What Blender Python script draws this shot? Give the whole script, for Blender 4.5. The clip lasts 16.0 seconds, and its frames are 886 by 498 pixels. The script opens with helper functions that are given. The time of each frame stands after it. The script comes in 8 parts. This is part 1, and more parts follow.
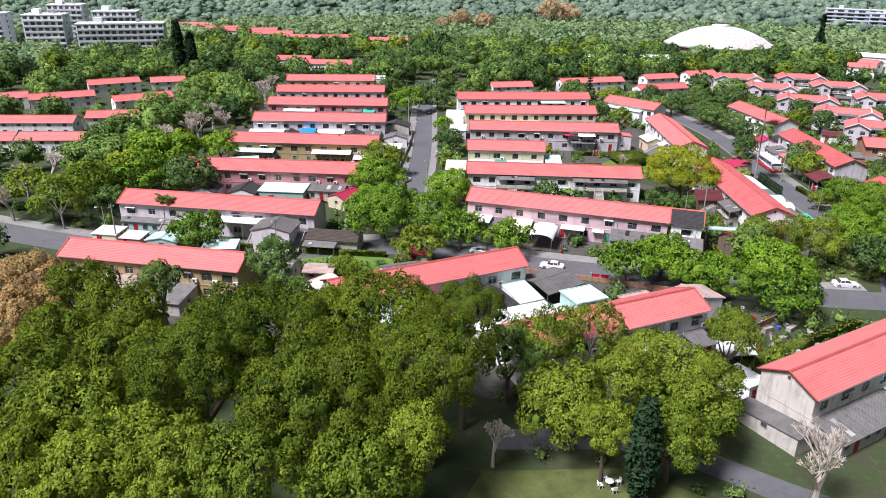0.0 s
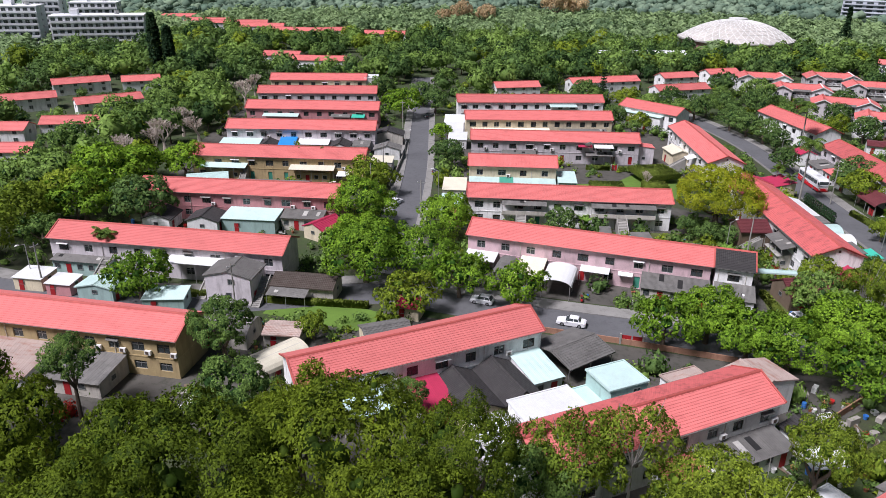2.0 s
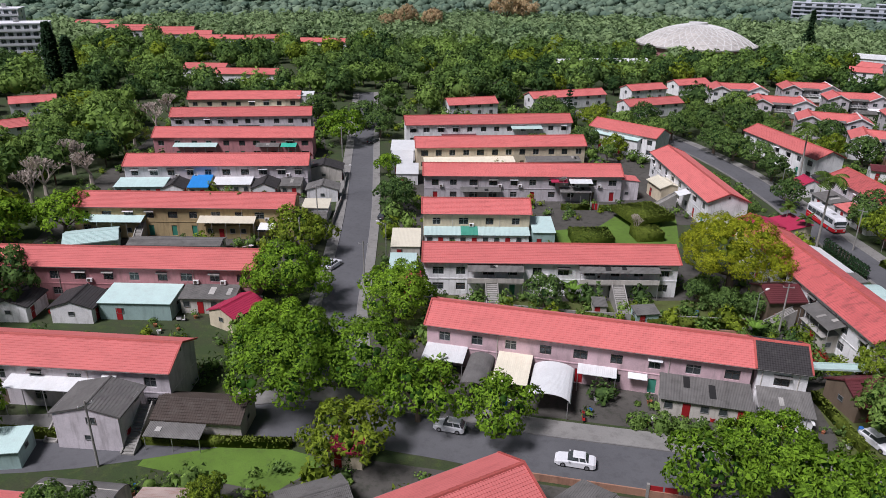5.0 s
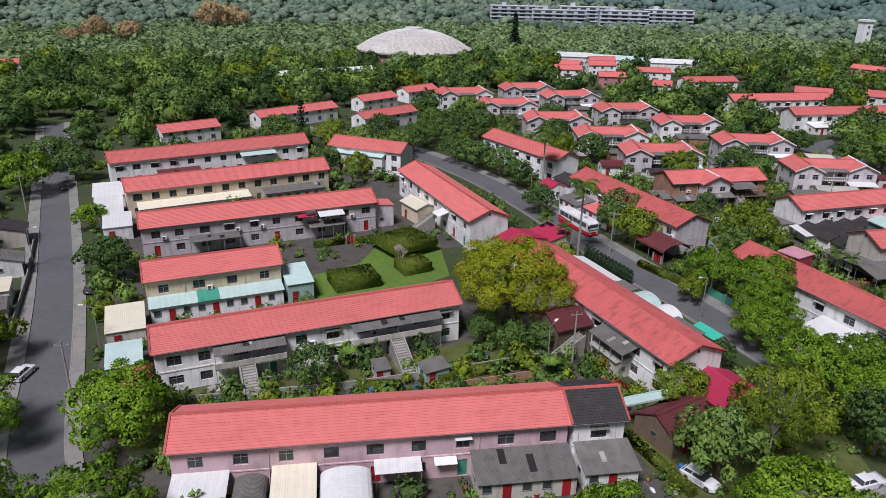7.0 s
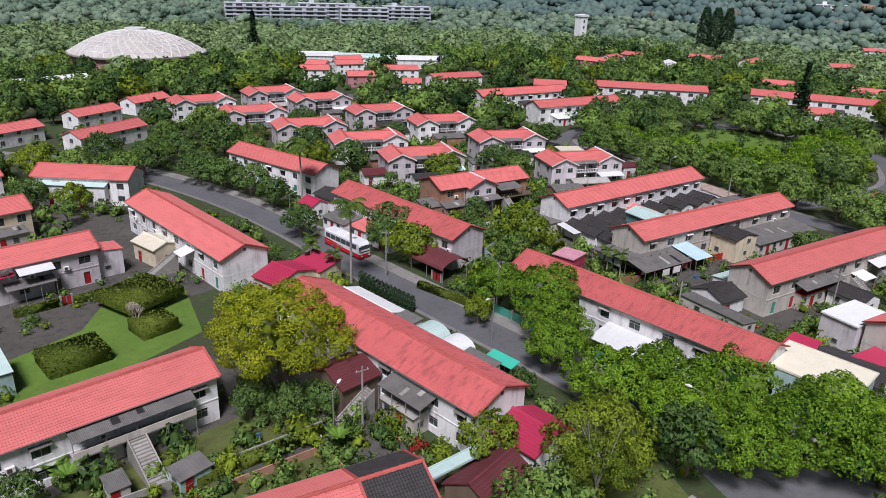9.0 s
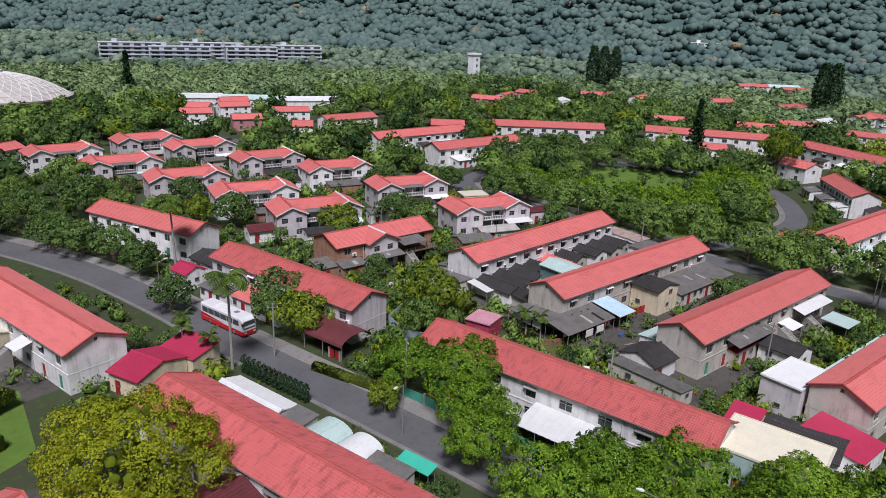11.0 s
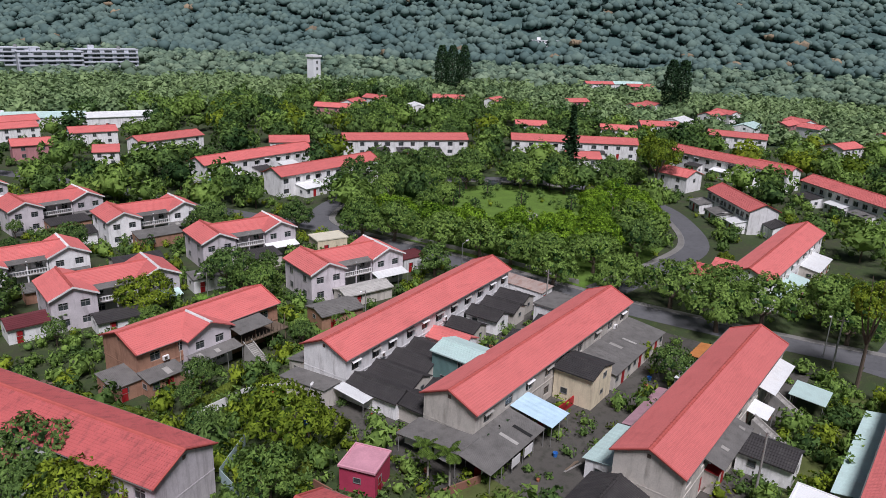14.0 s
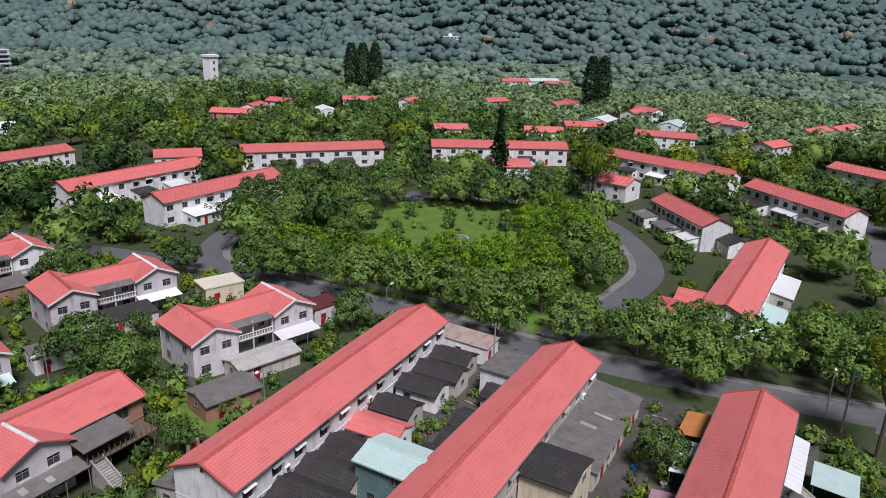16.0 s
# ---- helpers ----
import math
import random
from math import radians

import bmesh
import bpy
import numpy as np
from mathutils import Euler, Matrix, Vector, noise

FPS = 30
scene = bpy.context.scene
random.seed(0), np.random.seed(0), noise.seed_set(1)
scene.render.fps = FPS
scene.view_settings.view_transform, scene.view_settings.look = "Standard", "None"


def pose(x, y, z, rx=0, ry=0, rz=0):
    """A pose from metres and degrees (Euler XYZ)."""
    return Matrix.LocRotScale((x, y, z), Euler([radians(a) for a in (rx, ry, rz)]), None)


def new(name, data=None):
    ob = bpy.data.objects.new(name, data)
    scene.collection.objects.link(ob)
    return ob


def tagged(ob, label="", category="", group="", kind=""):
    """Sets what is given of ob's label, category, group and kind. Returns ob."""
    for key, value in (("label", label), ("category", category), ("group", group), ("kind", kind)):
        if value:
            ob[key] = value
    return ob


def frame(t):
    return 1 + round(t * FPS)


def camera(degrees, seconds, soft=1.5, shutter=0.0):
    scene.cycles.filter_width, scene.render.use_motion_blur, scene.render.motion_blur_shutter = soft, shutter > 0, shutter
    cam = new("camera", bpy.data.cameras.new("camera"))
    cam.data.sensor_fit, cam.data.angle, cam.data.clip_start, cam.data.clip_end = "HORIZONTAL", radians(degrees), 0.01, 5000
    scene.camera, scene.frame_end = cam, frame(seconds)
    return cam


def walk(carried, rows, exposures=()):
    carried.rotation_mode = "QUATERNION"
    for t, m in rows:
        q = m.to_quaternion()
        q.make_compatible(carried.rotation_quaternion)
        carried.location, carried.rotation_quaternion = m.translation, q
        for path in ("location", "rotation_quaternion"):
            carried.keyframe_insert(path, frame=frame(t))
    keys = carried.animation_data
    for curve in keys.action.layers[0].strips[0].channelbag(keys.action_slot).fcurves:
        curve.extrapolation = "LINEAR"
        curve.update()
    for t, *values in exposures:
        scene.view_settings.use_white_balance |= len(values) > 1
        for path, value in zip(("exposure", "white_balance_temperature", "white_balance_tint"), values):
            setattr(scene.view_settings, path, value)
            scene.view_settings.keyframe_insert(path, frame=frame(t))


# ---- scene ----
cam = camera(63.8, 16.0, soft=0.8)
METRES, EYE, TILT, LEAN, TURN = 179.0, 54.0, 0.0, 0.0, 14.8
ROWS = [
    (0.0, 0.0, 0.0, 0.0, 0.26, -22.46, -0.63),
    (0.5, 0.0002, 0.0398, -0.0007, 0.25, -22.46, -0.62),
    (1.0, 0.0013, 0.0782, -0.0019, 0.3, -22.38, -0.6),
    (1.5, 0.0024, 0.1145, -0.0032, 0.31, -22.33, -0.65),
    (2.0, 0.0044, 0.1479, -0.0049, 0.36, -23.19, -0.72),
    (2.5, 0.0061, 0.1804, -0.0058, 0.41, -26.04, -0.78),
    (3.0, 0.007, 0.212, -0.007, 0.46, -25.98, -0.84),
    (5.5, 0.0052, 0.3667, -0.0109, -7.79, -22.46, -0.7),
    (6.0, 0.0075, 0.3968, -0.0122, -13.39, -22.37, -0.76),
    (6.5, 0.0118, 0.4247, -0.0131, -19.9, -22.28, -0.88),
    (7.0, 0.0203, 0.4501, -0.0145, -25.89, -22.17, -1.16),
    (7.5, 0.0318, 0.4732, -0.016, -32.63, -22.07, -1.47),
    (8.0, 0.0446, 0.4937, -0.0172, -37.71, -22.02, -1.71),
    (8.5, 0.0591, 0.5121, -0.0183, -42.12, -21.93, -1.91),
    (9.0, 0.0744, 0.5291, -0.0192, -45.61, -21.85, -2.04),
    (11.5, 0.1624, 0.6034, -0.0242, -55.52, -18.18, -2.3),
    (12.0, 0.1872, 0.6222, -0.0247, -57.22, -18.3, -2.34),
    (12.5, 0.217, 0.6447, -0.025, -58.7, -18.33, -2.33),
    (13.0, 0.2499, 0.6679, -0.0257, -60.65, -18.33, -2.31),
    (13.5, 0.2832, 0.6908, -0.0262, -63.47, -18.33, -2.23),
    (14.0, 0.3175, 0.7113, -0.0264, -66.46, -18.32, -2.15),
    (14.5, 0.3514, 0.7299, -0.0273, -68.78, -18.31, -2.12),
    (15.0, 0.384, 0.7455, -0.0281, -70.07, -18.31, -2.05),
    (15.5, 0.4166, 0.759, -0.0291, -71.49, -18.31, -2.04),
    (16.0, 0.4516, 0.7698, -0.0297, -73.51, -18.34, -2.0),
]
walk(cam, [(t, pose(0, 0, EYE, TILT, LEAN, TURN) @ pose(METRES * x, METRES * y, METRES * z, 90 + pitch, roll, yaw)) for t, x, y, z, yaw, pitch, roll in ROWS],
     [(0.0, 0.62), (1.5, 0.38), (3.0, -0.06), (5.5, -0.2), (7.0, -0.26), (9.0, -0.1), (12.0, -0.24), (16.0, -0.2)])

# ---- world and sun: bright overcast ----
world = bpy.data.worlds.new("overcast_sky")
scene.world = world
world.use_nodes = True
wn, wl = world.node_tree.nodes, world.node_tree.links
sky = wn.new("ShaderNodeTexSky")
sky.sky_type = "NISHITA"
sky.sun_disc = False
sky.sun_elevation, sky.sun_rotation = radians(58), radians(220)
sky.air_density, sky.dust_density, sky.ozone_density = 1.0, 1.5, 1.0
soft = wn.new("ShaderNodeHueSaturation")
soft.inputs["Saturation"].default_value = 0.9
soft.inputs["Value"].default_value = 0.66
wl.new(sky.outputs[0], soft.inputs["Color"])
wl.new(soft.outputs[0], wn["Background"].inputs["Color"])
wn["Background"].inputs["Strength"].default_value = 0.05
sun = new("sun", bpy.data.lights.new("sun", "SUN"))
sun.data.energy, sun.data.angle, sun.data.color = 5.0, radians(16), (0.945, 0.90, 1.0)
sun.rotation_euler = (radians(32), 0, radians(-40))

# ---- materials ----
def mat(name, base, rough=0.8, metal=0.0, vary=0.12, blotch=0.25, scale=0.6, grain=6.0, bump=0.15, dark=None, stain=0.0, streak=None, tiles=None, spec=0.3, island=0.0):
    """A worn surface. vary: from thing to thing; blotch: large patches; stain: dark marks of dark's colour; streak: stretches the stains
    along an axis; tiles: (course axis scale) fine ribs; island: from piece to piece."""
    m = bpy.data.materials.new(name)
    m.use_nodes = True
    n, l = m.node_tree.nodes, m.node_tree.links
    p = n["Principled BSDF"]
    p.inputs["Roughness"].default_value, p.inputs["Metallic"].default_value = rough, metal
    p.inputs["Specular IOR Level"].default_value = spec
    co = n.new("ShaderNodeTexCoord")
    big, fine = n.new("ShaderNodeTexNoise"), n.new("ShaderNodeTexNoise")
    big.inputs["Scale"].default_value, big.inputs["Detail"].default_value = scale, 4
    fine.inputs["Scale"].default_value, fine.inputs["Detail"].default_value = grain, 3
    info = n.new("ShaderNodeObjectInfo")
    off = n.new("ShaderNodeVectorMath")
    l.new(co.outputs["Object"], off.inputs[0])
    ran = n.new("ShaderNodeVectorMath")
    ran.operation = "SCALE"
    ran.inputs[0].default_value = (37, 17, 9)
    l.new(info.outputs["Random"], ran.inputs["Scale"])
    l.new(ran.outputs[0], off.inputs[1])
    for t in (big, fine):
        l.new(off.outputs[0], t.inputs["Vector"])
    val = n.new("ShaderNodeMath")
    val.operation = "MULTIPLY_ADD"
    l.new(big.outputs["Fac"], val.inputs[0])
    val.inputs[1].default_value, val.inputs[2].default_value = 2 * blotch, 1 - blotch
    val2 = n.new("ShaderNodeMath")
    val2.operation = "MULTIPLY_ADD"
    l.new(fine.outputs["Fac"], val2.inputs[0])
    val2.inputs[1].default_value = 0.3
    l.new(val.outputs[0], val2.inputs[2])
    val3 = n.new("ShaderNodeMath")
    val3.operation = "MULTIPLY_ADD"
    l.new(info.outputs["Random"], val3.inputs[0])
    val3.inputs[1].default_value = 2 * vary
    l.new(val2.outputs[0], val3.inputs[2])
    shift = n.new("ShaderNodeMath")
    shift.operation = "SUBTRACT"
    l.new(val3.outputs[0], shift.inputs[0])
    shift.inputs[1].default_value = 0.15 + vary
    last = shift
    if island:
        geo = n.new("ShaderNodeNewGeometry")
        isl = n.new("ShaderNodeMath")
        isl.operation = "MULTIPLY_ADD"
        l.new(geo.outputs["Random Per Island"], isl.inputs[0])
        isl.inputs[1].default_value = 2 * island
        l.new(shift.outputs[0], isl.inputs[2])
        last = n.new("ShaderNodeMath")
        last.operation = "SUBTRACT"
        l.new(isl.outputs[0], last.inputs[0])
        last.inputs[1].default_value = island
    col = n.new("ShaderNodeMixRGB")
    col.blend_type = "MULTIPLY"
    col.inputs[0].default_value = 1
    col.inputs[1].default_value = (*base, 1)
    l.new(last.outputs[0], col.inputs[2])
    out = col
    if stain:
        sm = n.new("ShaderNodeMapping")
        sm.inputs["Scale"].default_value = streak or (1, 1, 1)
        l.new(off.outputs[0], sm.inputs["Vector"])
        sn = n.new("ShaderNodeTexNoise")
        sn.inputs["Scale"].default_value, sn.inputs["Detail"].default_value, sn.inputs["Roughness"].default_value = 0.9, 6, 0.65
        l.new(sm.outputs[0], sn.inputs["Vector"])
        ramp = n.new("ShaderNodeValToRGB")
        ramp.color_ramp.elements[0].position, ramp.color_ramp.elements[1].position = 0.5, 0.78
        ramp.color_ramp.elements[1].color = (stain, stain, stain, 1)
        ramp.color_ramp.elements[0].color = (0, 0, 0, 1)
        l.new(sn.outputs["Fac"], ramp.inputs[0])
        out = n.new("ShaderNodeMixRGB")
        l.new(ramp.outputs[0], out.inputs[0])
        l.new(col.outputs[0], out.inputs[1])
        out.inputs[2].default_value = (*(dark or [c * 0.3 for c in base]), 1)
    l.new(out.outputs[0], p.inputs["Base Color"])
    height = fine.outputs["Fac"]
    if tiles:
        wave = n.new("ShaderNodeTexWave")
        wave.wave_type, wave.bands_direction, wave.wave_profile = "BANDS", tiles[0], "SIN"
        wave.inputs["Scale"].default_value = 0.314 / tiles[1]
        l.new(co.outputs["Object"], wave.inputs["Vector"])
        add = n.new("ShaderNodeMath")
        add.operation = "MULTIPLY_ADD"
        l.new(wave.outputs["Fac"], add.inputs[0])
        add.inputs[1].default_value = tiles[2]
        l.new(fine.outputs["Fac"], add.inputs[2])
        height = add.outputs[0]
    if bump:
        b = n.new("ShaderNodeBump")
        b.inputs["Strength"].default_value, b.inputs["Distance"].default_value = bump, 0.05
        l.new(height, b.inputs["Height"])
        l.new(b.outputs[0], p.inputs["Normal"])
    return m


def leafmat(name, base, tip, rough=0.7, spread=0.35):
    """Leaves: hue and depth differ from tree to tree, leaf to leaf and in patches of the crown."""
    m = bpy.data.materials.new(name)
    m.use_nodes = True
    n, l = m.node_tree.nodes, m.node_tree.links
    p = n["Principled BSDF"]
    p.inputs["Roughness"].default_value, p.inputs["Specular IOR Level"].default_value = rough, 0.1
    info, geo, co, no = n.new("ShaderNodeObjectInfo"), n.new("ShaderNodeNewGeometry"), n.new("ShaderNodeTexCoord"), n.new("ShaderNodeTexNoise")
    no.inputs["Scale"].default_value, no.inputs["Detail"].default_value = 2.2, 2
    l.new(co.outputs["Object"], no.inputs["Vector"])
    a, b, c = n.new("ShaderNodeMath"), n.new("ShaderNodeMath"), n.new("ShaderNodeMath")
    for k in (a, b):
        k.operation = "MULTIPLY_ADD"
    l.new(geo.outputs["Random Per Island"], a.inputs[0])
    a.inputs[1].default_value, a.inputs[2].default_value = 0.4, -0.32
    l.new(info.outputs["Random"], b.inputs[0])
    b.inputs[1].default_value = 0.45
    l.new(a.outputs[0], b.inputs[2])
    # tone shifts each tree's colour, and darkens crown hearts as painted shade
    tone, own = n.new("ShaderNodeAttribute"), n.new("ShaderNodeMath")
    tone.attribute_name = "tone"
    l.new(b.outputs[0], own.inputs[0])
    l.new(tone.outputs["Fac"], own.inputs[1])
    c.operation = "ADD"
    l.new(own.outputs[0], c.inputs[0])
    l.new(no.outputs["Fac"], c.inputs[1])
    mix = n.new("ShaderNodeMixRGB")
    mix.use_clamp = True
    l.new(c.outputs[0], mix.inputs[0])
    mix.inputs[1].default_value, mix.inputs[2].default_value = (*base, 1), (*tip, 1)
    v = n.new("ShaderNodeMath")
    v.operation = "MULTIPLY_ADD"
    l.new(geo.outputs["Random Per Island"], v.inputs[0])
    v.inputs[1].default_value, v.inputs[2].default_value = 2 * spread, 1 - spread
    mul = n.new("ShaderNodeMixRGB")
    mul.blend_type = "MULTIPLY"
    mul.inputs[0].default_value = 1
    l.new(mix.outputs[0], mul.inputs[1])
    l.new(v.outputs[0], mul.inputs[2])
    l.new(mul.outputs[0], p.inputs["Base Color"])
    thin, both = n.new("ShaderNodeBsdfTranslucent"), n.new("ShaderNodeMixShader")
    l.new(mul.outputs[0], thin.inputs["Color"])
    both.inputs[0].default_value = 0.34
    l.new(p.outputs[0], both.inputs[1])
    l.new(thin.outputs[0], both.inputs[2])
    l.new(both.outputs[0], n["Material Output"].inputs["Surface"])
    return m


ROOF = mat("roof_tile_red", (0.61, 0.170, 0.158), 0.62, stain=0.35, dark=(0.26, 0.055, 0.05), streak=(0.35, 1.2, 1), blotch=0.12, vary=0.10, tiles=("X", 0.3, 1.2), bump=0.28, scale=0.25)
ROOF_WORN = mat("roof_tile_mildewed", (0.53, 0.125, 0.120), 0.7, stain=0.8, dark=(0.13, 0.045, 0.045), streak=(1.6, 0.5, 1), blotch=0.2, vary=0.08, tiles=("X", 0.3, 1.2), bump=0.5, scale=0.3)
RIDGE = mat("ridge_tile_red", (0.44, 0.10, 0.085), 0.65, stain=0.4, bump=0.3)
BLACK_TILE = mat("black_roof_tile", (0.045, 0.042, 0.042), 0.6, stain=0.4, dark=(0.10, 0.10, 0.09), tiles=("X", 0.3, 1.2), bump=0.5)
BROWN_TILE = mat("dark_brown_roof_tile", (0.075, 0.058, 0.048), 0.7, stain=0.5, dark=(0.12, 0.11, 0.095), tiles=("X", 0.3, 1.2), bump=0.5)
GREY_SHEET = mat("grey_fibre_cement_sheet", (0.16, 0.155, 0.145), 0.85, stain=0.6, dark=(0.06, 0.058, 0.05), tiles=("X", 0.18, 1.5), bump=0.5, blotch=0.35)
WHITE_SHEET = mat("white_painted_sheet_metal", (0.72, 0.74, 0.73), 0.45, stain=0.25, dark=(0.42, 0.38, 0.32), tiles=("X", 0.25, 1.0), bump=0.3, blotch=0.1)
PALE_SHEET = mat("pale_weathered_sheet", (0.42, 0.41, 0.38), 0.8, stain=0.4, dark=(0.2, 0.19, 0.17), tiles=("X", 0.18, 1.5), bump=0.4, blotch=0.3)
CREAM_SHEET = mat("cream_sheet_metal", (0.70, 0.66, 0.52), 0.5, stain=0.2, dark=(0.4, 0.33, 0.22), tiles=("X", 0.25, 1.0), bump=0.3, blotch=0.1)
AQUA_SHEET = mat("pale_green_sheet_metal", (0.50, 0.66, 0.62), 0.45, stain=0.25, dark=(0.3, 0.33, 0.3), tiles=("X", 0.25, 1.0), bump=0.3, blotch=0.12)
MAGENTA = mat("crimson_sheet_metal", (0.42, 0.035, 0.085), 0.45, stain=0.25, dark=(0.25, 0.03, 0.05), tiles=("X", 0.25, 1.0), bump=0.3, blotch=0.12)
MAROON = mat("maroon_sheet_metal", (0.13, 0.035, 0.04), 0.5, stain=0.3, dark=(0.06, 0.025, 0.025), tiles=("X", 0.25, 1.0), bump=0.3)
BLUE_TARP = mat("blue_tarpaulin", (0.03, 0.24, 0.62), 0.4, blotch=0.15, bump=0.4)
GREEN_TARP = mat("green_tarpaulin", (0.05, 0.42, 0.30), 0.4, blotch=0.15, bump=0.4)
RUSTY = mat("rusty_corrugated_sheet", (0.42, 0.33, 0.29), 0.7, stain=0.95, dark=(0.26, 0.08, 0.045), streak=(0.4, 1.4, 1), tiles=("X", 0.2, 1.4), bump=0.5)
STAINED = dict(stain=0.7, streak=(1.4, 1.4, 0.25), bump=0.25)
WALL_PINK = mat("pink_render", (0.66, 0.47, 0.50), 0.85, dark=(0.30, 0.22, 0.22), **STAINED)
WALL_ROSE = mat("rose_render", (0.50, 0.235, 0.245), 0.85, dark=(0.22, 0.11, 0.11), **STAINED)
WALL_WHITE = mat("white_render", (0.80, 0.80, 0.79), 0.85, dark=(0.24, 0.23, 0.21), **STAINED)
WALL_LILAC = mat("lilac_grey_render", (0.60, 0.56, 0.58), 0.85, dark=(0.2, 0.18, 0.18), **STAINED)
WALL_CREAM = mat("cream_render", (0.66, 0.58, 0.42), 0.85, dark=(0.3, 0.25, 0.17), **STAINED)
WALL_YELLOW = mat("ochre_render", (0.44, 0.34, 0.18), 0.85, dark=(0.17, 0.12, 0.07), **STAINED)
WALL_GREY = mat("grey_cement_render", (0.54, 0.51, 0.455), 0.9, dark=(0.13, 0.12, 0.1), **STAINED)
WALL_AQUA = mat("pale_green_wall", (0.36, 0.50, 0.47), 0.8, dark=(0.18, 0.24, 0.22), **STAINED)
TEAL = mat("dark_teal_sheet_wall", (0.15, 0.26, 0.245), 0.7, stain=0.3, dark=(0.1, 0.15, 0.14), tiles=("X", 0.2, 1.0), bump=0.3)
BRICK = mat("brown_brick_wall", (0.36, 0.20, 0.135), 0.9, dark=(0.14, 0.07, 0.05), tiles=("Z", 0.08, 0.8), **STAINED)
RED_PAINT = mat("red_painted_wood", (0.35, 0.02, 0.025), 0.5, stain=0.2, bump=0.1)
GREEN_PAINT = mat("green_painted_metal", (0.06, 0.28, 0.20), 0.5, stain=0.2, bump=0.1)
FRAME = mat("aluminium_frame", (0.45, 0.45, 0.44), 0.4, 0.6, blotch=0.1, bump=0)
DARK_FRAME = mat("brown_window_frame", (0.10, 0.075, 0.06), 0.5, blotch=0.1, bump=0)
WHITE_PAINT = mat("white_paint", (0.75, 0.75, 0.73), 0.55, stain=0.2, bump=0.05)
CONCRETE = mat("weathered_concrete", (0.32, 0.31, 0.285), 0.9, stain=0.6, dark=(0.13, 0.125, 0.11), blotch=0.3, bump=0.3)
PAVING = mat("pavement_slabs", (0.22, 0.215, 0.20), 0.9, stain=0.6, dark=(0.09, 0.085, 0.075), blotch=0.3, bump=0.3, scale=0.2)
KERB = mat("kerb_stone", (0.24, 0.235, 0.225), 0.9, stain=0.5, blotch=0.3)
ASPHALT = mat("asphalt", (0.115, 0.117, 0.122), 0.85, stain=0.55, dark=(0.06, 0.06, 0.064), blotch=0.25, bump=0.3, scale=0.12, grain=9, vary=0.0)
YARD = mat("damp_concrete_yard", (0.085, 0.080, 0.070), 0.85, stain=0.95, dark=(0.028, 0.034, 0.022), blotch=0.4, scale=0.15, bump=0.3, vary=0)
WOOD = mat("weathered_timber", (0.16, 0.12, 0.085), 0.85, stain=0.5, streak=(1, 1, 0.2))
BARK = mat("bark", (0.13, 0.10, 0.075), 0.95, stain=0.5, bump=0.6, scale=2)
PALE_BARK = mat("pale_palm_bark", (0.34, 0.32, 0.29), 0.9, stain=0.5, bump=0.4, scale=2)
TWIG = mat("grey_bare_twig", (0.50, 0.43, 0.37), 0.9, blotch=0.3, bump=0)
RUBBER = mat("black_rubber", (0.02, 0.02, 0.02), 0.8, bump=0)
CAR_WHITE = mat("white_car_paint", (0.72, 0.73, 0.74), 0.22, blotch=0.03, vary=0, bump=0, spec=0.5)
CAR_GREY = mat("dark_grey_car_paint", (0.05, 0.055, 0.065), 0.22, blotch=0.03, vary=0, bump=0, spec=0.5)
CAR_RED = mat("red_coach_paint", (0.55, 0.012, 0.02), 0.22, blotch=0.03, vary=0, bump=0, spec=0.5)
CHROME = mat("chrome", (0.7, 0.7, 0.7), 0.15, 1.0, bump=0, blotch=0.02)
LAMP_RED = mat("red_lamp_plastic", (0.5, 0.01, 0.01), 0.25, bump=0, spec=0.5)
LAMP_CLEAR = mat("clear_lamp_plastic", (0.6, 0.6, 0.58), 0.1, bump=0, spec=0.5)
DOME_SKIN = mat("pale_grey_dome_panels", (0.52, 0.49, 0.45), 0.7, stain=0.4, dark=(0.33, 0.3, 0.26), scale=0.1, island=0.08)
APART = mat("white_apartment_render", (0.78, 0.79, 0.81), 0.8, stain=0.3, dark=(0.35, 0.35, 0.35), streak=(0.3, 0.3, 0.06), scale=0.1)
APART_GREY = mat("blue_grey_block_render", (0.58, 0.61, 0.66), 0.8, stain=0.3, scale=0.1)
CLUTTER = mat("mixed_garden_clutter", (0.30, 0.28, 0.25), 0.8, blotch=0.3, island=0.6)
GLASS = bpy.data.materials.new("window_glass")
GLASS.use_nodes = True
gp = GLASS.node_tree.nodes["Principled BSDF"]
gp.inputs["Base Color"].default_value = (0.10, 0.12, 0.125, 1)
gp.inputs["Roughness"].default_value, gp.inputs["Transmission Weight"].default_value, gp.inputs["IOR"].default_value = 0.06, 0.5, 1.45

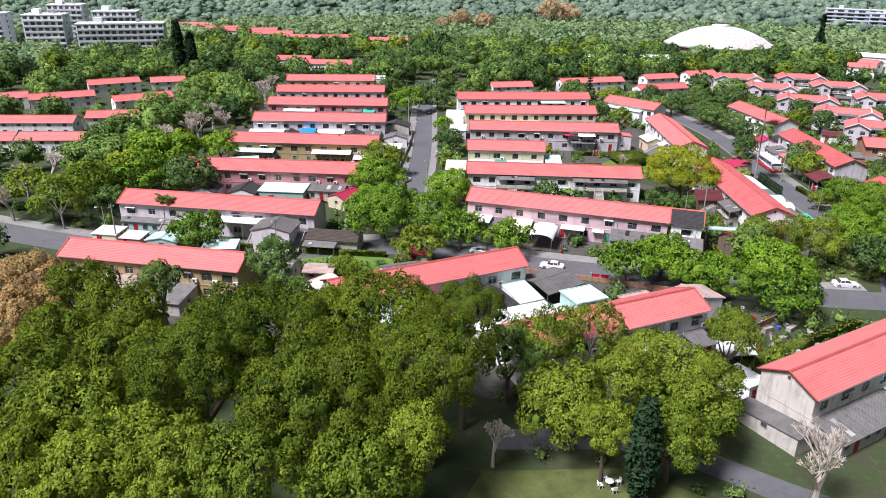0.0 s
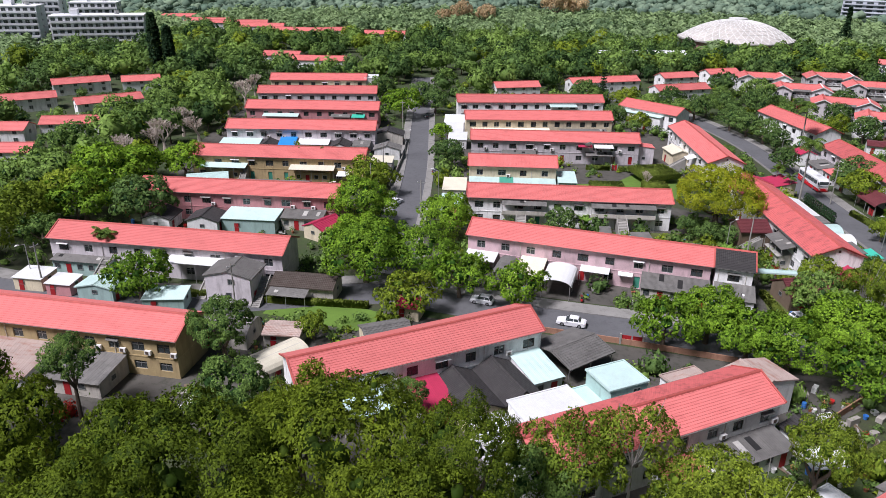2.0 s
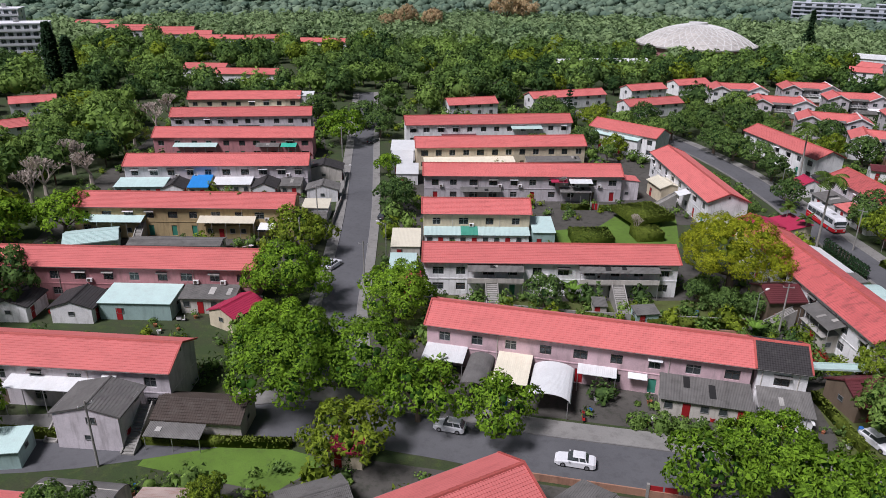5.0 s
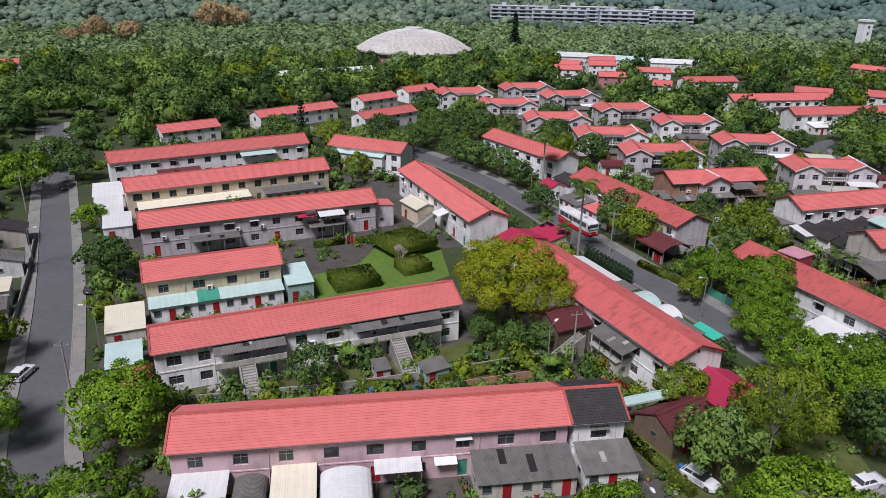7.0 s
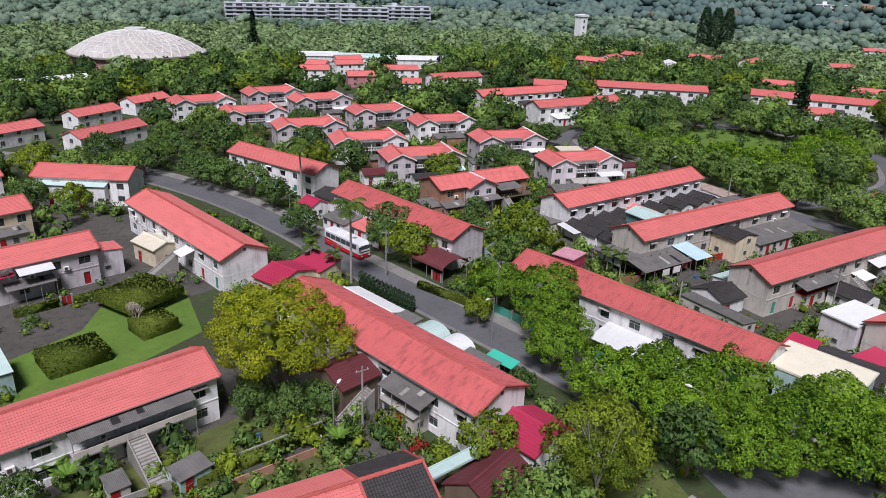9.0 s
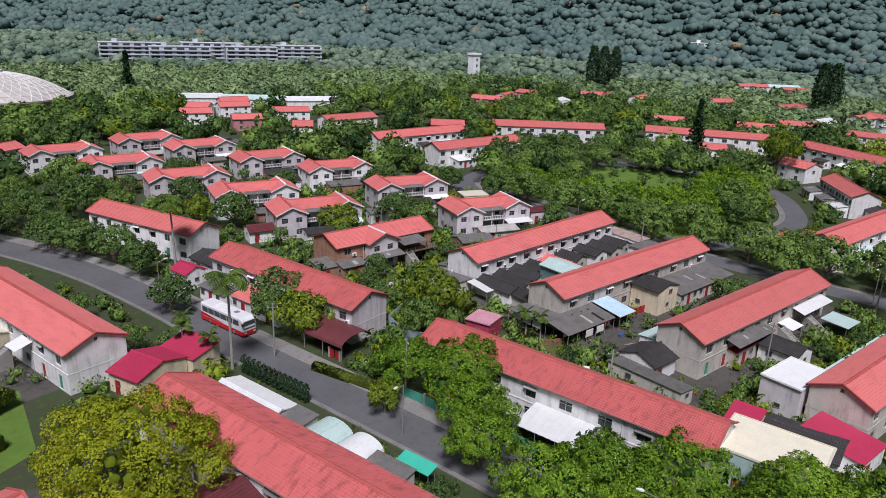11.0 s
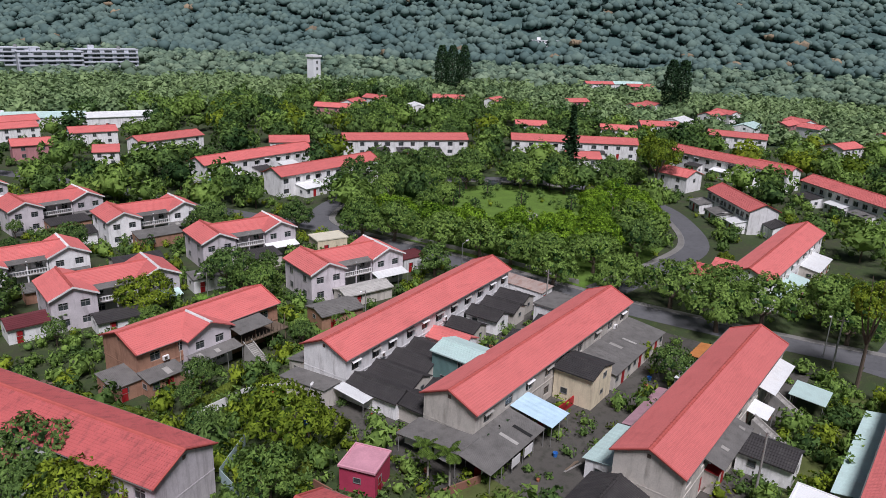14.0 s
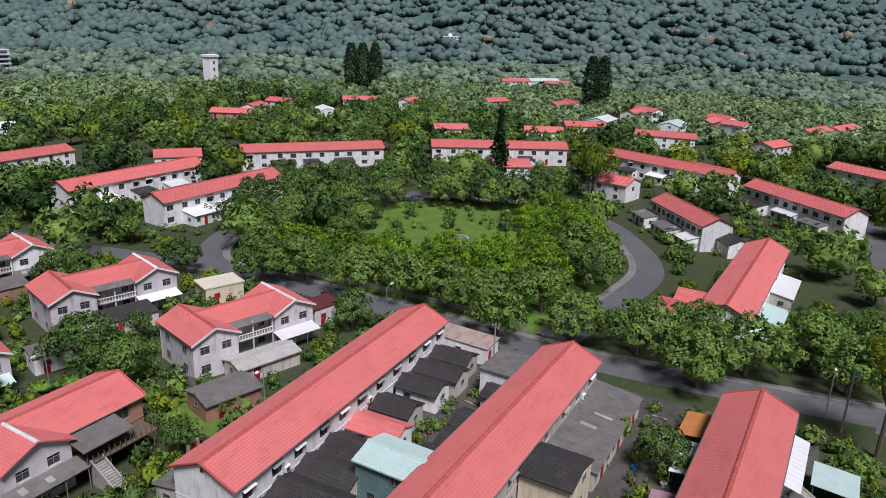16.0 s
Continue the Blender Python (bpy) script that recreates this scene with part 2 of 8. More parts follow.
LEAF = {
    "broad": leafmat("dark_broad_leaves", (0.028, 0.070, 0.022), (0.165, 0.265, 0.070), spread=0.3),
    "grove": leafmat("olive_green_grove_leaves", (0.034, 0.066, 0.008), (0.165, 0.225, 0.018), spread=0.3),
    "mid": leafmat("green_broad_leaves", (0.038, 0.092, 0.024), (0.230, 0.350, 0.080), spread=0.3),
    "fresh": leafmat("fresh_green_leaves", (0.034, 0.095, 0.012), (0.240, 0.400, 0.034), spread=0.35),
    "light": leafmat("yellow_green_leaves", (0.070, 0.125, 0.014), (0.25, 0.325, 0.034), spread=0.35),
    "olive": leafmat("golden_olive_leaves", (0.135, 0.180, 0.012), (0.430, 0.465, 0.030), spread=0.25),
    "autumn": leafmat("orange_brown_leaves", (0.2, 0.14, 0.05), (0.48, 0.33, 0.14), spread=0.25),
    "pine": leafmat("dark_needles", (0.016, 0.040, 0.018), (0.035, 0.075, 0.03)),
    "palm": leafmat("palm_fronds", (0.05, 0.095, 0.02), (0.12, 0.19, 0.035)),
    "banana": leafmat("banana_leaves", (0.08, 0.16, 0.025), (0.17, 0.30, 0.05)),
    "hedge": leafmat("clipped_hedge_leaves", (0.06, 0.105, 0.018), (0.19, 0.24, 0.04), spread=0.25),
    # far, remote, hill: paler and bluer, distance haze painted into the leaf colour
    "far": leafmat("far_leaves_haze_tinted", (0.060, 0.130, 0.066), (0.270, 0.375, 0.170), spread=0.25),
    "remote": leafmat("remote_leaves_haze_tinted", (0.115, 0.195, 0.145), (0.275, 0.365, 0.245), spread=0.2),
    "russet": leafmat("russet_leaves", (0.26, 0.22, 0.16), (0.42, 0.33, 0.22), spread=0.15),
    "hill": leafmat("hillside_leaves_haze_tinted", (0.125, 0.205, 0.198), (0.205, 0.290, 0.245), spread=0.09),
    "pale_autumn": leafmat("pale_orange_leaves", (0.32, 0.23, 0.12), (0.62, 0.47, 0.27), spread=0.2),
    "red": leafmat("red_flowering_leaves", (0.10, 0.08, 0.02), (0.45, 0.02, 0.03)),
}


def groundmat():
    """Grass, bare earth and leaf litter in patches."""
    m = bpy.data.materials.new("grass_and_earth")
    m.use_nodes = True
    n, l = m.node_tree.nodes, m.node_tree.links
    p = n["Principled BSDF"]
    p.inputs["Roughness"].default_value = 0.95
    co = n.new("ShaderNodeTexCoord")
    out = None
    for s, lo, hi, c in ((0.05, 0.35, 0.62, (0.050, 0.052, 0.028)), (0.21, 0.42, 0.6, (0.036, 0.062, 0.016)), (0.9, 0.52, 0.66, (0.055, 0.080, 0.020)), (5.0, 0.45, 0.75, (0.028, 0.038, 0.014))):
        t, r, x = n.new("ShaderNodeTexNoise"), n.new("ShaderNodeValToRGB"), n.new("ShaderNodeMixRGB")
        t.inputs["Scale"].default_value, t.inputs["Detail"].default_value = s, 5
        l.new(co.outputs["Object"], t.inputs["Vector"])
        r.color_ramp.elements[0].position, r.color_ramp.elements[1].position = lo, hi
        l.new(t.outputs["Fac"], r.inputs[0])
        l.new(r.outputs[0], x.inputs[0])
        if out:
            l.new(out.outputs[0], x.inputs[1])
        else:
            x.inputs[1].default_value = (0.038, 0.055, 0.018, 1)
        x.inputs[2].default_value = (*c, 1)
        out = x
    l.new(out.outputs[0], p.inputs["Base Color"])
    b = n.new("ShaderNodeBump")
    b.inputs["Strength"].default_value = 0.5
    l.new(t.outputs["Fac"], b.inputs["Height"])
    l.new(b.outputs[0], p.inputs["Normal"])
    return m


GROUND = groundmat()
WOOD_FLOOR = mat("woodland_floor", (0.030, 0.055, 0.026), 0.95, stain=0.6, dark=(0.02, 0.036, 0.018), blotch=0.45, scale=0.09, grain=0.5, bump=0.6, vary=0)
# the hillside's ground colour carries the same painted haze
HILL_FLOOR = mat("hillside_floor_haze_tinted", (0.070, 0.118, 0.108), 0.95, stain=0.6, dark=(0.06, 0.10, 0.092), blotch=0.4, scale=0.05, grain=0.3, bump=0.6, vary=0)
LAWN = mat("mown_lawn", (0.105, 0.185, 0.030), 0.95, stain=0.6, dark=(0.07, 0.085, 0.03), blotch=0.35, bump=0.5, scale=0.3, vary=0)
ROUGH_GRASS = mat("rough_dry_grass", (0.085, 0.105, 0.030), 0.95, stain=0.8, dark=(0.06, 0.045, 0.022), blotch=0.5, bump=0.6, scale=0.35, grain=3.0, vary=0)

# ---- mesh tools ----
class Geo:
    """Collects corners and faces of one mesh."""

    def __init__(self):
        self.v, self.f = [], []

    def poly(self, *pts):
        k = len(self.v)
        self.v += [tuple(p) for p in pts]
        self.f.append(tuple(range(k, k + len(pts))))
        return self

    def box(self, x0, x1, y0, y1, z0, z1):
        k = len(self.v)
        self.v += [(x, y, z) for z in (z0, z1) for x, y in ((x0, y0), (x1, y0), (x1, y1), (x0, y1))]
        self.f += [tuple(k + i for i in q) for q in ((3, 2, 1, 0), (4, 5, 6, 7), (0, 1, 5, 4), (1, 2, 6, 5), (2, 3, 7, 6), (3, 0, 4, 7))]
        return self

    def prism(self, ring, x0, x1):
        """ring: (y, z) corners; drawn out along x."""
        k, n = len(self.v), len(ring)
        self.v += [(x, y, z) for x in (x0, x1) for y, z in ring]
        self.f += [tuple(k + i for i in range(n)), tuple(k + n + i for i in reversed(range(n)))]
        self.f += [(k + i, k + n + i, k + n + (i + 1) % n, k + (i + 1) % n) for i in range(n)]
        return self

    def stack(self, ring, z0, z1):
        """ring: (x, y) corners; drawn out upwards."""
        k, n = len(self.v), len(ring)
        self.v += [(x, y, z) for z in (z0, z1) for x, y in ring]
        self.f += [tuple(k + i for i in reversed(range(n))), tuple(k + n + i for i in range(n))]
        self.f += [(k + i, k + (i + 1) % n, k + n + (i + 1) % n, k + n + i) for i in range(n)]
        return self

    def tube(self, a, b, r0, r1=None, n=6):
        a, b = Vector(a), Vector(b)
        r1 = r0 if r1 is None else r1
        z = (b - a).normalized()
        x = z.orthogonal().normalized()
        y = z.cross(x)
        k = len(self.v)
        for c, r in ((a, r0), (b, r1)):
            self.v += [tuple(c + x * (r * math.cos(i * math.tau / n)) + y * (r * math.sin(i * math.tau / n))) for i in range(n)]
        self.f += [tuple(k + i for i in reversed(range(n))), tuple(k + n + i for i in range(n))]
        self.f += [(k + i, k + (i + 1) % n, k + n + (i + 1) % n, k + n + i) for i in range(n)]
        return self

    def mesh(self, name, material=None, smooth=False):
        me = bpy.data.meshes.new(name)
        me.from_pydata(self.v, [], self.f)
        if material:
            me.materials.append(material)
        if smooth:
            me.polygons.foreach_set("use_smooth", [True] * len(me.polygons))
        me.update()
        return me


def part(name, shape, material, parent, label="", at=None, smooth=False):
    me = shape if isinstance(shape, bpy.types.Mesh) else shape.mesh(name, material, smooth)
    ob = new(name, me)
    ob.parent = parent
    if at is not None:
        ob.matrix_basis = at
    return tagged(ob, label)


def thing(name, label, category, at, group="", kind=""):
    return tagged(put(new(name), at), label, category, group, kind)


def put(ob, at):
    ob.matrix_basis = at
    return ob


def spot(x, y, rz=0.0, z=0.0):
    return pose(x, y, z, 0, 0, rz)


KEEP = []  # ground taken by buildings: frame turned to local, half sizes


def taken(x, y, margin=0.0):
    for inv, hx, hy in KEEP:
        p = inv @ Vector((x, y, 0))
        if abs(p.x) < hx + margin and abs(p.y) < hy + margin:
            return True
    return False


def reserve(at, hx, hy):
    KEEP.append((at.inverted(), hx, hy))

# ---- ground and roads ----
def rise(x, y):
    """Height of the land: flat village, wooded hills in the north-east."""
    u, w = 0.81 * x + 0.59 * y, -0.59 * x + 0.81 * y
    if u < 780:
        return 0.0
    k = min(1.0, (u - 780) / 700)
    bulge = noise.noise(Vector((u * 0.0035, w * 0.0035, 0.3)))
    fold = noise.noise(Vector((u * 0.009, w * 0.006, 4.1)))
    side = min(1.0, max(0.5, (520 - w) / 500))
    return max(0.0, k * k * (3 - 2 * k) * (250 + 90 * bulge + 45 * fold) * side + 18 * fold * k)


gx = [-3000, -2000, -1200] + [-800 + 50 * i for i in range(58)] + [2600, 3600, 4800]
gy = [-3000, -1600, -700] + [-400 + 50 * i for i in range(50)] + [2700, 3600, 4800]
land = Geo()
land.v = [(x, y, rise(x, y)) for y in gy for x in gx]
land.f = [(j * len(gx) + i, j * len(gx) + i + 1, (j + 1) * len(gx) + i + 1, (j + 1) * len(gx) + i) for j in range(len(gy) - 1) for i in range(len(gx) - 1)]
land_mesh = land.mesh("ground", GROUND, True)
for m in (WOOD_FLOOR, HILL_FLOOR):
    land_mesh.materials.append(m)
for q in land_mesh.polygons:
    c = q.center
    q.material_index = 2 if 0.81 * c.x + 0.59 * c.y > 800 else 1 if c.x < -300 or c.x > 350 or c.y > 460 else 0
tagged(new("ground", land_mesh), "grass and bare earth under trees, rising to wooded hills", "ground", kind="structure")

ROADS = []


def smooth_line(pts, n=6):
    """Points along a gentle curve through pts."""
    P = [Vector(p) for p in pts]
    P = [2 * P[0] - P[1]] + P + [2 * P[-1] - P[-2]]
    out = []
    for i in range(1, len(P) - 2):
        for k in range(n):
            t = k / n
            a, b, c, d = P[i - 1:i + 3]
            out.append(0.5 * (2 * b + (c - a) * t + (2 * a - 5 * b + 4 * c - d) * t * t + (3 * b - a - 3 * c + d) * t ** 3))
    return out + [P[-2]]


def ribbon(line, lo, hi, z0, z1):
    """A slab along a line, from lo to hi metres to its right (negative: left)."""
    g = Geo()
    rows = []
    for i, p in enumerate(line):
        d = (line[min(i + 1, len(line) - 1)] - line[max(i - 1, 0)]).normalized()
        s = Vector((d.y, -d.x))
        k = len(g.v)
        a, b = p + s * lo, p + s * hi
        g.v += [(a.x, a.y, z1), (b.x, b.y, z1), (a.x, a.y, z0), (b.x, b.y, z0)]
        rows.append(k)
    for a, b in zip(rows, rows[1:]):
        g.f += [(a + 1, b + 1, b, a), (a, b, b + 2, a + 2), (a + 1, a + 3, b + 3, b + 1)]
    return g


def road(name, label, pts, width, walks=(0, 0), z=0.03, curve=True):
    line = smooth_line(pts) if curve else [Vector(p) for p in pts]
    ROADS.append((line, width / 2 + max(walks)))
    h = width / 2
    ob = tagged(new(name, ribbon(line, -h, h, -0.1, z).mesh(name, ASPHALT)), label, "road", kind="structure")
    for side, w in zip((-1, 1), walks):
        if w:
            lo, hi = sorted((side * (h + 0.15), side * (h + w)))
            tagged(new("pavement", ribbon(line, lo, hi, -0.1, 0.14).mesh("pavement", PAVING)), "weathered concrete pavement beside the road", "pavement", kind="structure")
            lo, hi = sorted((side * h, side * (h + 0.15)))
            tagged(new("kerb", ribbon(line, lo, hi, -0.1, 0.17).mesh("kerb", KERB)), "worn concrete kerb stones", "kerb", kind="structure")
    return ob


def on_road(x, y, margin=0.0):
    p = Vector((x, y))
    for line, half in ROADS:
        for a, b in zip(line, line[1:]):
            d = b - a
            t = max(0.0, min(1.0, (p - a).dot(d) / max(d.length_squared, 1e-6)))
            if (a + d * t - p).length < half + margin:
                return True
    return False


road("road", "grey asphalt street between two blocks of row houses", [(-42, 133), (-48, 151), (-52.5, 171), (-59, 197.5), (-70, 237), (-82, 280), (-95, 325)], 5.6, (2.2, 1.8))
road("road", "grey asphalt road with parked white cars", [(-150, 112), (-100, 108), (-70, 113), (-45, 124), (-30, 124.5), (-16, 123.6), (0, 123.6), (18, 123), (34, 123.5), (44, 125)], 7.2, (3.2, 0), z=0.026)
road("road", "grey asphalt road running on past a junction", [(44, 125), (52, 126), (62, 124), (85, 112), (110, 95)], 7.2, z=0.028)
road("road", "wet asphalt street where a coach is parked", [(48, 151), (45.5, 163), (41, 183), (36.2, 204), (33, 222), (26, 248), (14, 274), (0, 292), (-30, 318)], 6.2, (0.6, 2.6), z=0.034)
road("road", "asphalt street mouth at a corner", [(56, 128), (51.5, 140), (48, 151)], 6.8, z=0.042)
road("road", "dark asphalt road along the park", [(150, 122), (144, 145), (139, 170), (136.5, 190), (136, 210), (135, 232), (133, 256), (140, 268), (160, 276), (190, 273), (210, 257), (219, 232), (214, 210), (198, 195), (182, 187), (165, 187), (150, 189), (141, 190)], 5.6, (0, 1.5), z=0.038)
road("road", "narrow asphalt lane between hedges", [(139, 144), (175, 142), (215, 146), (260, 150)], 4.5, z=0.022)
road("road", "tree-lined asphalt road behind the villas", [(133, 258), (124, 290), (118, 320), (110, 350), (98, 380)], 5.5, z=0.02)
road("road", "asphalt lane beside an overgrown garden", [(-12, 70), (6, 74), (24, 68.5), (50, 62), (80, 58)], 4.0, z=0.018)


def sheet(name, label, pts, z, material, category="yard"):
    g = Geo().stack(pts, -0.1, z)
    return tagged(new(name, g.mesh(name, material)), label, category, kind="structure")


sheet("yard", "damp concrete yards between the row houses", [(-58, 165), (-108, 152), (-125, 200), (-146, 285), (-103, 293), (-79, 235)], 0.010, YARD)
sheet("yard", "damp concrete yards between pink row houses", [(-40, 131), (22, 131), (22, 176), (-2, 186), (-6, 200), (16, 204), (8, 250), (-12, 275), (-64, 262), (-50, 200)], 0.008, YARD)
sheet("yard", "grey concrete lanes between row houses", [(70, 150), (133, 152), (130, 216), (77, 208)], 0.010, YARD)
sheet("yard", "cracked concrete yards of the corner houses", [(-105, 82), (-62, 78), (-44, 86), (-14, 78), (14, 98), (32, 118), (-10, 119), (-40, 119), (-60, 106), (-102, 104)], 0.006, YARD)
sheet("lawn", "weedy grass between two row houses", [(-38, 148.5), (12, 147.5), (14, 156), (-4, 157.0), (-14, 156.2), (-39, 156.4)], 0.022, ROUGH_GRASS, "lawn")
sheet("lawn", "weedy bed under the windows of a row house", [(-34, 158.4), (-16, 158.4), (-4, 159.6), (12, 161.6), (20, 168), (8, 167.6), (-14, 162.4), (-34, 160.4)], 0.022, ROUGH_GRASS, "lawn")
sheet("lawn", "overgrown grass in a corner garden", [(19, 128.6), (42, 129.6), (45, 141), (38, 153), (25, 149), (18, 143)], 0.022, ROUGH_GRASS, "lawn")
sheet("lawn", "weedy vegetable plot beside a grey house", [(68, 166), (79, 164), (80, 174), (67, 178)], 0.022, ROUGH_GRASS, "lawn")
sheet("lawn", "rough grass along a narrow lane", [(84, 141.5), (130, 141.5), (130, 147.8), (84, 147.8)], 0.020, ROUGH_GRASS, "lawn")
sheet("road_junction", "asphalt where two streets meet", [(44, 119.5), (66, 119.5), (62, 130), (58, 140), (48, 140), (46, 130)], 0.012, ASPHALT, "road")
sheet("yard", "concrete parking corner with dark wet patches", [(58, 138), (62, 128), (74, 118), (84, 128), (66, 140)], 0.016, YARD)
sheet("lawn", "bright green lawn between clipped hedges", [(-20, 180), (-8, 182), (7, 190), (8, 206), (-3, 208), (-8, 198), (-18, 193)], 0.030, LAWN, "lawn")
sheet("lawn", "lawn of the park under trees", [(141, 194), (160, 191), (180, 193), (205, 208), (211, 232), (203, 254), (186, 266), (162, 269), (144, 262), (140, 240)], 0.012, LAWN, "lawn")
sheet("lawn", "lawn beside a brick villa", [(64, 204), (76, 209), (88, 212), (98, 214), (97, 208), (78, 203)], 0.014, LAWN, "lawn")
sheet("lawn", "pale green fairway in front of the wooded hills", [(674, 181), (882, 185), (1076, 112), (742, 122)], 0.05, LAWN, "lawn")
sheet("lawn", "rough grass beside a garden lane", [(-16, 40), (40, 36), (44, 60), (20, 64), (4, 69), (-12, 64)], 0.010, ROUGH_GRASS, "lawn")

# ---- buildings ----
def facade(g, x0, x1, y, out, bands, depth=0.22):
    """One long wall at y that faces out (+1 or -1 along y), with openings that go through it. bands: (z0, z1, [(xa, xb, za, zb)])."""
    def quad(xa, xb, za, zb):
        if xb - xa > 1e-4 and zb - za > 1e-4:
            p = [(xa, y, za), (xb, y, za), (xb, y, zb), (xa, y, zb)]
            g.poly(*(p if out < 0 else reversed(p)))
    yi = y - out * depth
    for z0, z1, holes in bands:
        x = x0
        for xa, xb, za, zb in sorted(holes):
            quad(x, xa, z0, z1)
            quad(xa, xb, z0, za)
            quad(xa, xb, zb, z1)
            for p in ([(xa, y, za), (xb, y, za), (xb, yi, za), (xa, yi, za)], [(xa, y, zb), (xa, yi, zb), (xb, yi, zb), (xb, y, zb)],
                      [(xa, y, za), (xa, yi, za), (xa, yi, zb), (xa, y, zb)], [(xb, y, za), (xb, y, zb), (xb, yi, zb), (xb, yi, za)]):
                g.poly(*(p if out < 0 else reversed(p)))
            x = xb
        quad(x, x1, z0, z1)


def gable_roof(width, eave, ridge, x0, x1, thick=0.14, course=0.36):
    """Two slopes of overlapping tile courses, with a soffit."""
    h = width / 2
    n = max(3, round(math.hypot(h, ridge - eave) / course))
    left = []
    for i in range(n):
        a, b = i / n, (i + 1) / n
        left += [(-h * (1 - a), eave + (ridge - eave) * a + 0.05), (-h * (1 - b), eave + (ridge - eave) * b + 0.005)]
    ring = left + [(-y, z) for y, z in reversed(left[:-1])] + [(h, eave - thick), (0, ridge - thick), (-h, eave - thick)]
    g = Geo()
    k, m = 0, len(ring)
    g.v = [(x, y, z) for x in (x0, x1) for y, z in ring]
    g.f = [(i, m + i, m + (i + 1) % m, (i + 1) % m) for i in range(m)]
    # close both ends course by course
    top = 4 * n - 1
    for e in (0, m):
        for i in range(2 * n - 1):
            g.f.append((e + i, e + i + 1, e + m - 2, e + m - 1) if i == 0 else (e + i, e + i + 1, e + m - 2))
        for i in range(2 * n - 1, top - 1):
            g.f.append((e + i, e + i + 1, e + m - 2) if i < top - 2 else (e + i, e + i + 1, e + m - 3, e + m - 2))
    return g


WIN = {}


def sash(w, h, cols, bars, y0, y1, yp=None, t=0.06):
    """A window frame in one piece; with yp also its glass, as the second material's faces."""
    xs, zs = [-w / 2, -w / 2 + t], [0, t]
    for i in range(1, cols):
        c = -w / 2 + w * i / cols
        xs += [c - t / 2, c + t / 2]
    for b in bars:
        zs += [h * b - t / 2, h * b + t / 2]
    xs += [w / 2 - t, w / 2]
    zs += [h - t, h]
    nx, nz = len(xs), len(zs)
    g, glass = Geo(), []
    lay = [y0, y1] + ([yp] if yp is not None else [])
    g.v = [(x, y, z) for y in lay for z in zs for x in xs]
    at = lambda k, i, j: k * nx * nz + j * nx + i
    for j in range(nz - 1):
        for i in range(nx - 1):
            c = [(i, j), (i + 1, j), (i + 1, j + 1), (i, j + 1)]
            if i % 2 == 0 or j % 2 == 0:
                g.f.append(tuple(at(0, *q) for q in c))
                if yp is None:
                    g.f.append(tuple(at(1, *q) for q in reversed(c)))
            else:
                for q, r in zip(c, c[1:] + c[:1]):
                    g.f.append((at(0, *q), at(0, *r), at(1, *r), at(1, *q)))
                if yp is not None:
                    glass.append(len(g.f))
                    g.f.append(tuple(at(1, *q) for q in c))
    for q, r in [((i, j), (i + 1, j)) for j in (0, nz - 1) for i in range(nx - 1)] + [((i, j), (i, j + 1)) for i in (0, nx - 1) for j in range(nz - 1)]:
        g.f.append((at(0, *q), at(0, *r), at(1, *r), at(1, *q)))
    if yp is not None:
        g.v = g.v[:2 * nx * nz]
    return g, glass


def glazed(w, h, cols, bars, y0, y1, frame):
    g, glass = sash(w, h, cols, bars, y0, y1, y1)
    me = g.mesh("window", frame)
    me.materials.append(GLASS)
    for i in glass:
        me.polygons[i].material_index = 1
    return me


def window(parent, x, y, out, z0, w, h, detail, hood=None, frame=None):
    """A window in its opening: frame with mullion, glass, sometimes a sheet hood."""
    frame = frame or FRAME
    key = (round(w, 2), round(h, 2), detail, frame.name)
    if key not in WIN:
        if detail > 1:
            WIN[key] = (sash(w, h, 2, (0.68,), -0.05, 0.03)[0].mesh("window_frame", frame), Geo().box(-w / 2 + 0.03, w / 2 - 0.03, -0.005, 0.005, 0.03, h - 0.03).mesh("pane", GLASS))
        else:
            WIN[key] = (glazed(w, h, 2, (), -0.05, 0.0, frame), None)
    f, p = WIN[key]
    ob = part("window", f, None, parent, at=pose(x, y - out * 0.16, z0, 0, 0, 0 if out < 0 else 180))
    if p:
        part("pane", p, None, ob)
    if hood:
        hk = ("hood", round(w, 2), round(h, 2), hood.name)
        if hk not in WIN:
            WIN[hk] = Geo().prism([(-0.62, h - 0.02), (-0.14, h + 0.18), (-0.14, h + 0.22), (-0.65, h + 0.0)], -w / 2 - 0.15, w / 2 + 0.15).mesh("window_hood", hood)
        part("window_hood", WIN[hk], None, ob)
    return ob


def spread(n, x0, x1, rng, jit=0.25):
    step = (x1 - x0) / n
    return [x0 + step * (i + 0.5) + rng.uniform(-jit, jit) for i in range(n)]


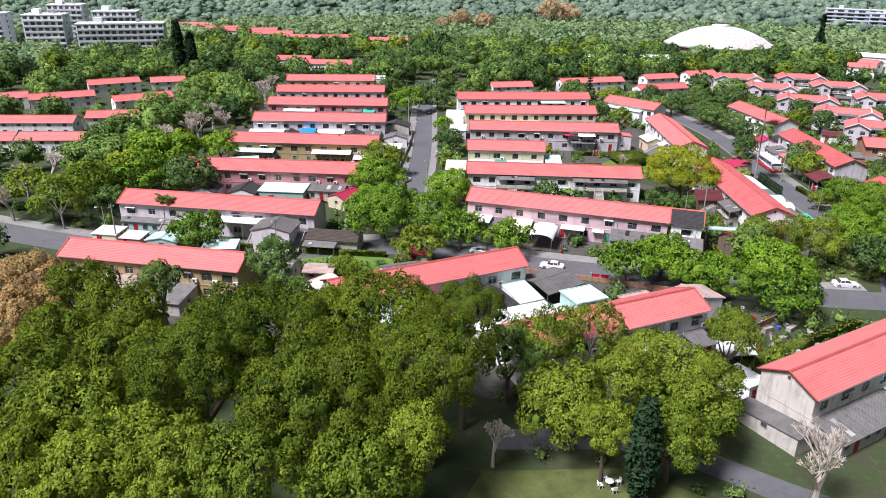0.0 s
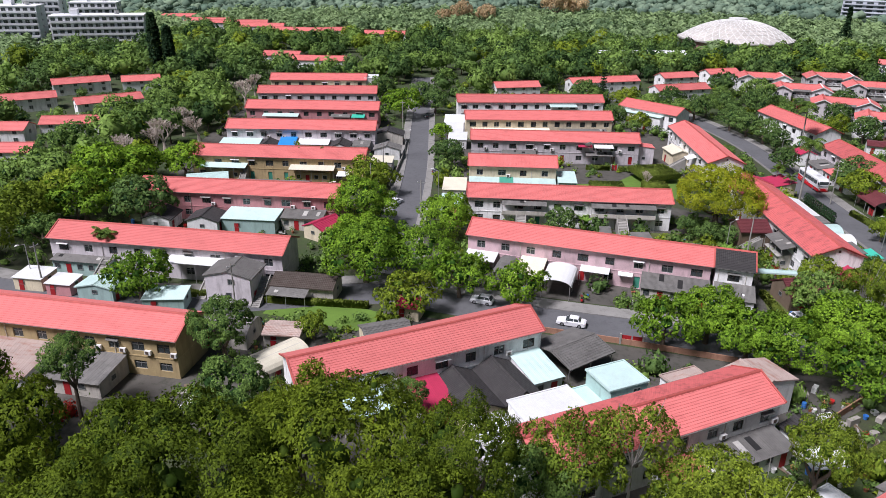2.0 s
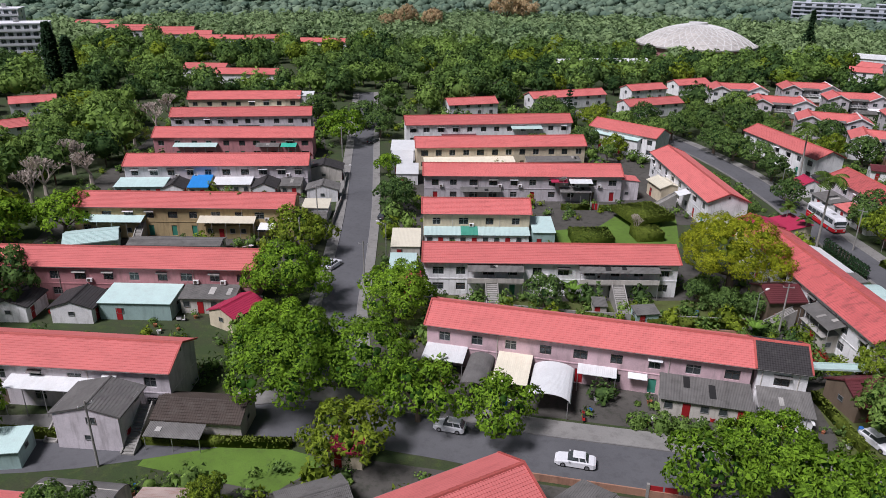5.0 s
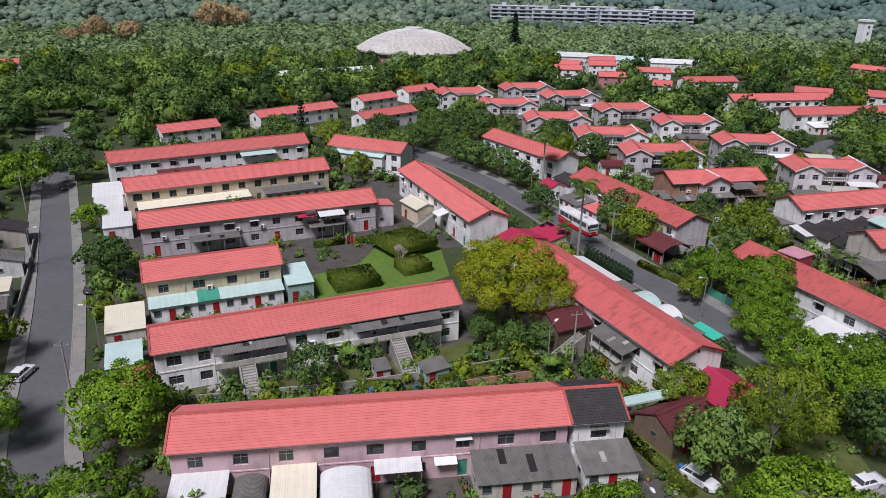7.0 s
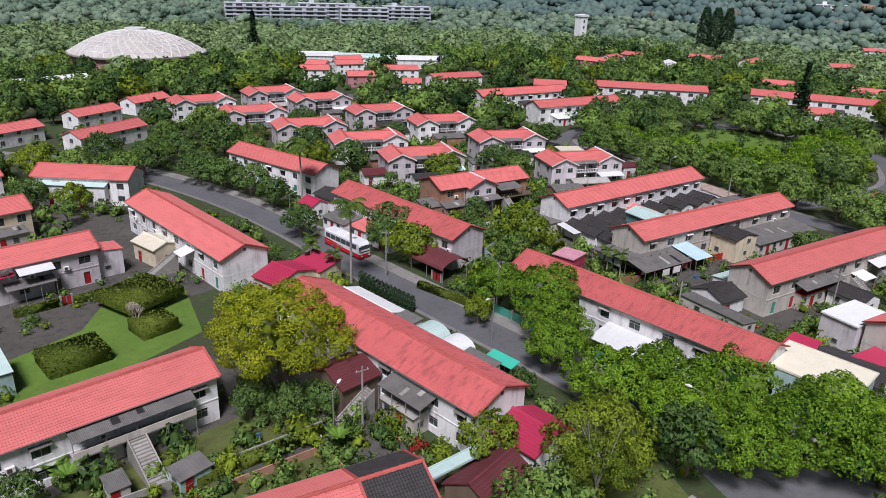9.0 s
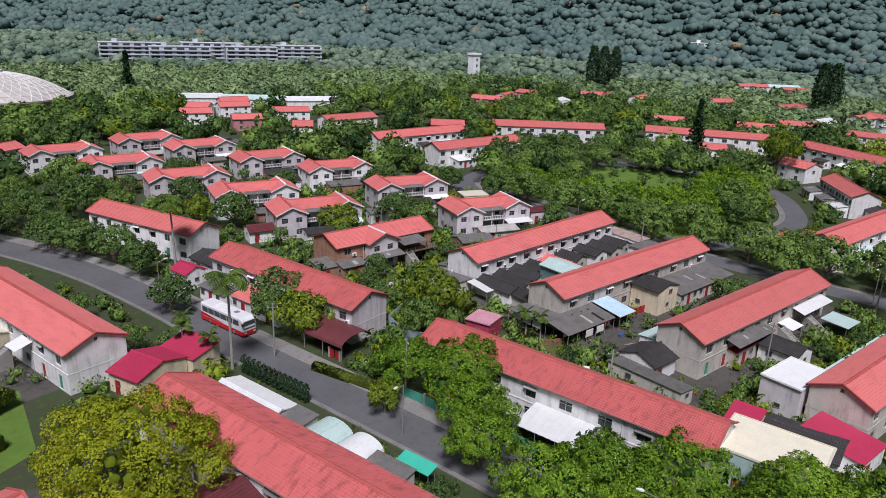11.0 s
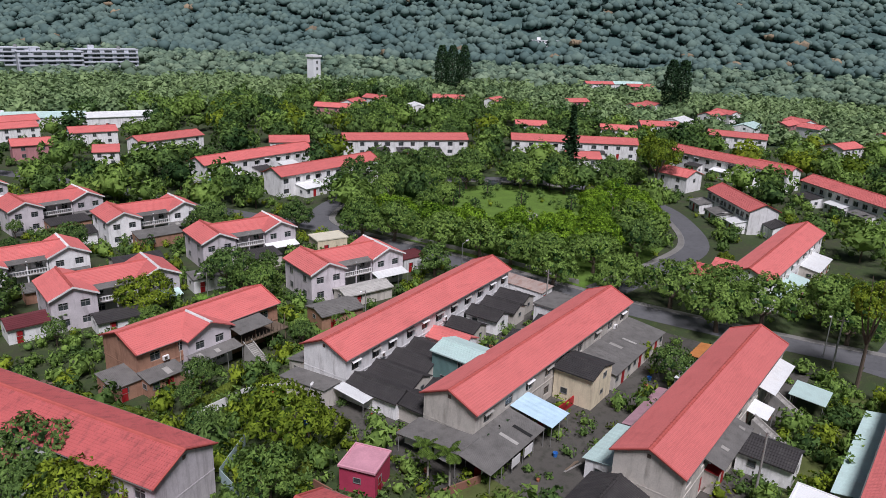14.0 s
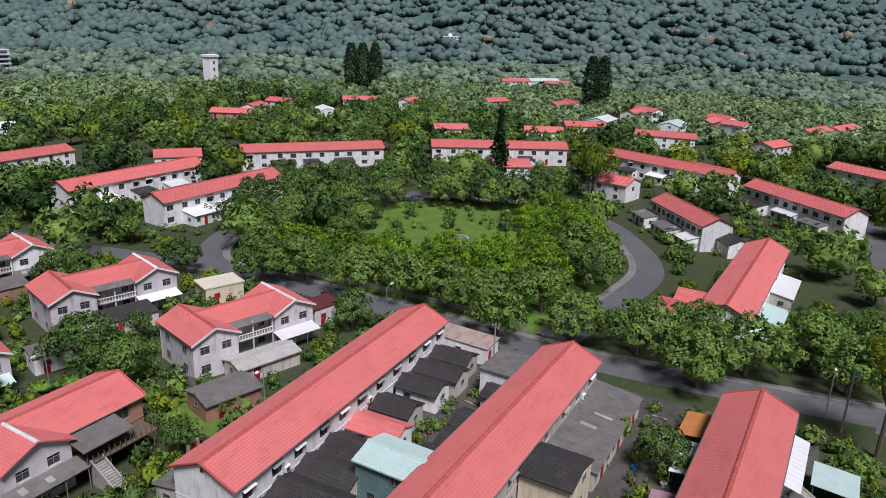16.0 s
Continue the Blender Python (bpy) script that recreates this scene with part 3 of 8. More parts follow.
def row_house(label, cx, cy, rz, length, wall, roof=None, width=8.4, eave=5.9, ridge=7.75, wins=(8, 8), detail=2, hoods=0.3, group="row houses", tall=0.0, sides=(True, True), seed=1, frame=None, name="row_house", back=None):
    """A two-storey terrace. Its ridge lies along local x; side -1 faces local -y."""
    rng = random.Random(seed * 7 + int(length * 10))
    at = spot(cx, cy, rz)
    reserve(at, length / 2 + 0.5, width / 2 + 0.6)
    root = thing(name, label, "house", at, group)
    row_house.last = root
    L, hw = length / 2 - 0.3, width / 2 - 0.45
    zr = eave + (ridge - eave) * (1 - hw / (width / 2)) - 0.16
    g = Geo()
    put_windows = []
    for side, n in zip((-1, 1), wins):
        if side > 0 and abs(rz) < 30 and cy > 110:
            n = max(2, n // 3)
        up, low = [], []
        if n:
            for x in spread(n, -L, L, rng):
                w = rng.choice((1.5, 1.5, 1.8))
                up.append((x - w / 2, x + w / 2, 3.65, 5.0 + tall))
                put_windows.append((x, side, 3.65, w, 1.35 + tall))
                if detail > 0:
                    if rng.random() < 0.35:
                        low.append((x - 0.5, x + 0.5, 0.1, 2.2))
                    else:
                        low.append((x - w / 2, x + w / 2, 0.95, 2.2))
                        put_windows.append((x, side, 0.95, w, 1.25))
        facade(g, -L, L, side * hw, side, ((-0.1, 2.9, low), (2.9, zr, up)))
        for xa, xb, za, zb in low:
            if za < 0.5:
                part("door", Geo().box(xa, xb, -0.04, 0.04, za, zb), rng.choice((RED_PAINT, WOOD, GREEN_PAINT)), root, at=pose(0, side * (hw - 0.14), 0))
    for s in (-1, 1):
        p = [(s * L, -hw, -0.1), (s * L, hw, -0.1), (s * L, hw, zr), (s * L, 0, ridge - 0.16), (s * L, -hw, zr)]
        g.poly(*(p if s > 0 else reversed(p)))
    part("wall", g, wall, root)
    part("floor_slab", Geo().box(-L + 0.1, L - 0.1, -hw + 0.3, hw - 0.3, 2.85, 2.95), CONCRETE, root)
    r = part("roof", gable_roof(width, eave, ridge, -length / 2, length / 2), roof or ROOF, root)
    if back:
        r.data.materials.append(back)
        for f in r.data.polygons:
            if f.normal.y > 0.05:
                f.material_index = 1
    ridge_cap(r, -length / 2, length / 2, ridge)
    for s in (-1, 1):
        verge = Geo()
        for q in (-1, 1):
            verge.prism([(q * width / 2, eave + 0.02), (0, ridge + 0.03), (0, ridge + 0.15), (q * width / 2, eave + 0.14)], s * (length / 2 + 0.02) - 0.11, s * (length / 2 + 0.02) + 0.11)
        part("verge", verge, RIDGE, r)
        if detail > 1:
            part("gutter", Geo().prism([(s * (width / 2 + 0.12), eave - 0.02), (s * (width / 2 + 0.02), eave - 0.1), (s * (width / 2 - 0.06), eave - 0.1), (s * (width / 2 - 0.06), eave - 0.02)], -length / 2, length / 2), GREY_SHEET, root)
            part("gable_vent", Geo().box(s * L - 0.03, s * L + 0.03, -0.2, 0.2, ridge - 1.2, ridge - 0.75), DARK_FRAME, root)
            for x in spread(2, -L, L, rng, 1.0):
                part("downpipe", Geo().tube((x, s * (hw + 0.08), 0), (x, s * (hw + 0.08), eave - 0.1), 0.05), WALL_GREY, root)
    if detail > 1:
        part("string_course", Geo().box(-L - 0.02, L + 0.02, -hw - 0.06, hw + 0.06, 2.86, 3.02), wall, root)
    for x, side, z, w, h in put_windows:
        window(root, x, side * hw, side, z, w, h, detail, rng.choice((WHITE_SHEET, GREY_SHEET, CONCRETE)) if z > 3 and rng.random() < hoods else None, frame or rng.choice((FRAME, FRAME, DARK_FRAME)))
        if detail > 1 and z > 3 and rng.random() < 0.22:
            air_conditioner(at @ pose(x + w / 2 + 0.6, side * (hw + 0.24), 3.4, 0, 0, 0 if side < 0 else 180))
    return at


def ridge_cap(parent, x0, x1, z):
    g = Geo()
    n = min(60, max(2, round((x1 - x0) / 0.8)))
    ring = [(-0.24, -0.06), (-0.15, 0.09), (0, 0.15), (0.15, 0.09), (0.24, -0.06)]
    for i in range(n):
        for x, k in ((x0 + (x1 - x0) * i / n, 1.15), (x0 + (x1 - x0) * (i + 1) / n, 0.9)):
            g.v += [(x, y * k, z + w * k) for y, w in ring]
    for i in range(2 * n - 1):
        g.f += [(5 * i + j, 5 * i + j + 5, 5 * i + j + 6, 5 * i + j + 1) for j in range(4)]
    g.f += [(0, 1, 2, 3, 4), tuple(range(10 * n - 1, 10 * n - 6, -1))]
    return part("ridge_cap", g, RIDGE, parent)


AIRCON = {}


def air_conditioner(at):
    root = thing("air_conditioner", "white air conditioner unit fixed to a house wall", "air conditioner", at, "air conditioners")
    if not AIRCON:
        AIRCON["case"] = Geo().box(-0.42, 0.42, -0.17, 0.17, 0, 0.6).mesh("case", WHITE_PAINT)
        fan = Geo()
        fan.box(-0.3, 0.14, -0.19, -0.172, 0.08, 0.52)
        AIRCON["grille"] = fan.mesh("grille", DARK_FRAME)
    for k in ("case", "grille"):
        part(k, AIRCON[k], None, root)


def lean_to(house, xa, xb, side, depth, hi, lo, sheet_mat, wall=None, label="", off=0.0, width=8.4, posts=True, group=""):
    """A mono-pitch roof against a house's long wall; open on posts, or walled in."""
    hw = width / 2 - 0.45 + off
    at = house @ pose((xa + xb) / 2, side * hw, 0, 0, 0, 0 if side < 0 else 180)
    w = xb - xa
    name = "lean_to" if wall else "canopy"
    if label and len(label.split()) < 4:
        label += " against a house"
    root = thing(name, label or ("lean-to room with sheet roof against a row house" if wall else "sheet canopy on thin posts against a house wall"), "lean-to" if wall else "canopy", at, group)
    t = 0.06
    r = Geo()
    n = max(3, round(w / 0.45))
    for i in range(n + 1):
        x, d = -w / 2 + w * i / n, 0.03 * (i % 2)
        r.v += [(x, 0.02, hi + t + d), (x, -depth, lo + t + d), (x, -depth, lo + d), (x, 0.02, hi + d)]
    for i in range(n):
        r.f += [tuple(4 * i + q for q in (j, (j + 1) % 4, (j + 1) % 4 + 4, j + 4)) for j in range(4)]
    r.f += [(0, 1, 2, 3), (4 * n + 3, 4 * n + 2, 4 * n + 1, 4 * n)]
    part("roof", r, sheet_mat, root)
    # patched sheets; black pieces are added to paint the dark of open holes
    if sheet_mat is GREY_SHEET and w > 3:
        rng = random.Random(int(w * 31 + depth * 17 + at.translation.x))
        for i in range(1 + int(w > 7)):
            x, a = rng.uniform(-w / 2 + 0.6, w / 2 - 1.4), rng.uniform(0.05, 0.45)
            b = a + rng.uniform(0.3, 0.5)
            za, zb = hi + (lo - hi) * a + t + 0.034, hi + (lo - hi) * b + t + 0.034
            part("roof_patch", Geo().prism([(-depth * a, za), (-depth * b, zb), (-depth * b, zb + 0.03), (-depth * a, za + 0.03)], x, x + rng.uniform(0.5, 0.9)), rng.choice((PALE_SHEET, CONCRETE, RUBBER)), root)
    if wall:
        y1 = -depth + 0.35
        z1 = lo + (hi - lo) * 0.35 / depth
        g = Geo()
        g.prism([(0, 0), (0, hi - 0.03), (y1, z1 - 0.03), (y1, 0)], -w / 2 + 0.2, w / 2 - 0.2)
        part("wall", g, wall, root)
        x = -w / 2 + 1.1
        k = 0
        while x < w / 2 - 0.9:
            if k % 3 == 1:
                part("door", Geo().box(x - 0.45, x + 0.45, y1 - 0.05, y1 - 0.01, 0.05, min(2.05, z1 - 0.2)), RED_PAINT, root)
            else:
                pane_box(root, x, y1, 1.0, min(1.0, z1 - 1.35), 1.1)
            x += 2.1
            k += 1
        for s in (-1, 1):
            if depth > 2.2:
                pane_box(root, 0, 0, 1.0, 0.85, 1.0, pose(s * (w / 2 - 0.2), -depth / 2, 0, 0, 0, 90 * s))
    else:
        n = max(2, round(w / 2.6) + 1)
        for i in range(n):
            x = -w / 2 + 0.12 + (w - 0.24) * i / (n - 1)
            if posts:
                part("post", Geo().tube((x, -depth + 0.15, 0), (x, -depth + 0.15, lo + 0.02), 0.05), FRAME, root)
    return root


def pane_box(root, x, y, w, h, z, at=None):
    """A small surface-mounted window: frame with a mullion, and glass."""
    key = ("small", round(w, 2), round(h, 2))
    if key not in WIN:
        WIN[key] = glazed(w, h, 1 if w <= 1.0 else 2, (), -0.07, -0.02, FRAME)
    return part("window", WIN[key], None, root, at=(at or Matrix()) @ pose(x, y, z))


def annex(house, xc, yc, w, d, h, roof_mat, wall, rz=0.0, kind="gable", label="", name="annex", rise_=0.9, open_=False, group="", door=RED_PAINT):
    """A small building: w along local x, d along y; ridge along x. kind: gable, mono, flat, barrel."""
    at = house @ spot(xc, yc, rz)
    reserve(at, w / 2 + 0.2, d / 2 + 0.2)
    if len(label.split()) < 4:
        label = (label or "small outbuilding") + " beside a house"
    root = thing(name, label, "outbuilding", at, group)
    if kind == "gable":
        ring = [(-d / 2 + 0.25, 0), (d / 2 - 0.25, 0), (d / 2 - 0.25, h), (0, h + rise_ - 0.1), (-d / 2 + 0.25, h)]
    elif kind == "mono":
        ring = [(-d / 2 + 0.2, 0), (d / 2 - 0.2, 0), (d / 2 - 0.2, h + rise_ - 0.06), (-d / 2 + 0.2, h - 0.02)]
    elif kind == "barrel":
        ring = [(-d / 2 + 0.1, 0), (d / 2 - 0.1, 0)] + [((d / 2 - 0.1) * math.cos(a), h + rise_ * math.sin(a)) for a in (0.1, 0.5, 0.9, 1.3, 1.84, 2.24, 2.64, 3.04)]
    else:
        ring = [(-d / 2, 0), (d / 2, 0), (d / 2, h), (-d / 2, h)]
    if open_:
        for sx in (-1, 0, 1):
            for sy in (-1, 1):
                part("post", Geo().tube((sx * (w / 2 - 0.2), sy * (d / 2 - 0.3), 0), (sx * (w / 2 - 0.2), sy * (d / 2 - 0.3), h + 0.1), 0.05), FRAME, root)
    else:
        part("wall", Geo().prism(ring, -w / 2 + 0.15, w / 2 - 0.15), wall, root)
    if kind == "gable":
        r = part("roof", gable_roof(d + 0.3, h - 0.02, h + rise_, -w / 2, w / 2, course=0.4), roof_mat, root)
        ridge_cap(r, -w / 2, w / 2, h + rise_).data.materials[0] = roof_mat
    elif kind == "mono":
        part("roof", Geo().prism([(-d / 2, h), (d / 2, h + rise_), (d / 2, h + rise_ + 0.08), (-d / 2, h + 0.08)], -w / 2, w / 2), roof_mat, root)
    elif kind == "barrel":
        up = [(d / 2 * math.cos(a), h + rise_ * math.sin(a)) for a in [i * math.pi / 10 for i in range(11)]]
        part("roof", Geo().prism(up + [(y * 0.985, z - 0.06) for y, z in reversed(up)], -w / 2, w / 2), roof_mat, root)
    else:
        part("roof", Geo().box(-w / 2 - 0.1, w / 2 + 0.1, -d / 2 - 0.1, d / 2 + 0.1, h, h + 0.14), roof_mat, root)
        par = Geo()
        for s in (-1, 1):
            par.box(s * (w / 2) - 0.09, s * (w / 2) + 0.09, -d / 2 - 0.09, d / 2 + 0.09, h + 0.14, h + 0.24)
            par.box(-w / 2 + 0.09, w / 2 - 0.09, s * (d / 2) - 0.09, s * (d / 2) + 0.09, h + 0.14, h + 0.24)
        part("roof_edge", par, roof_mat, root)
    if not open_:
        for s in (-1, 1):
            ys = d / 2 - (0.25 if kind == "gable" else 0.2 if kind == "mono" else 0.1 if kind == "barrel" else 0)
            if w > 2.6 and (s < 0 or w > 5):
                pane_box(root, -w * 0.2, 0, 1.0, 0.9, 1.1, pose(0, s * ys, 0, 0, 0, 0 if s < 0 else 180))
                if h > 4.6:
                    pane_box(root, w * 0.2, 0, 1.1, 0.9, 3.9, pose(0, s * ys, 0, 0, 0, 0 if s < 0 else 180))
            if s < 0:
                part("door", Geo().box(-0.42, 0.42, -0.05, 0.0, 0.03, 1.98), door, root, at=pose(s * w * 0.22, s * (ys + 0.004), 0, 0, 0, 0 if s < 0 else 180))
            pane_box(root, 0, 0, 0.9, 0.7, 1.3, pose(s * (w / 2 - 0.15), 0, 0, 0, 0, 90 * s))
            if kind == "gable" and h > 4.2:
                pane_box(root, 0.6, 0, 1.1, 0.9, 3.5, pose(s * (w / 2 - 0.15), 0, 0, 0, 0, 90 * s))
    return at


def stairs(house, xc, side, run=3.6, height=2.9, w=1.3, out=0.0, width=8.4, label="worn concrete outside stairs up to a row house"):
    hw = width / 2 - 0.45 + out
    root = thing("outside_stairs", label if len(label.split()) > 3 else label + " of a row house", "stairs", house @ pose(xc, side * hw, 0, 0, 0, 0 if side < 0 else 180), "outside stairs")
    n = 16
    for i in range(n):
        part("step", Geo().box(-w / 2, w / 2, -run * (i + 1) / n, -run * i / n, max(0, height * (n - i - 3) / n), height * (n - i) / n), CONCRETE, root)
    for s in (-1, 1):
        part("side_wall", Geo().prism([(0, 0), (0, height + 0.4), (-run, 0.3), (-run, 0)], s * (w / 2 + 0.1) - 0.08, s * (w / 2 + 0.1) + 0.08), CONCRETE, root)


def villa(cx, cy, rz, wall=None, label="", roof=None, size=21.0, detail=2, seed=1, flip=1):
    """A two-storey pair of houses: a wing at each end with its gable to the front (local -y), a recessed middle with balconies."""
    rng = random.Random(seed)
    at = spot(cx, cy, rz)
    reserve(at, size / 2 + 0.6, 5.6)
    wall, roof = wall or WALL_WHITE, roof or ROOF
    root = thing("villa", label or "two-storey villa with gabled wings and red tile roof", "house", at, "villas")
    h, ww = size / 2, 7.4
    ev, rd = 5.6, 7.3
    body = Geo()
    ups = [(x - 0.6, x + 0.6, 3.6, 4.8) for x in (-2.2, 2.2)]
    lows = [(x - 0.6, x + 0.6, 0.9, 2.1) for x in (-2.2, 2.2)]
    facade(body, -h + ww - 0.3, h - ww + 0.3, -2.6, -1, ((-0.1, 2.9, lows), (2.9, ev, ups)))
    part("wall", body, wall, root)
    body = Geo()
    facade(body, -h + 0.3, h - 0.3, 3.9, 1, ((-0.1, 2.9, []), (2.9, ev, [(x - 0.6, x + 0.6, 3.6, 4.8) for x in (-7, -3, 1, 5)])))
    part("wall", body, wall, root)
    for x in (-2.2, 2.2):
        for z in (0.9, 3.6):
            window(root, x, -2.6, -1, z, 1.2, 1.2, detail)
    for x in (-7, -3, 1, 5):
        window(root, x, 3.9, 1, 3.6, 1.2, 1.2, min(detail, 1))
    main = part("roof", gable_roof(7.6, ev, rd - 0.05, -h + ww / 2 - 0.6, h - ww / 2 + 0.6), roof, root, at=pose(0, 0.6, 0))
    ridge_cap(main, -h + ww / 2, h - ww / 2, rd - 0.05)
    for s in (-1, 1):
        fwd = 1.6 if s * flip < 0 else 0.0
        y0, y1 = -4.4 - fwd, 4.2
        w = part("wing_wall", wing_wall(ww - 0.7, y0, y1, ev, rd, 2 if detail > 1 else 1), wall, root, at=pose(s * (h - ww / 2), 0, 0))
        for x in (-1.6, 1.6):
            for z in (0.9, 3.6):
                window(w, x, y0, -1, z, 1.4, 1.2, detail)
        for yy in (-2.0 - fwd, 1.6):
            for z in (0.9, 3.6):
                pane_box(w, 0, 0, 1.2, 1.15, 0, pose(s * (ww / 2 - 0.35), yy, z, 0, 0, 90 * s))
        r = part("wing_roof", gable_roof(ww, ev + 0.02, rd, y0 - 0.4, y1 + 0.4), roof, root, at=pose(s * (h - ww / 2), 0, 0.0, 0, 0, 90))
        cap = ridge_cap(r, y0 - 0.4, y1 + 0.4, rd)
        if s > 0:
            cap.data.materials[0] = WHITE_PAINT
        part("gable_board", Geo().prism([(-ww / 2, ev - 0.22), (0, rd - 0.22), (0, rd + 0.06), (-ww / 2, ev + 0.06)], y0 - 0.48, y0 - 0.4).prism([(ww / 2, ev + 0.06), (0, rd + 0.06), (0, rd - 0.22), (ww / 2, ev - 0.22)], y0 - 0.48, y0 - 0.4), WHITE_PAINT, r)
    # balcony across the recess
    a = h - ww + 0.3
    part("balcony_slab", Geo().box(-a, a, -4.2, -2.6, 2.85, 3.0), CONCRETE, root)
    rail = Geo().box(-a, a, -4.2, -4.1, 3.0, 3.12).box(-a, a, -4.2, -4.1, 3.8, 3.9)
    for i in range(15):
        x = -a + 2 * a * (i + 0.5) / 15
        rail.box(x - 0.06, x + 0.06, -4.19, -4.11, 3.12, 3.8)
    part("balustrade", rail, WHITE_PAINT, root)
    for x in (-a + 0.2, 0, a - 0.2):
        part("column", Geo().tube((x, -4.05, 0), (x, -4.05, 5.5), 0.14, n=8), wall, root)
    low, pitch = rng.choice((GREY_SHEET, BLACK_TILE, GREY_SHEET, PALE_SHEET)), rng.choice(("mono", "gable"))
    annex(at, rng.uniform(-1.5, 4.0), -8.6, rng.uniform(7, 10), 4.6, 2.3, low, rng.choice((WALL_WHITE, WALL_GREY, BRICK)), 0, pitch, "low outbuilding with a dark roof before a villa" if low is not PALE_SHEET else "low outbuilding with a pale sheet roof before a villa", "annex", 0.6)
    lean_to(at, h - ww, h - 0.6, -1, 2.4, 2.9, 2.4, rng.choice((AQUA_SHEET, WHITE_SHEET, GREY_SHEET)), label="sheet canopy over a villa's front door", off=0.65, posts=True)
    part("porch_roof", Geo().prism([(-4.5, 5.25), (-2.4, 5.75), (-2.4, 5.87), (-4.5, 5.37)], -a, a), GREY_SHEET, root)
    return at


def wing_wall(w, y0, y1, ev, rd, k):
    g = Geo()
    facade(g, -w / 2, w / 2, y0, -1, ((-0.1, 2.9, [(x - 0.7, x + 0.7, 0.9, 2.1) for x in (-1.6, 1.6)]), (2.9, ev - 0.1, [(x - 0.7, x + 0.7, 3.6, 4.8) for x in (-1.6, 1.6)])))
    g.poly((-w / 2, y0, ev - 0.1), (w / 2, y0, ev - 0.1), (0, y0, rd - 0.2))
    g.poly((w / 2, y1, -0.1), (-w / 2, y1, -0.1), (-w / 2, y1, ev - 0.1), (0, y1, rd - 0.2), (w / 2, y1, ev - 0.1))
    for s in (-1, 1):
        p = [(s * w / 2, y0, -0.1), (s * w / 2, y1, -0.1), (s * w / 2, y1, ev - 0.1), (s * w / 2, y0, ev - 0.1)]
        g.poly(*(p if s > 0 else reversed(p)))
    return g


def cottage(cx, cy, rz, w, d, wall, roof=None, eave=4.6, rise_=1.6, label="", seed=0, name="house"):
    """A far gabled house with windows on all sides."""
    rng = random.Random(seed)
    at = spot(cx, cy, rz)
    reserve(at, w / 2 + 1, d / 2 + 1)
    root = thing(name, label or "far white house with red tile roof among trees", "house", at, "far houses")
    part("wall", Geo().prism([(-d / 2 + 0.4, 0), (d / 2 - 0.4, 0), (d / 2 - 0.4, eave), (0, eave + rise_ - 0.2), (-d / 2 + 0.4, eave)], -w / 2 + 0.3, w / 2 - 0.3), wall, root)
    r = part("roof", gable_roof(d, eave - 0.02, eave + rise_, -w / 2, w / 2, course=0.6), roof or ROOF, root)
    ridge_cap(r, -w / 2, w / 2, eave + rise_)
    n = max(2, round(w / 5))
    for s in (-1, 1):
        for x in spread(n, -w / 2 + 0.5, w / 2 - 0.5, rng, 0.2) if s < 0 else ():
            for z in ((0.9, 3.1) if eave > 4 else (1.0,)):
                pane_box(root, x, 0, 1.2, 1.15, 0, pose(0, s * (d / 2 - 0.4), z, 0, 0, 0 if s < 0 else 180) @ pose(0, 0, 0))
        pane_box(root, 0, 0, 1.2, 1.15, 0, pose(s * (w / 2 - 0.3), 0, eave * 0.6, 0, 0, 90 * s))
    return at

# ---- the blocks of row houses ----
HA = row_house("ochre rendered row house with red tile roof", -75.9, 96.1, 4.4, 33, WALL_YELLOW, wins=(9, 8), seed=2)
HLF = row_house("grey-white row house with raised upper entrances", -80.2, 123.7, 6.2, 42.5, WALL_LILAC, wins=(9, 9), seed=3)
HL2 = row_house("rose rendered row house with red tile roof", -82.6, 151.3, 10, 42, WALL_ROSE, wins=(10, 9), hoods=0.6, seed=4)
HL3 = row_house("ochre row house with long white canopies", -87.5, 178.3, 11.4, 42.4, WALL_YELLOW, wins=(10, 9), seed=5)
HL4 = row_house("white row house with hooded windows", -94.6, 205.4, 14.6, 41.4, WALL_LILAC, wins=(10, 9), hoods=0.7, seed=6)
HL5 = row_house("rose rendered row house with balconies", -102.6, 230.2, 14, 41.4, WALL_ROSE, wins=(10, 9), seed=7, detail=1)
HL6 = row_house("white row house far along the street", -111.8, 253.9, 17.2, 40.6, WALL_LILAC, wins=(10, 9), seed=8, detail=1)
HL7 = row_house("cream row house at the end of the block", -122, 277.5, 17.5, 36, WALL_CREAM, wins=(8, 8), seed=9, detail=1)
HF1 = row_house("white corner row house with fresh red tiles", -29.5, 101.9, 40, 33.6, WALL_WHITE, wins=(8, 7), seed=10)
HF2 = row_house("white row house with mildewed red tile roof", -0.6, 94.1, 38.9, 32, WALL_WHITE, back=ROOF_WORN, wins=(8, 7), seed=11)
HF3 = row_house("stained white row house beside a garden lane", 33.9, 94.6, 44.7, 34, WALL_GREY, wins=(8, 7), seed=12)
HP = row_house("long pale pink row house with salmon tile roof", -11.1, 142.9, -2.8, 41.5, WALL_PINK, wins=(9, 9), hoods=0.2, seed=13)
HPB = row_house("white end house with black tile roof", 12.85, 141.75, -2.8, 6.3, WALL_WHITE, roof=BLACK_TILE, wins=(1, 1), hoods=0.9, seed=14)
HR2 = row_house("white row house with outside stairs and awnings", -17.1, 167.6, 10.9, 41.5, WALL_WHITE, wins=(10, 9), seed=15)
HR3 = row_house("cream row house with pale green window canopies", -32.2, 187.6, 11.6, 20.8, WALL_CREAM, wins=(4, 4), hoods=0, seed=16)
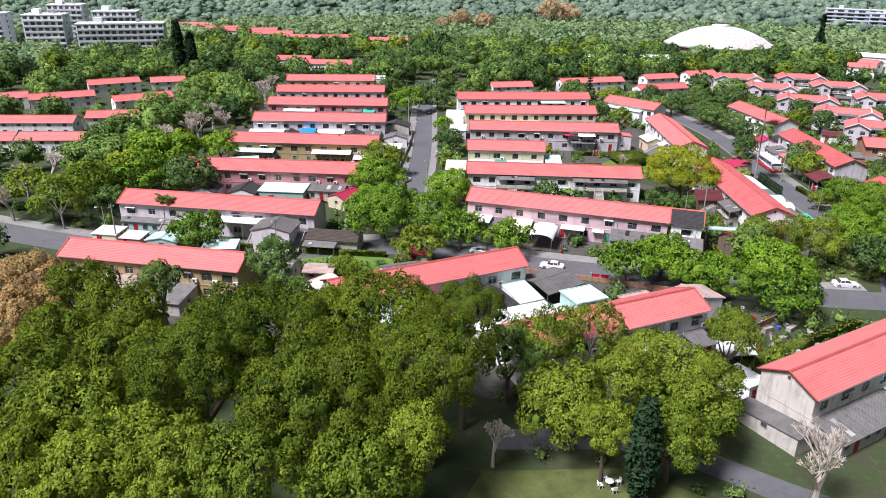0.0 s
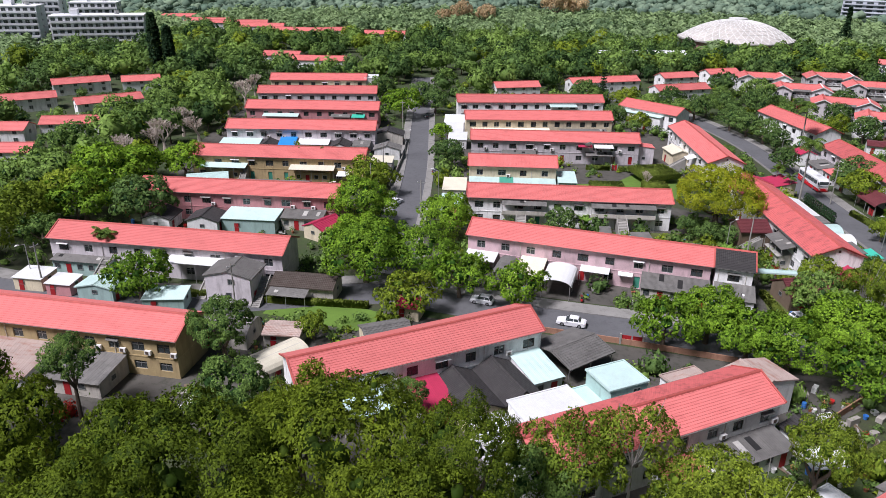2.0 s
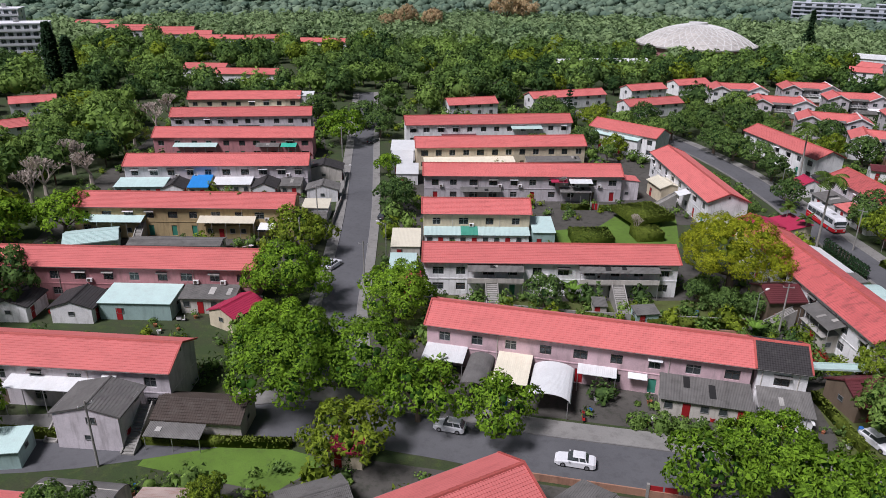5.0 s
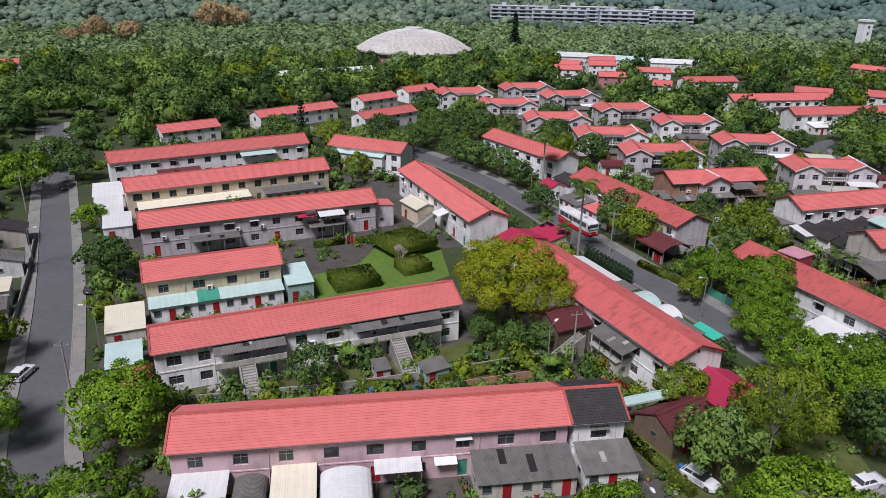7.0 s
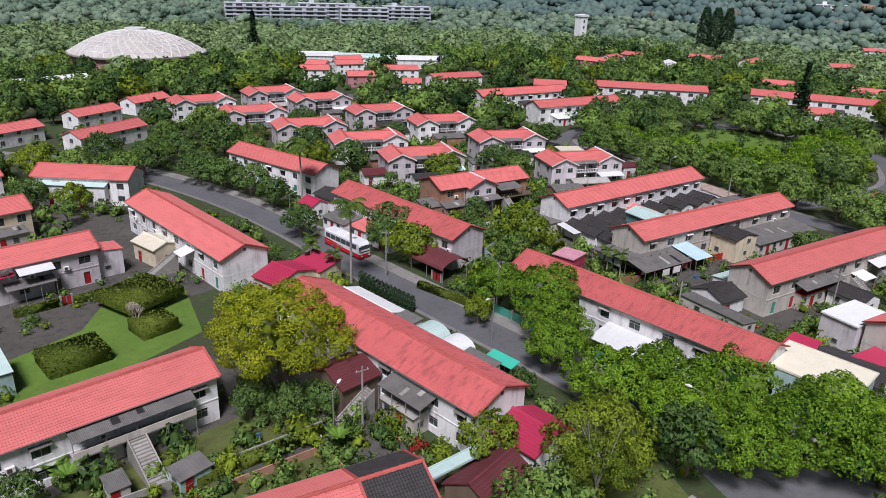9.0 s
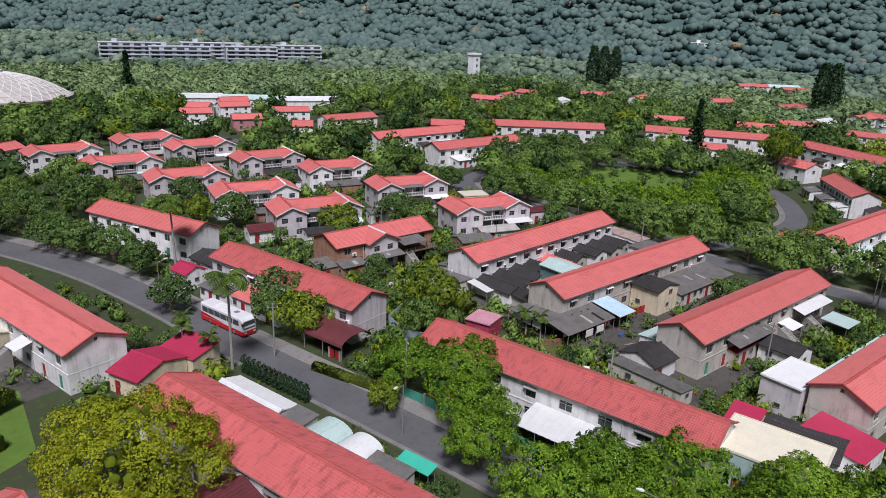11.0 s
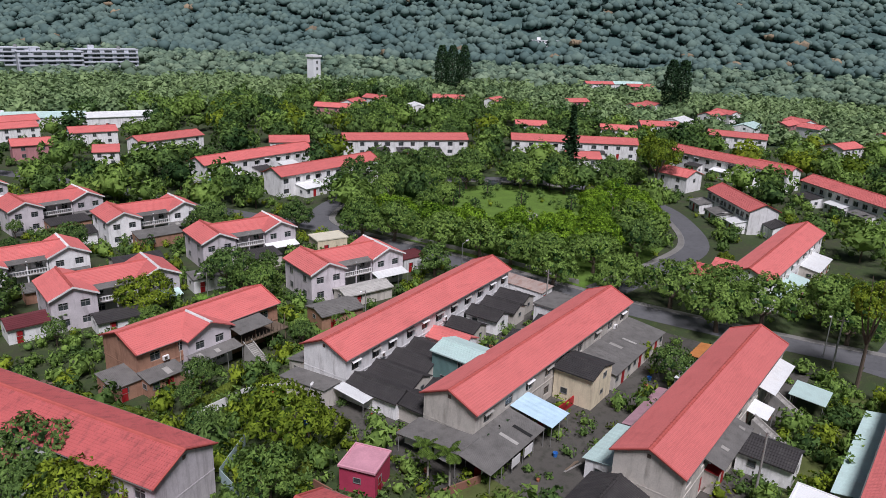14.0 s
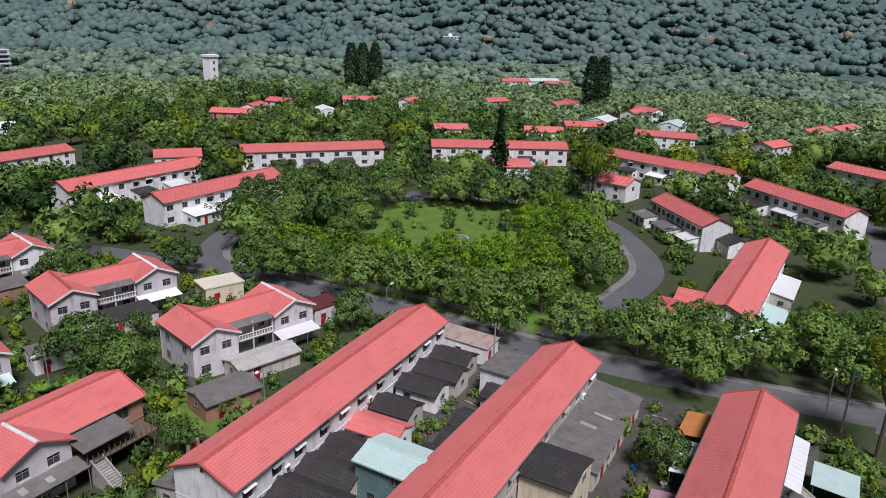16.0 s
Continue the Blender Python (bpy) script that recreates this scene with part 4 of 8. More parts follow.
HR4 = row_house("lilac-grey row house with balconies", -25.6, 213.8, 12.3, 44.5, WALL_LILAC, wins=(10, 9), seed=17)
HR5 = row_house("cream row house with tall dark windows", -33.4, 237.8, 16.5, 43.9, WALL_CREAM, wins=(12, 10), hoods=0, seed=18, tall=0.15, detail=1)
HR6 = row_house("white row house with a long red tile roof", -39.7, 262.2, 17.9, 48.6, WALL_WHITE, wins=(12, 10), seed=19, detail=1)
HR7 = row_house("white row house with long balcony", 0.4, 261.2, -32.6, 21.1, WALL_WHITE, wins=(6, 5), seed=20, detail=1)
HANG1 = row_house("weathered white row house with mildewed roof beside the street", 25.4, 166.9, -76, 38.7, WALL_WHITE, roof=ROOF_WORN, wins=(9, 9), seed=21, width=9.2)
HANG2 = row_house("white row house with red roof along the street", 12.8, 220, -77, 37.9, WALL_WHITE, wins=(8, 8), seed=22, width=9.0)
HS2 = row_house("lilac-white row house behind a parked coach", 50.7, 210.7, -76.5, 35.4, WALL_LILAC, roof=ROOF_WORN, wins=(8, 8), seed=23, width=8.8)
HS3 = row_house("white row house half hidden by street trees", 41.7, 255.7, -67.6, 30.6, WALL_WHITE, wins=(7, 7), seed=24, detail=1)
HLONG = row_house("long white row house with mildewed red roof", 61.8, 159.9, -77, 41, WALL_WHITE, roof=ROOF_WORN, wins=(8, 8), seed=25)
HRA = row_house("grey-white row house with dark tiled annexes", 103, 203.8, 4.7, 45, WALL_WHITE, wins=(11, 8), hoods=0.8, seed=26)
HRB = row_house("grey cement row house with a grey sheet porch", 103.8, 182, 1.5, 45, WALL_GREY, wins=(9, 9), seed=27)
HRC = row_house("grey cement row house with white awnings", 106.4, 158.9, 0.5, 41.5, WALL_GREY, wins=(9, 8), seed=28)
HRE = row_house("grey cement row house beside a white flat-roofed annex", 107, 136.3, 0, 41, WALL_GREY, wins=(9, 8), seed=29)
HRD = row_house("red-roofed row house beyond the park road", 174, 167.8, -0.5, 43, WALL_WHITE, wins=(9, 8), seed=30)
HM = [row_house("white row house with red tile roof beyond the park", x, y, r, n, WALL_WHITE, wins=(10, 8), seed=31 + i, detail=1, group="houses round the park")
      for i, (x, y, r, n) in enumerate(((217, 307, -38.4, 45.7), (157.5, 316.5, -0.1, 41), (162.5, 290.6, -1.2, 37.7), (262.5, 263, -54, 47), (270, 207, -107, 45), (213.5, 187, -137, 24), (246, 166, -129, 34)))]
for i, (x, y, r, n) in enumerate(((-50, 296.3, 27, 17.6), (-19, 318.4, 31, 29.6), (9.6, 339.6, 33, 16.4), (28, 356, 32, 15.5), (10, 311.4, 32, 22.4), (-204, 219, 44, 22), (-164, 197, 25, 17), (-181, 183, 18, 24), (-160, 166, 18, 19), (-178, 160, 18, 18), (-175, 226, 50, 21), (-207, 251, 46, 20), (-189, 262, 36, 14), (-224, 210, 42, 20))):
    cottage(x, y, r, n, 8, WALL_WHITE, seed=i, eave=4.2, label="low white terrace with red tile roof among trees")
for i, (x, y, r) in enumerate(((111, 229, -14), (108, 256.5, -14), (102.5, 283, -10), (91.5, 305, -5), (76, 249, -12), (71, 270, -12), (62.5, 292.5, -8), (53, 317, -4), (43, 340, 2), (70, 349, 0), (81, 331, -2))):
    villa(x, y, r, seed=i, detail=2 if i < 8 else 1, wall=WALL_WHITE if i % 3 == 2 else WALL_LILAC)
VBRICK = row_house("brown brick villa with a ruined timber balcony", 76, 224.2, 1, 24, BRICK, width=9.4, wins=(5, 5), hoods=0, seed=40, group="villas", name="villa", eave=5.6, ridge=7.4)
bw = part("wing_wall", wing_wall(7.0, -5.6, -2.0, 5.6, 7.3, 2), WALL_LILAC, row_house.last, at=pose(-1.5, 0, 0))
for x in (-1.6, 1.6):
    for z in (0.9, 3.6):
        window(bw, x, -5.6, -1, z, 1.4, 1.2, 2)
br = part("wing_roof", gable_roof(7.8, 5.6, 7.38, -6.2, 0.0), ROOF, row_house.last, at=pose(-1.5, 0, 0, 0, 0, 90))
ridge_cap(br, -6.2, 0.0, 7.38).data.materials[0] = WHITE_PAINT
for i, (x, y, r, w) in enumerate(((158, 366, 1, 25), (146, 394, -17, 16), (130, 418, -6, 14), (120, 382, -16, 12), (108, 405, -16, 13), (137, 434, -6, 14), (116, 421, -40, 10), (132, 357, -30, 8), (264, 394, -60, 18), (285, 402, 20, 14), (308, 407, -82, 14), (343, 385, -53, 18), (356, 363, 8, 14),
                                      (392, 332, -26, 15), (404, 300, -8, 14), (416, 296, 60, 13), (402, 258, -5, 15), (416, 255, 65, 14), (398, 221, -7, 16), (414, 218, 55, 14), (400, 176, -18, 22), (420, 166, -18, 24), (513, 378, -40, 22), (521, 350, -40, 20), (395, 208, 70, 12))):
    cottage(x, y, r, w, 9, WALL_ROSE if i % 5 == 3 else WALL_WHITE, seed=50 + i, eave=4.8)
for i, (x, y, r, w) in enumerate(((186, 334, -38, 14), (241, 248, -51, 12), (339, 261, -53, 18), (336, 225, -78, 24), (240, 214, -101, 12), (343, 186, -21, 15), (305, 153, -122, 22), (274, 194, -110, 13), (292, 300, -50, 14), (312, 268, -60, 16))):
    cottage(x, y, r, w, 9.5, WALL_WHITE, seed=70 + i, eave=5.0)
for i, (x, y, r, w) in enumerate(((-265, 465, 20, 40), (-209, 438, 10, 30), (-189, 446, 30, 18), (-153, 441, 10, 26), (-325, 489, 20, 24), (-170, 342, 10, 18), (-148, 334, 12, 26), (-290, 470, 15, 30), (-240, 452, 20, 28))):
    cottage(x, y, r, w, 10, WALL_WHITE, seed=80 + i, eave=4)

# ---- annexes, canopies and sheds, house by house ----
WORLD = Matrix()
# pink row
lean_to(HP, -20.4, -14.8, -1, 3.4, 3.1, 2.6, WHITE_SHEET, label="white sheet canopy over a pink house's yard")
annex(HP, -12.6, -8.3, 7.2, 3.4, 2.4, GREY_SHEET, WALL_PINK, 90, "barrel", "dark arched carport roof on posts", "carport", 0.9, True)
lean_to(HP, -10.6, -6.1, -1, 6.2, 3.2, 2.5, CREAM_SHEET, label="cream sheet canopy before a pink house")
annex(HP, -3.2, -8.6, 7.4, 5.2, 2.5, WHITE_SHEET, WALL_PINK, 90, "barrel", "white arched carport with patterned roof", "carport", 1.0, True)
lean_to(HP, -0.3, 4.6, -1, 2.0, 3.0, 2.7, WHITE_SHEET)
lean_to(HP, 6.0, 8.4, -1, 1.0, 2.7, 2.4, WHITE_SHEET, posts=False, label="small white awning over a ground floor window")
lean_to(HP, 9.8, 20.6, -1, 4.6, 3.3, 2.4, GREY_SHEET, WALL_GREY, label="corrugated dark lean-to along a pink house")
lean_to(HPB, -2.8, 3.4, -1, 4.4, 3.3, 2.4, GREY_SHEET, WALL_WHITE, label="corrugated dark lean-to before a white end house")
for x, n in ((-15, 6), (4, 8)):
    lean_to(HP, x, x + n, 1, 2.2, 3.0, 2.6, WHITE_SHEET, WALL_WHITE)
# row behind it, with outside stairs
stairs(HR2, -9.6, -1, 6.4, 2.9, 1.7, out=0.9)
stairs(HR2, 10.6, -1, 6.4, 2.9, 1.7, out=0.9)
for x0, x1 in ((-13.5, -4.5), (4.4, 17.2)):
    deck = thing("balcony", "grey concrete balcony with rusty rail and cluttered laundry", "balcony", HR2 @ pose((x0 + x1) / 2, -4.5, 0), "balconies")
    w = (x1 - x0) / 2
    part("slab", Geo().box(-w, w, -0.75, 0.72, 2.72, 2.9), CONCRETE, deck)
    part("parapet", Geo().box(-w, w, -0.8, -0.7, 2.9, 3.7), WALL_GREY, deck)
    for i in range(5):
        part("post", Geo().tube((-w + 0.1 + i * (2 * w - 0.2) / 4, -0.7, 0), (-w + 0.1 + i * (2 * w - 0.2) / 4, -0.7, 5.1), 0.05), FRAME, deck)
    lean_to(HR2, x0, x1, -1, 1.9, 5.6, 5.0, GREY_SHEET, label="worn grey sheet awning over a balcony", posts=False)
annex(HR2, 13.2, -12.4, 3.8, 2.6, 2.0, GREY_SHEET, WALL_AQUA, 8, "mono", "small pale shed with grey roof beside a hedge", "shed", 0.4)
annex(HR2, -24.2, 3.0, 4.6, 6.0, 2.6, AQUA_SHEET, WALL_AQUA, 0, "mono", "pale green sheet-roofed lean-to", "shed", 0.5)
annex(HR2, -22.6, -3.6, 3.6, 5.6, 2.4, MAGENTA, WALL_ROSE, 0, "mono", "crimson-roofed shed", "shed", 0.5)
annex(HR2, 6.8, -9.8, 2.2, 2.6, 1.9, GREY_SHEET, WALL_GREY, 0, "mono", "small grey shed beside concrete stairs", "shed", 0.4)
# cream house
lean_to(HR3, -10, 10, -1, 3.0, 3.2, 2.6, AQUA_SHEET, WALL_WHITE, label="long pale green and white canopy room before a cream house")
lean_to(HR3, -3.0, 0.2, -1, 3.05, 3.26, 2.66, GREEN_PAINT, posts=False, label="dark green awning on a cream house")
annex(HR3, -13.2, -8.2, 5.4, 8.0, 2.5, CREAM_SHEET, WALL_GREY, 0, "mono", "white sheet-roofed carport room", "lean_to", 0.5)
annex(HR3, 12.6, -3.2, 4.4, 7.0, 3.2, AQUA_SHEET, WALL_AQUA, 0, "mono", "pale green annex beside a cream house", "annex", 0.7)
# lilac row
for x0, x1 in ((-14, -5), (8, 15)):
    lean_to(HR4, x0, x1, -1, 2.2, 3.3, 2.8, GREY_SHEET, label="grey balcony canopy on a lilac house")
lean_to(HR4, 10, 15, -1, 2.4, 5.4, 4.9, WHITE_SHEET, posts=False, label="white awning over an upper balcony")
lean_to(HR4, 6, 9.6, -1, 1.6, 5.2, 4.9, MAGENTA, posts=False, label="crimson awning over an upper window")
annex(HR4, 23.6, -0.6, 4.4, 5.6, 4.4, ROOF, WALL_LILAC, 90, "mono", "red-roofed side annex", "annex", 0.6)
annex(HR4, -26.0, 11.5, 5.4, 8.0, 2.7, WHITE_SHEET, WALL_WHITE, 0, "mono", "white sheet-roofed yard shelter", "shed", 0.4)
annex(HR4, -27.5, 21.5, 5.6, 11.0, 2.8, WHITE_SHEET, WALL_WHITE, 0, "mono", "long white sheet roof beside the street", "shed", 0.4)
annex(HR4, -27.5, 33.0, 6.6, 9.5, 2.8, WHITE_SHEET, WALL_WHITE, 0, "mono", "long white sheet roof beside the street", "shed", 0.4)
lean_to(HR5, -20, 3, -1, 3.4, 3.3, 2.7, CREAM_SHEET, WALL_WHITE, label="long cream sheet lean-to before a cream row house")
lean_to(HR5, 6, 20, -1, 3.2, 3.2, 2.6, GREY_SHEET, WALL_GREY)
lean_to(HR6, -14, -4, -1, 2.6, 3.0, 2.6, MAROON, WALL_WHITE)
lean_to(HR6, 6, 15, -1, 2.4, 5.2, 4.7, AQUA_SHEET, posts=False)
lean_to(HR7, -9, 6, -1, 2.0, 5.0, 4.6, AQUA_SHEET, WALL_WHITE, label="white balcony room with pale green roof")
annex(HR7, -11.0, -2.5, 5.0, 5.0, 3.6, WHITE_SHEET, WALL_WHITE, 0, "flat", "white flat-roofed annex", "annex")
# western block
annex(HL2, -4.6, -8.4, 6.0, 6.6, 2.6, BLACK_TILE, WALL_WHITE, 90, "gable", "black-tiled white annex", "annex", 1.1)
annex(HL2, 4.2, -6.9, 11.0, 6.2, 2.8, AQUA_SHEET, WALL_AQUA, 0, "mono", "pale green sheet-roofed annex with red door", "annex", 0.35)
lean_to(HL2, 10, 18.6, -1, 4.0, 3.2, 2.6, GREY_SHEET, WALL_GREY)
annex(HL2, 19.4, -9.4, 6.6, 5.4, 2.5, MAGENTA, WALL_CREAM, 60, "gable", "small cream hut with crimson gabled roof", "hut", 1.1)
annex(HL2, -14, -8.4, 6.0, 6.0, 2.6, BLACK_TILE, WALL_WHITE, 90, "gable", "black-tiled white annex", "annex", 1.1)
for x0, x1, m in ((-18.5, -7.2, AQUA_SHEET), (3.2, 14.0, CREAM_SHEET)):
    lean_to(HL3, x0, x1, -1, 2.4, 4.2, 3.6, m, label="long pale sheet canopy on an ochre row house")
    lean_to(HL3, x0 + 1, x1 - 1, -1, 1.5, 2.8, 2.6, WALL_YELLOW, WALL_YELLOW, label="ochre balcony front under a canopy")
annex(HL3, -15.0, -9.8, 9.4, 7.0, 2.4, AQUA_SHEET, WALL_AQUA, 20, "gable", "pale green metal shed", "shed", 0.8)
annex(HL3, 1.0, -11.2, 17.0, 4.0, 2.0, GREY_SHEET, WALL_GREY, 0, "gable", "long low grey shed", "shed", 0.5)
annex(HL3, 23.6, 8.0, 5.6, 5.0, 2.6, CREAM_SHEET, WALL_WHITE, 0, "mono", "cream sheet-roofed hut beside the street", "shed", 0.4)
annex(HL3, 24.0, 1.6, 5.6, 4.6, 2.5, GREY_SHEET, WALL_GREY, 0, "gable", "grey sheet-roofed hut beside the street", "shed", 0.8)
stairs(HL3, -8.0, -1, 4.6, 2.9, 1.2)
lean_to(HL3, 14.6, 17.6, -1, 2.6, 2.9, 2.4, WHITE_SHEET)
lean_to(HL4, -21.5, -10.5, -1, 5.2, 3.2, 2.6, AQUA_SHEET, WALL_AQUA)
annex(HL4, -8.4, -7.0, 6.2, 4.8, 2.5, BLACK_TILE, WALL_WHITE, 90, "gable", "black-tiled white annex", "annex", 1.1)
lean_to(HL4, -5.4, -0.8, -1, 6.0, 3.7, 2.6, BLUE_TARP, WALL_CREAM, label="lean-to covered with a bright blue tarpaulin")
lean_to(HL4, -0.4, 8.2, -1, 4.4, 3.2, 2.7, WHITE_SHEET, WALL_GREY)
annex(HL4, 11.4, -7.2, 6.6, 5.4, 2.6, BLACK_TILE, WALL_WHITE, 90, "gable", "black-tiled white annex", "annex", 1.2)
lean_to(HL4, 14.6, 19.4, -1, 5.4, 3.0, 2.6, GREY_SHEET, WALL_GREY)
annex(HL4, 23.4, 5.4, 6.0, 9.0, 2.9, BLACK_TILE, WALL_GREY, 90, "gable", "black-tiled house annex beside the street", "annex", 1.4)
annex(HL4, 24.4, -10.0, 5.0, 7.2, 2.8, GREY_SHEET, WALL_WHITE, 90, "gable", "grey-roofed white hut beside the street", "hut", 1.1)
lean_to(HL5, -15, -4, -1, 2.4, 4.4, 3.9, AQUA_SHEET)
lean_to(HL5, 6, 12, -1, 2.4, 4.4, 3.9, GREY_SHEET)
lean_to(HL5, 12.4, 16.4, -1, 2.4, 4.4, 3.9, GREEN_TARP)
for x in (-12, -1, 9):
    lean_to(HL6, x, x + 6, -1, 4.0, 3.1, 2.6, random.Random(x).choice((BLACK_TILE, GREY_SHEET, WHITE_SHEET)), WALL_WHITE)
lean_to(HL7, 2, 13, -1, 2.6, 3.2, 2.8, WHITE_SHEET)
annex(HL7, 19.6, 1.0, 5.0, 8.0, 6.4, WHITE_SHEET, WALL_WHITE, 0, "flat", "white flat-roofed end annex", "annex")
# raised row by the corner
lean_to(HLF, 1.4, 11.8, -1, 2.4, 4.4, 4.0, WHITE_SHEET, label="white awning over raised entrances")
annex(HLF, 14.6, -8.0, 6.2, 8.0, 4.7, GREY_SHEET, WALL_LILAC, 90, "gable", "two-storey grey annex with a sheet roof", "annex", 1.0)
stairs(HLF, 19.0, -1, 5.6, 2.9, 1.2, out=2.2, label="teal-railed outside stairs")
stairs(HLF, 9.4, -1, 5.6, 2.9, 1.2, out=1.0)
stairs(HLF, -10.0, -1, 5.6, 2.9, 1.2, out=1.0)
annex(HLF, 25.6, -5.4, 10.6, 5.4, 2.5, BROWN_TILE, WALL_GREY, 0, "gable", "ruinous dark-tiled shed", "shed", 1.1)
lean_to(HLF, 20.5, 27, -1, 2.2, 2.3, 1.9, GREY_SHEET, off=4.6, label="collapsing grey sheet canopy")
annex(HLF, -19.5, -10.4, 5.4, 4.4, 2.2, WHITE_SHEET, WALL_CREAM, 0, "mono", "white-roofed hut", "hut", 0.3)
annex(HLF, -13.6, -11.4, 4.6, 3.8, 2.0, WHITE_SHEET, WALL_ROSE, 0, "mono", "white-roofed hut", "hut", 0.3)
annex(HLF, -6.6, -11.8, 4.4, 6.6, 2.3, AQUA_SHEET, WALL_AQUA, 90, "gable", "pale blue-green metal shed", "shed", 0.7)
annex(HLF, 5.4, -13.4, 6.6, 4.4, 2.2, AQUA_SHEET, WALL_AQUA, 12, "mono", "pale green shed", "shed", 0.3)
lean_to(HLF, -20, -9, -1, 2.2, 3.0, 2.6, GREY_SHEET, WALL_AQUA)
# ochre row
lean_to(HA, -13.4, -1.0, -1, 7.4, 3.4, 2.3, RUSTY, WALL_WHITE, label="rusty corrugated lean-to before an ochre house")
lean_to(HA, 1.0, 9.0, -1, 6.4, 2.9, 2.2, GREY_SHEET, WALL_GREY)
# white corner row
for x in (3.2, 8.8):
    annex(HF1, x, -8.4, 9.0, 5.2, 2.6, BLACK_TILE, WALL_CREAM, 90, "gable", "cream annex with black tiled gable roof", "annex", 1.3)
lean_to(HF1, 11.6, 16.2, -1, 6.6, 3.3, 2.6, AQUA_SHEET, WALL_WHITE, label="pale green sheet lean-to")
annex(HF1, 21.0, -4.8, 8.4, 7.8, 2.7, GREY_SHEET, WALL_GREY, 10, "gable", "grey sheet roof over an open yard", "yard_roof", 0.9, True)
annex(HF1, 16.6, -16.2, 7.0, 5.2, 3.0, AQUA_SHEET, WALL_AQUA, 0, "flat", "flat pale green roofed annex", "annex")
annex(HF2, 2.3, 8.6, 5.6, 5.0, 5.2, AQUA_SHEET, WALL_AQUA, 0, "flat", "pale green two-storey box annex with white roof", "annex")
annex(HF2, -8.3, 6.9, 8.0, 5.2, 4.9, WHITE_SHEET, WALL_WHITE, 0, "flat", "white two-storey box annex with flat roof", "annex")
annex(HF2, -14.6, 7.4, 4.4, 6.0, 2.9, WHITE_SHEET, WALL_WHITE, 0, "flat", "white low annex with flat roof", "annex")
annex(HF2, 11.2, 6.0, 5.4, 4.0, 4.0, RUSTY, WALL_WHITE, 0, "flat", "annex with rust-stained flat roof", "annex")
annex(HF2, 18.6, 2.6, 5.4, 8.4, 4.8, RUSTY, WALL_WHITE, 90, "gable", "end annex with rust-stained roof", "annex", 0.8)
lean_to(HF2, 4.0, 15.0, -1, 3.8, 3.0, 2.3, GREY_SHEET, WALL_WHITE)
annex(HF2, 18.8, -5.6, 4.2, 4.6, 2.3, BLACK_TILE, WALL_WHITE, 90, "gable", "small white shed with dark roof", "shed", 0.7)
lean_to(HF2, -2.0, 3.2, -1, 3.0, 2.9, 2.4, ROOF, WALL_WHITE)
annex(HF1, -16.0, 9.8, 7.4, 5.0, 1.9, CREAM_SHEET, WALL_GREY, 20, "barrel", "cream arched shelter", "shelter", 1.5)
annex(HF1, -13.4, 17.0, 5.6, 4.0, 2.2, RUSTY, WALL_GREY, -30, "gable", "shed with rusty striped roof", "shed", 0.5)
annex(HF1, -20.8, 21.3, 8.6, 5.6, 1.9, GREY_SHEET, WALL_GREY, -35, "barrel", "grey arched shelter", "shelter", 1.5)
annex(HF1, -0.5, 10.2, 7.0, 4.8, 2.6, GREY_SHEET, WALL_CREAM, -5, "gable", "cream hut with grey sheet roof", "hut", 0.8)
annex(HF1, 6.0, 17.0, 4.0, 3.6, 2.4, MAGENTA, WALL_CREAM, -40, "gable", "small hut with red roof beside the road", "hut", 0.8)
lean_to(HF1, -3.6, 1.2, -1, 6.4, 3.2, 2.5, MAGENTA, WALL_WHITE, label="crimson sheet lean-to")
lean_to(HF1, -12.4, -6.0, -1, 4.2, 3.1, 2.6, AQUA_SHEET, WALL_GREY)
# stained house by the garden lane
lean_to(HF3, -16.8, -3, -1, 4.6, 2.9, 2.1, GREY_SHEET, WALL_GREY)
lean_to(HF3, -2, 9, -1, 4.6, 2.9, 2.2, AQUA_SHEET, WALL_GREY)
annex(HF3, -19.2, -0.6, 3.4, 9.4, 1.8, GREY_SHEET, WALL_GREY, 180, "mono", "sagging grey lean-to at a gable end", "lean_to", 0.7)
annex(HF3, -15.0, 7.2, 3.6, 4.8, 2.4, WHITE_SHEET, WALL_WHITE, 0, "flat", "white flat-roofed shed", "shed")
lean_to(HF3, -9, 4, 1, 3.4, 2.8, 2.2, GREY_SHEET, WALL_GREY)
# weathered house on the street
annex(HANG1, -14.4, 8.2, 11.6, 5.4, 2.6, WHITE_SHEET, WALL_WHITE, 0, "gable", "white sheet-roofed workshop beside the street", "workshop", 0.7)
annex(HANG1, -6.6, 7.8, 3.8, 5.6, 2.5, GREY_SHEET, WALL_GREY, 0, "mono", "grey sheet-roofed lean-to", "shed", 0.5)
annex(HANG1, -1.8, 8.2, 5.2, 5.0, 2.3, AQUA_SHEET, WALL_AQUA, 90, "barrel", "pale green arched roof", "shelter", 1.3)
annex(HANG1, 3.0, 8.2, 5.4, 4.6, 2.2, WHITE_SHEET, WALL_WHITE, 90, "barrel", "white arched roof with rust streaks", "shelter", 1.3)
annex(HANG1, 8.2, 7.4, 5.6, 4.6, 2.5, GREY_SHEET, WALL_GREY, 0, "mono", "grey corrugated roof beside the street", "shed", 0.6)
annex(HANG1, 9.6, 11.4, 4.6, 1.8, 2.2, GREEN_TARP, WALL_GREY, 0, "mono", "green tarpaulin stretched over a stall", "stall", 0.4, True)
annex(HANG1, 0.4, -7.4, 6.0, 6.6, 4.0, MAROON, WOOD, 90, "gable", "ruinous timber annex with maroon roof", "annex", 1.3)
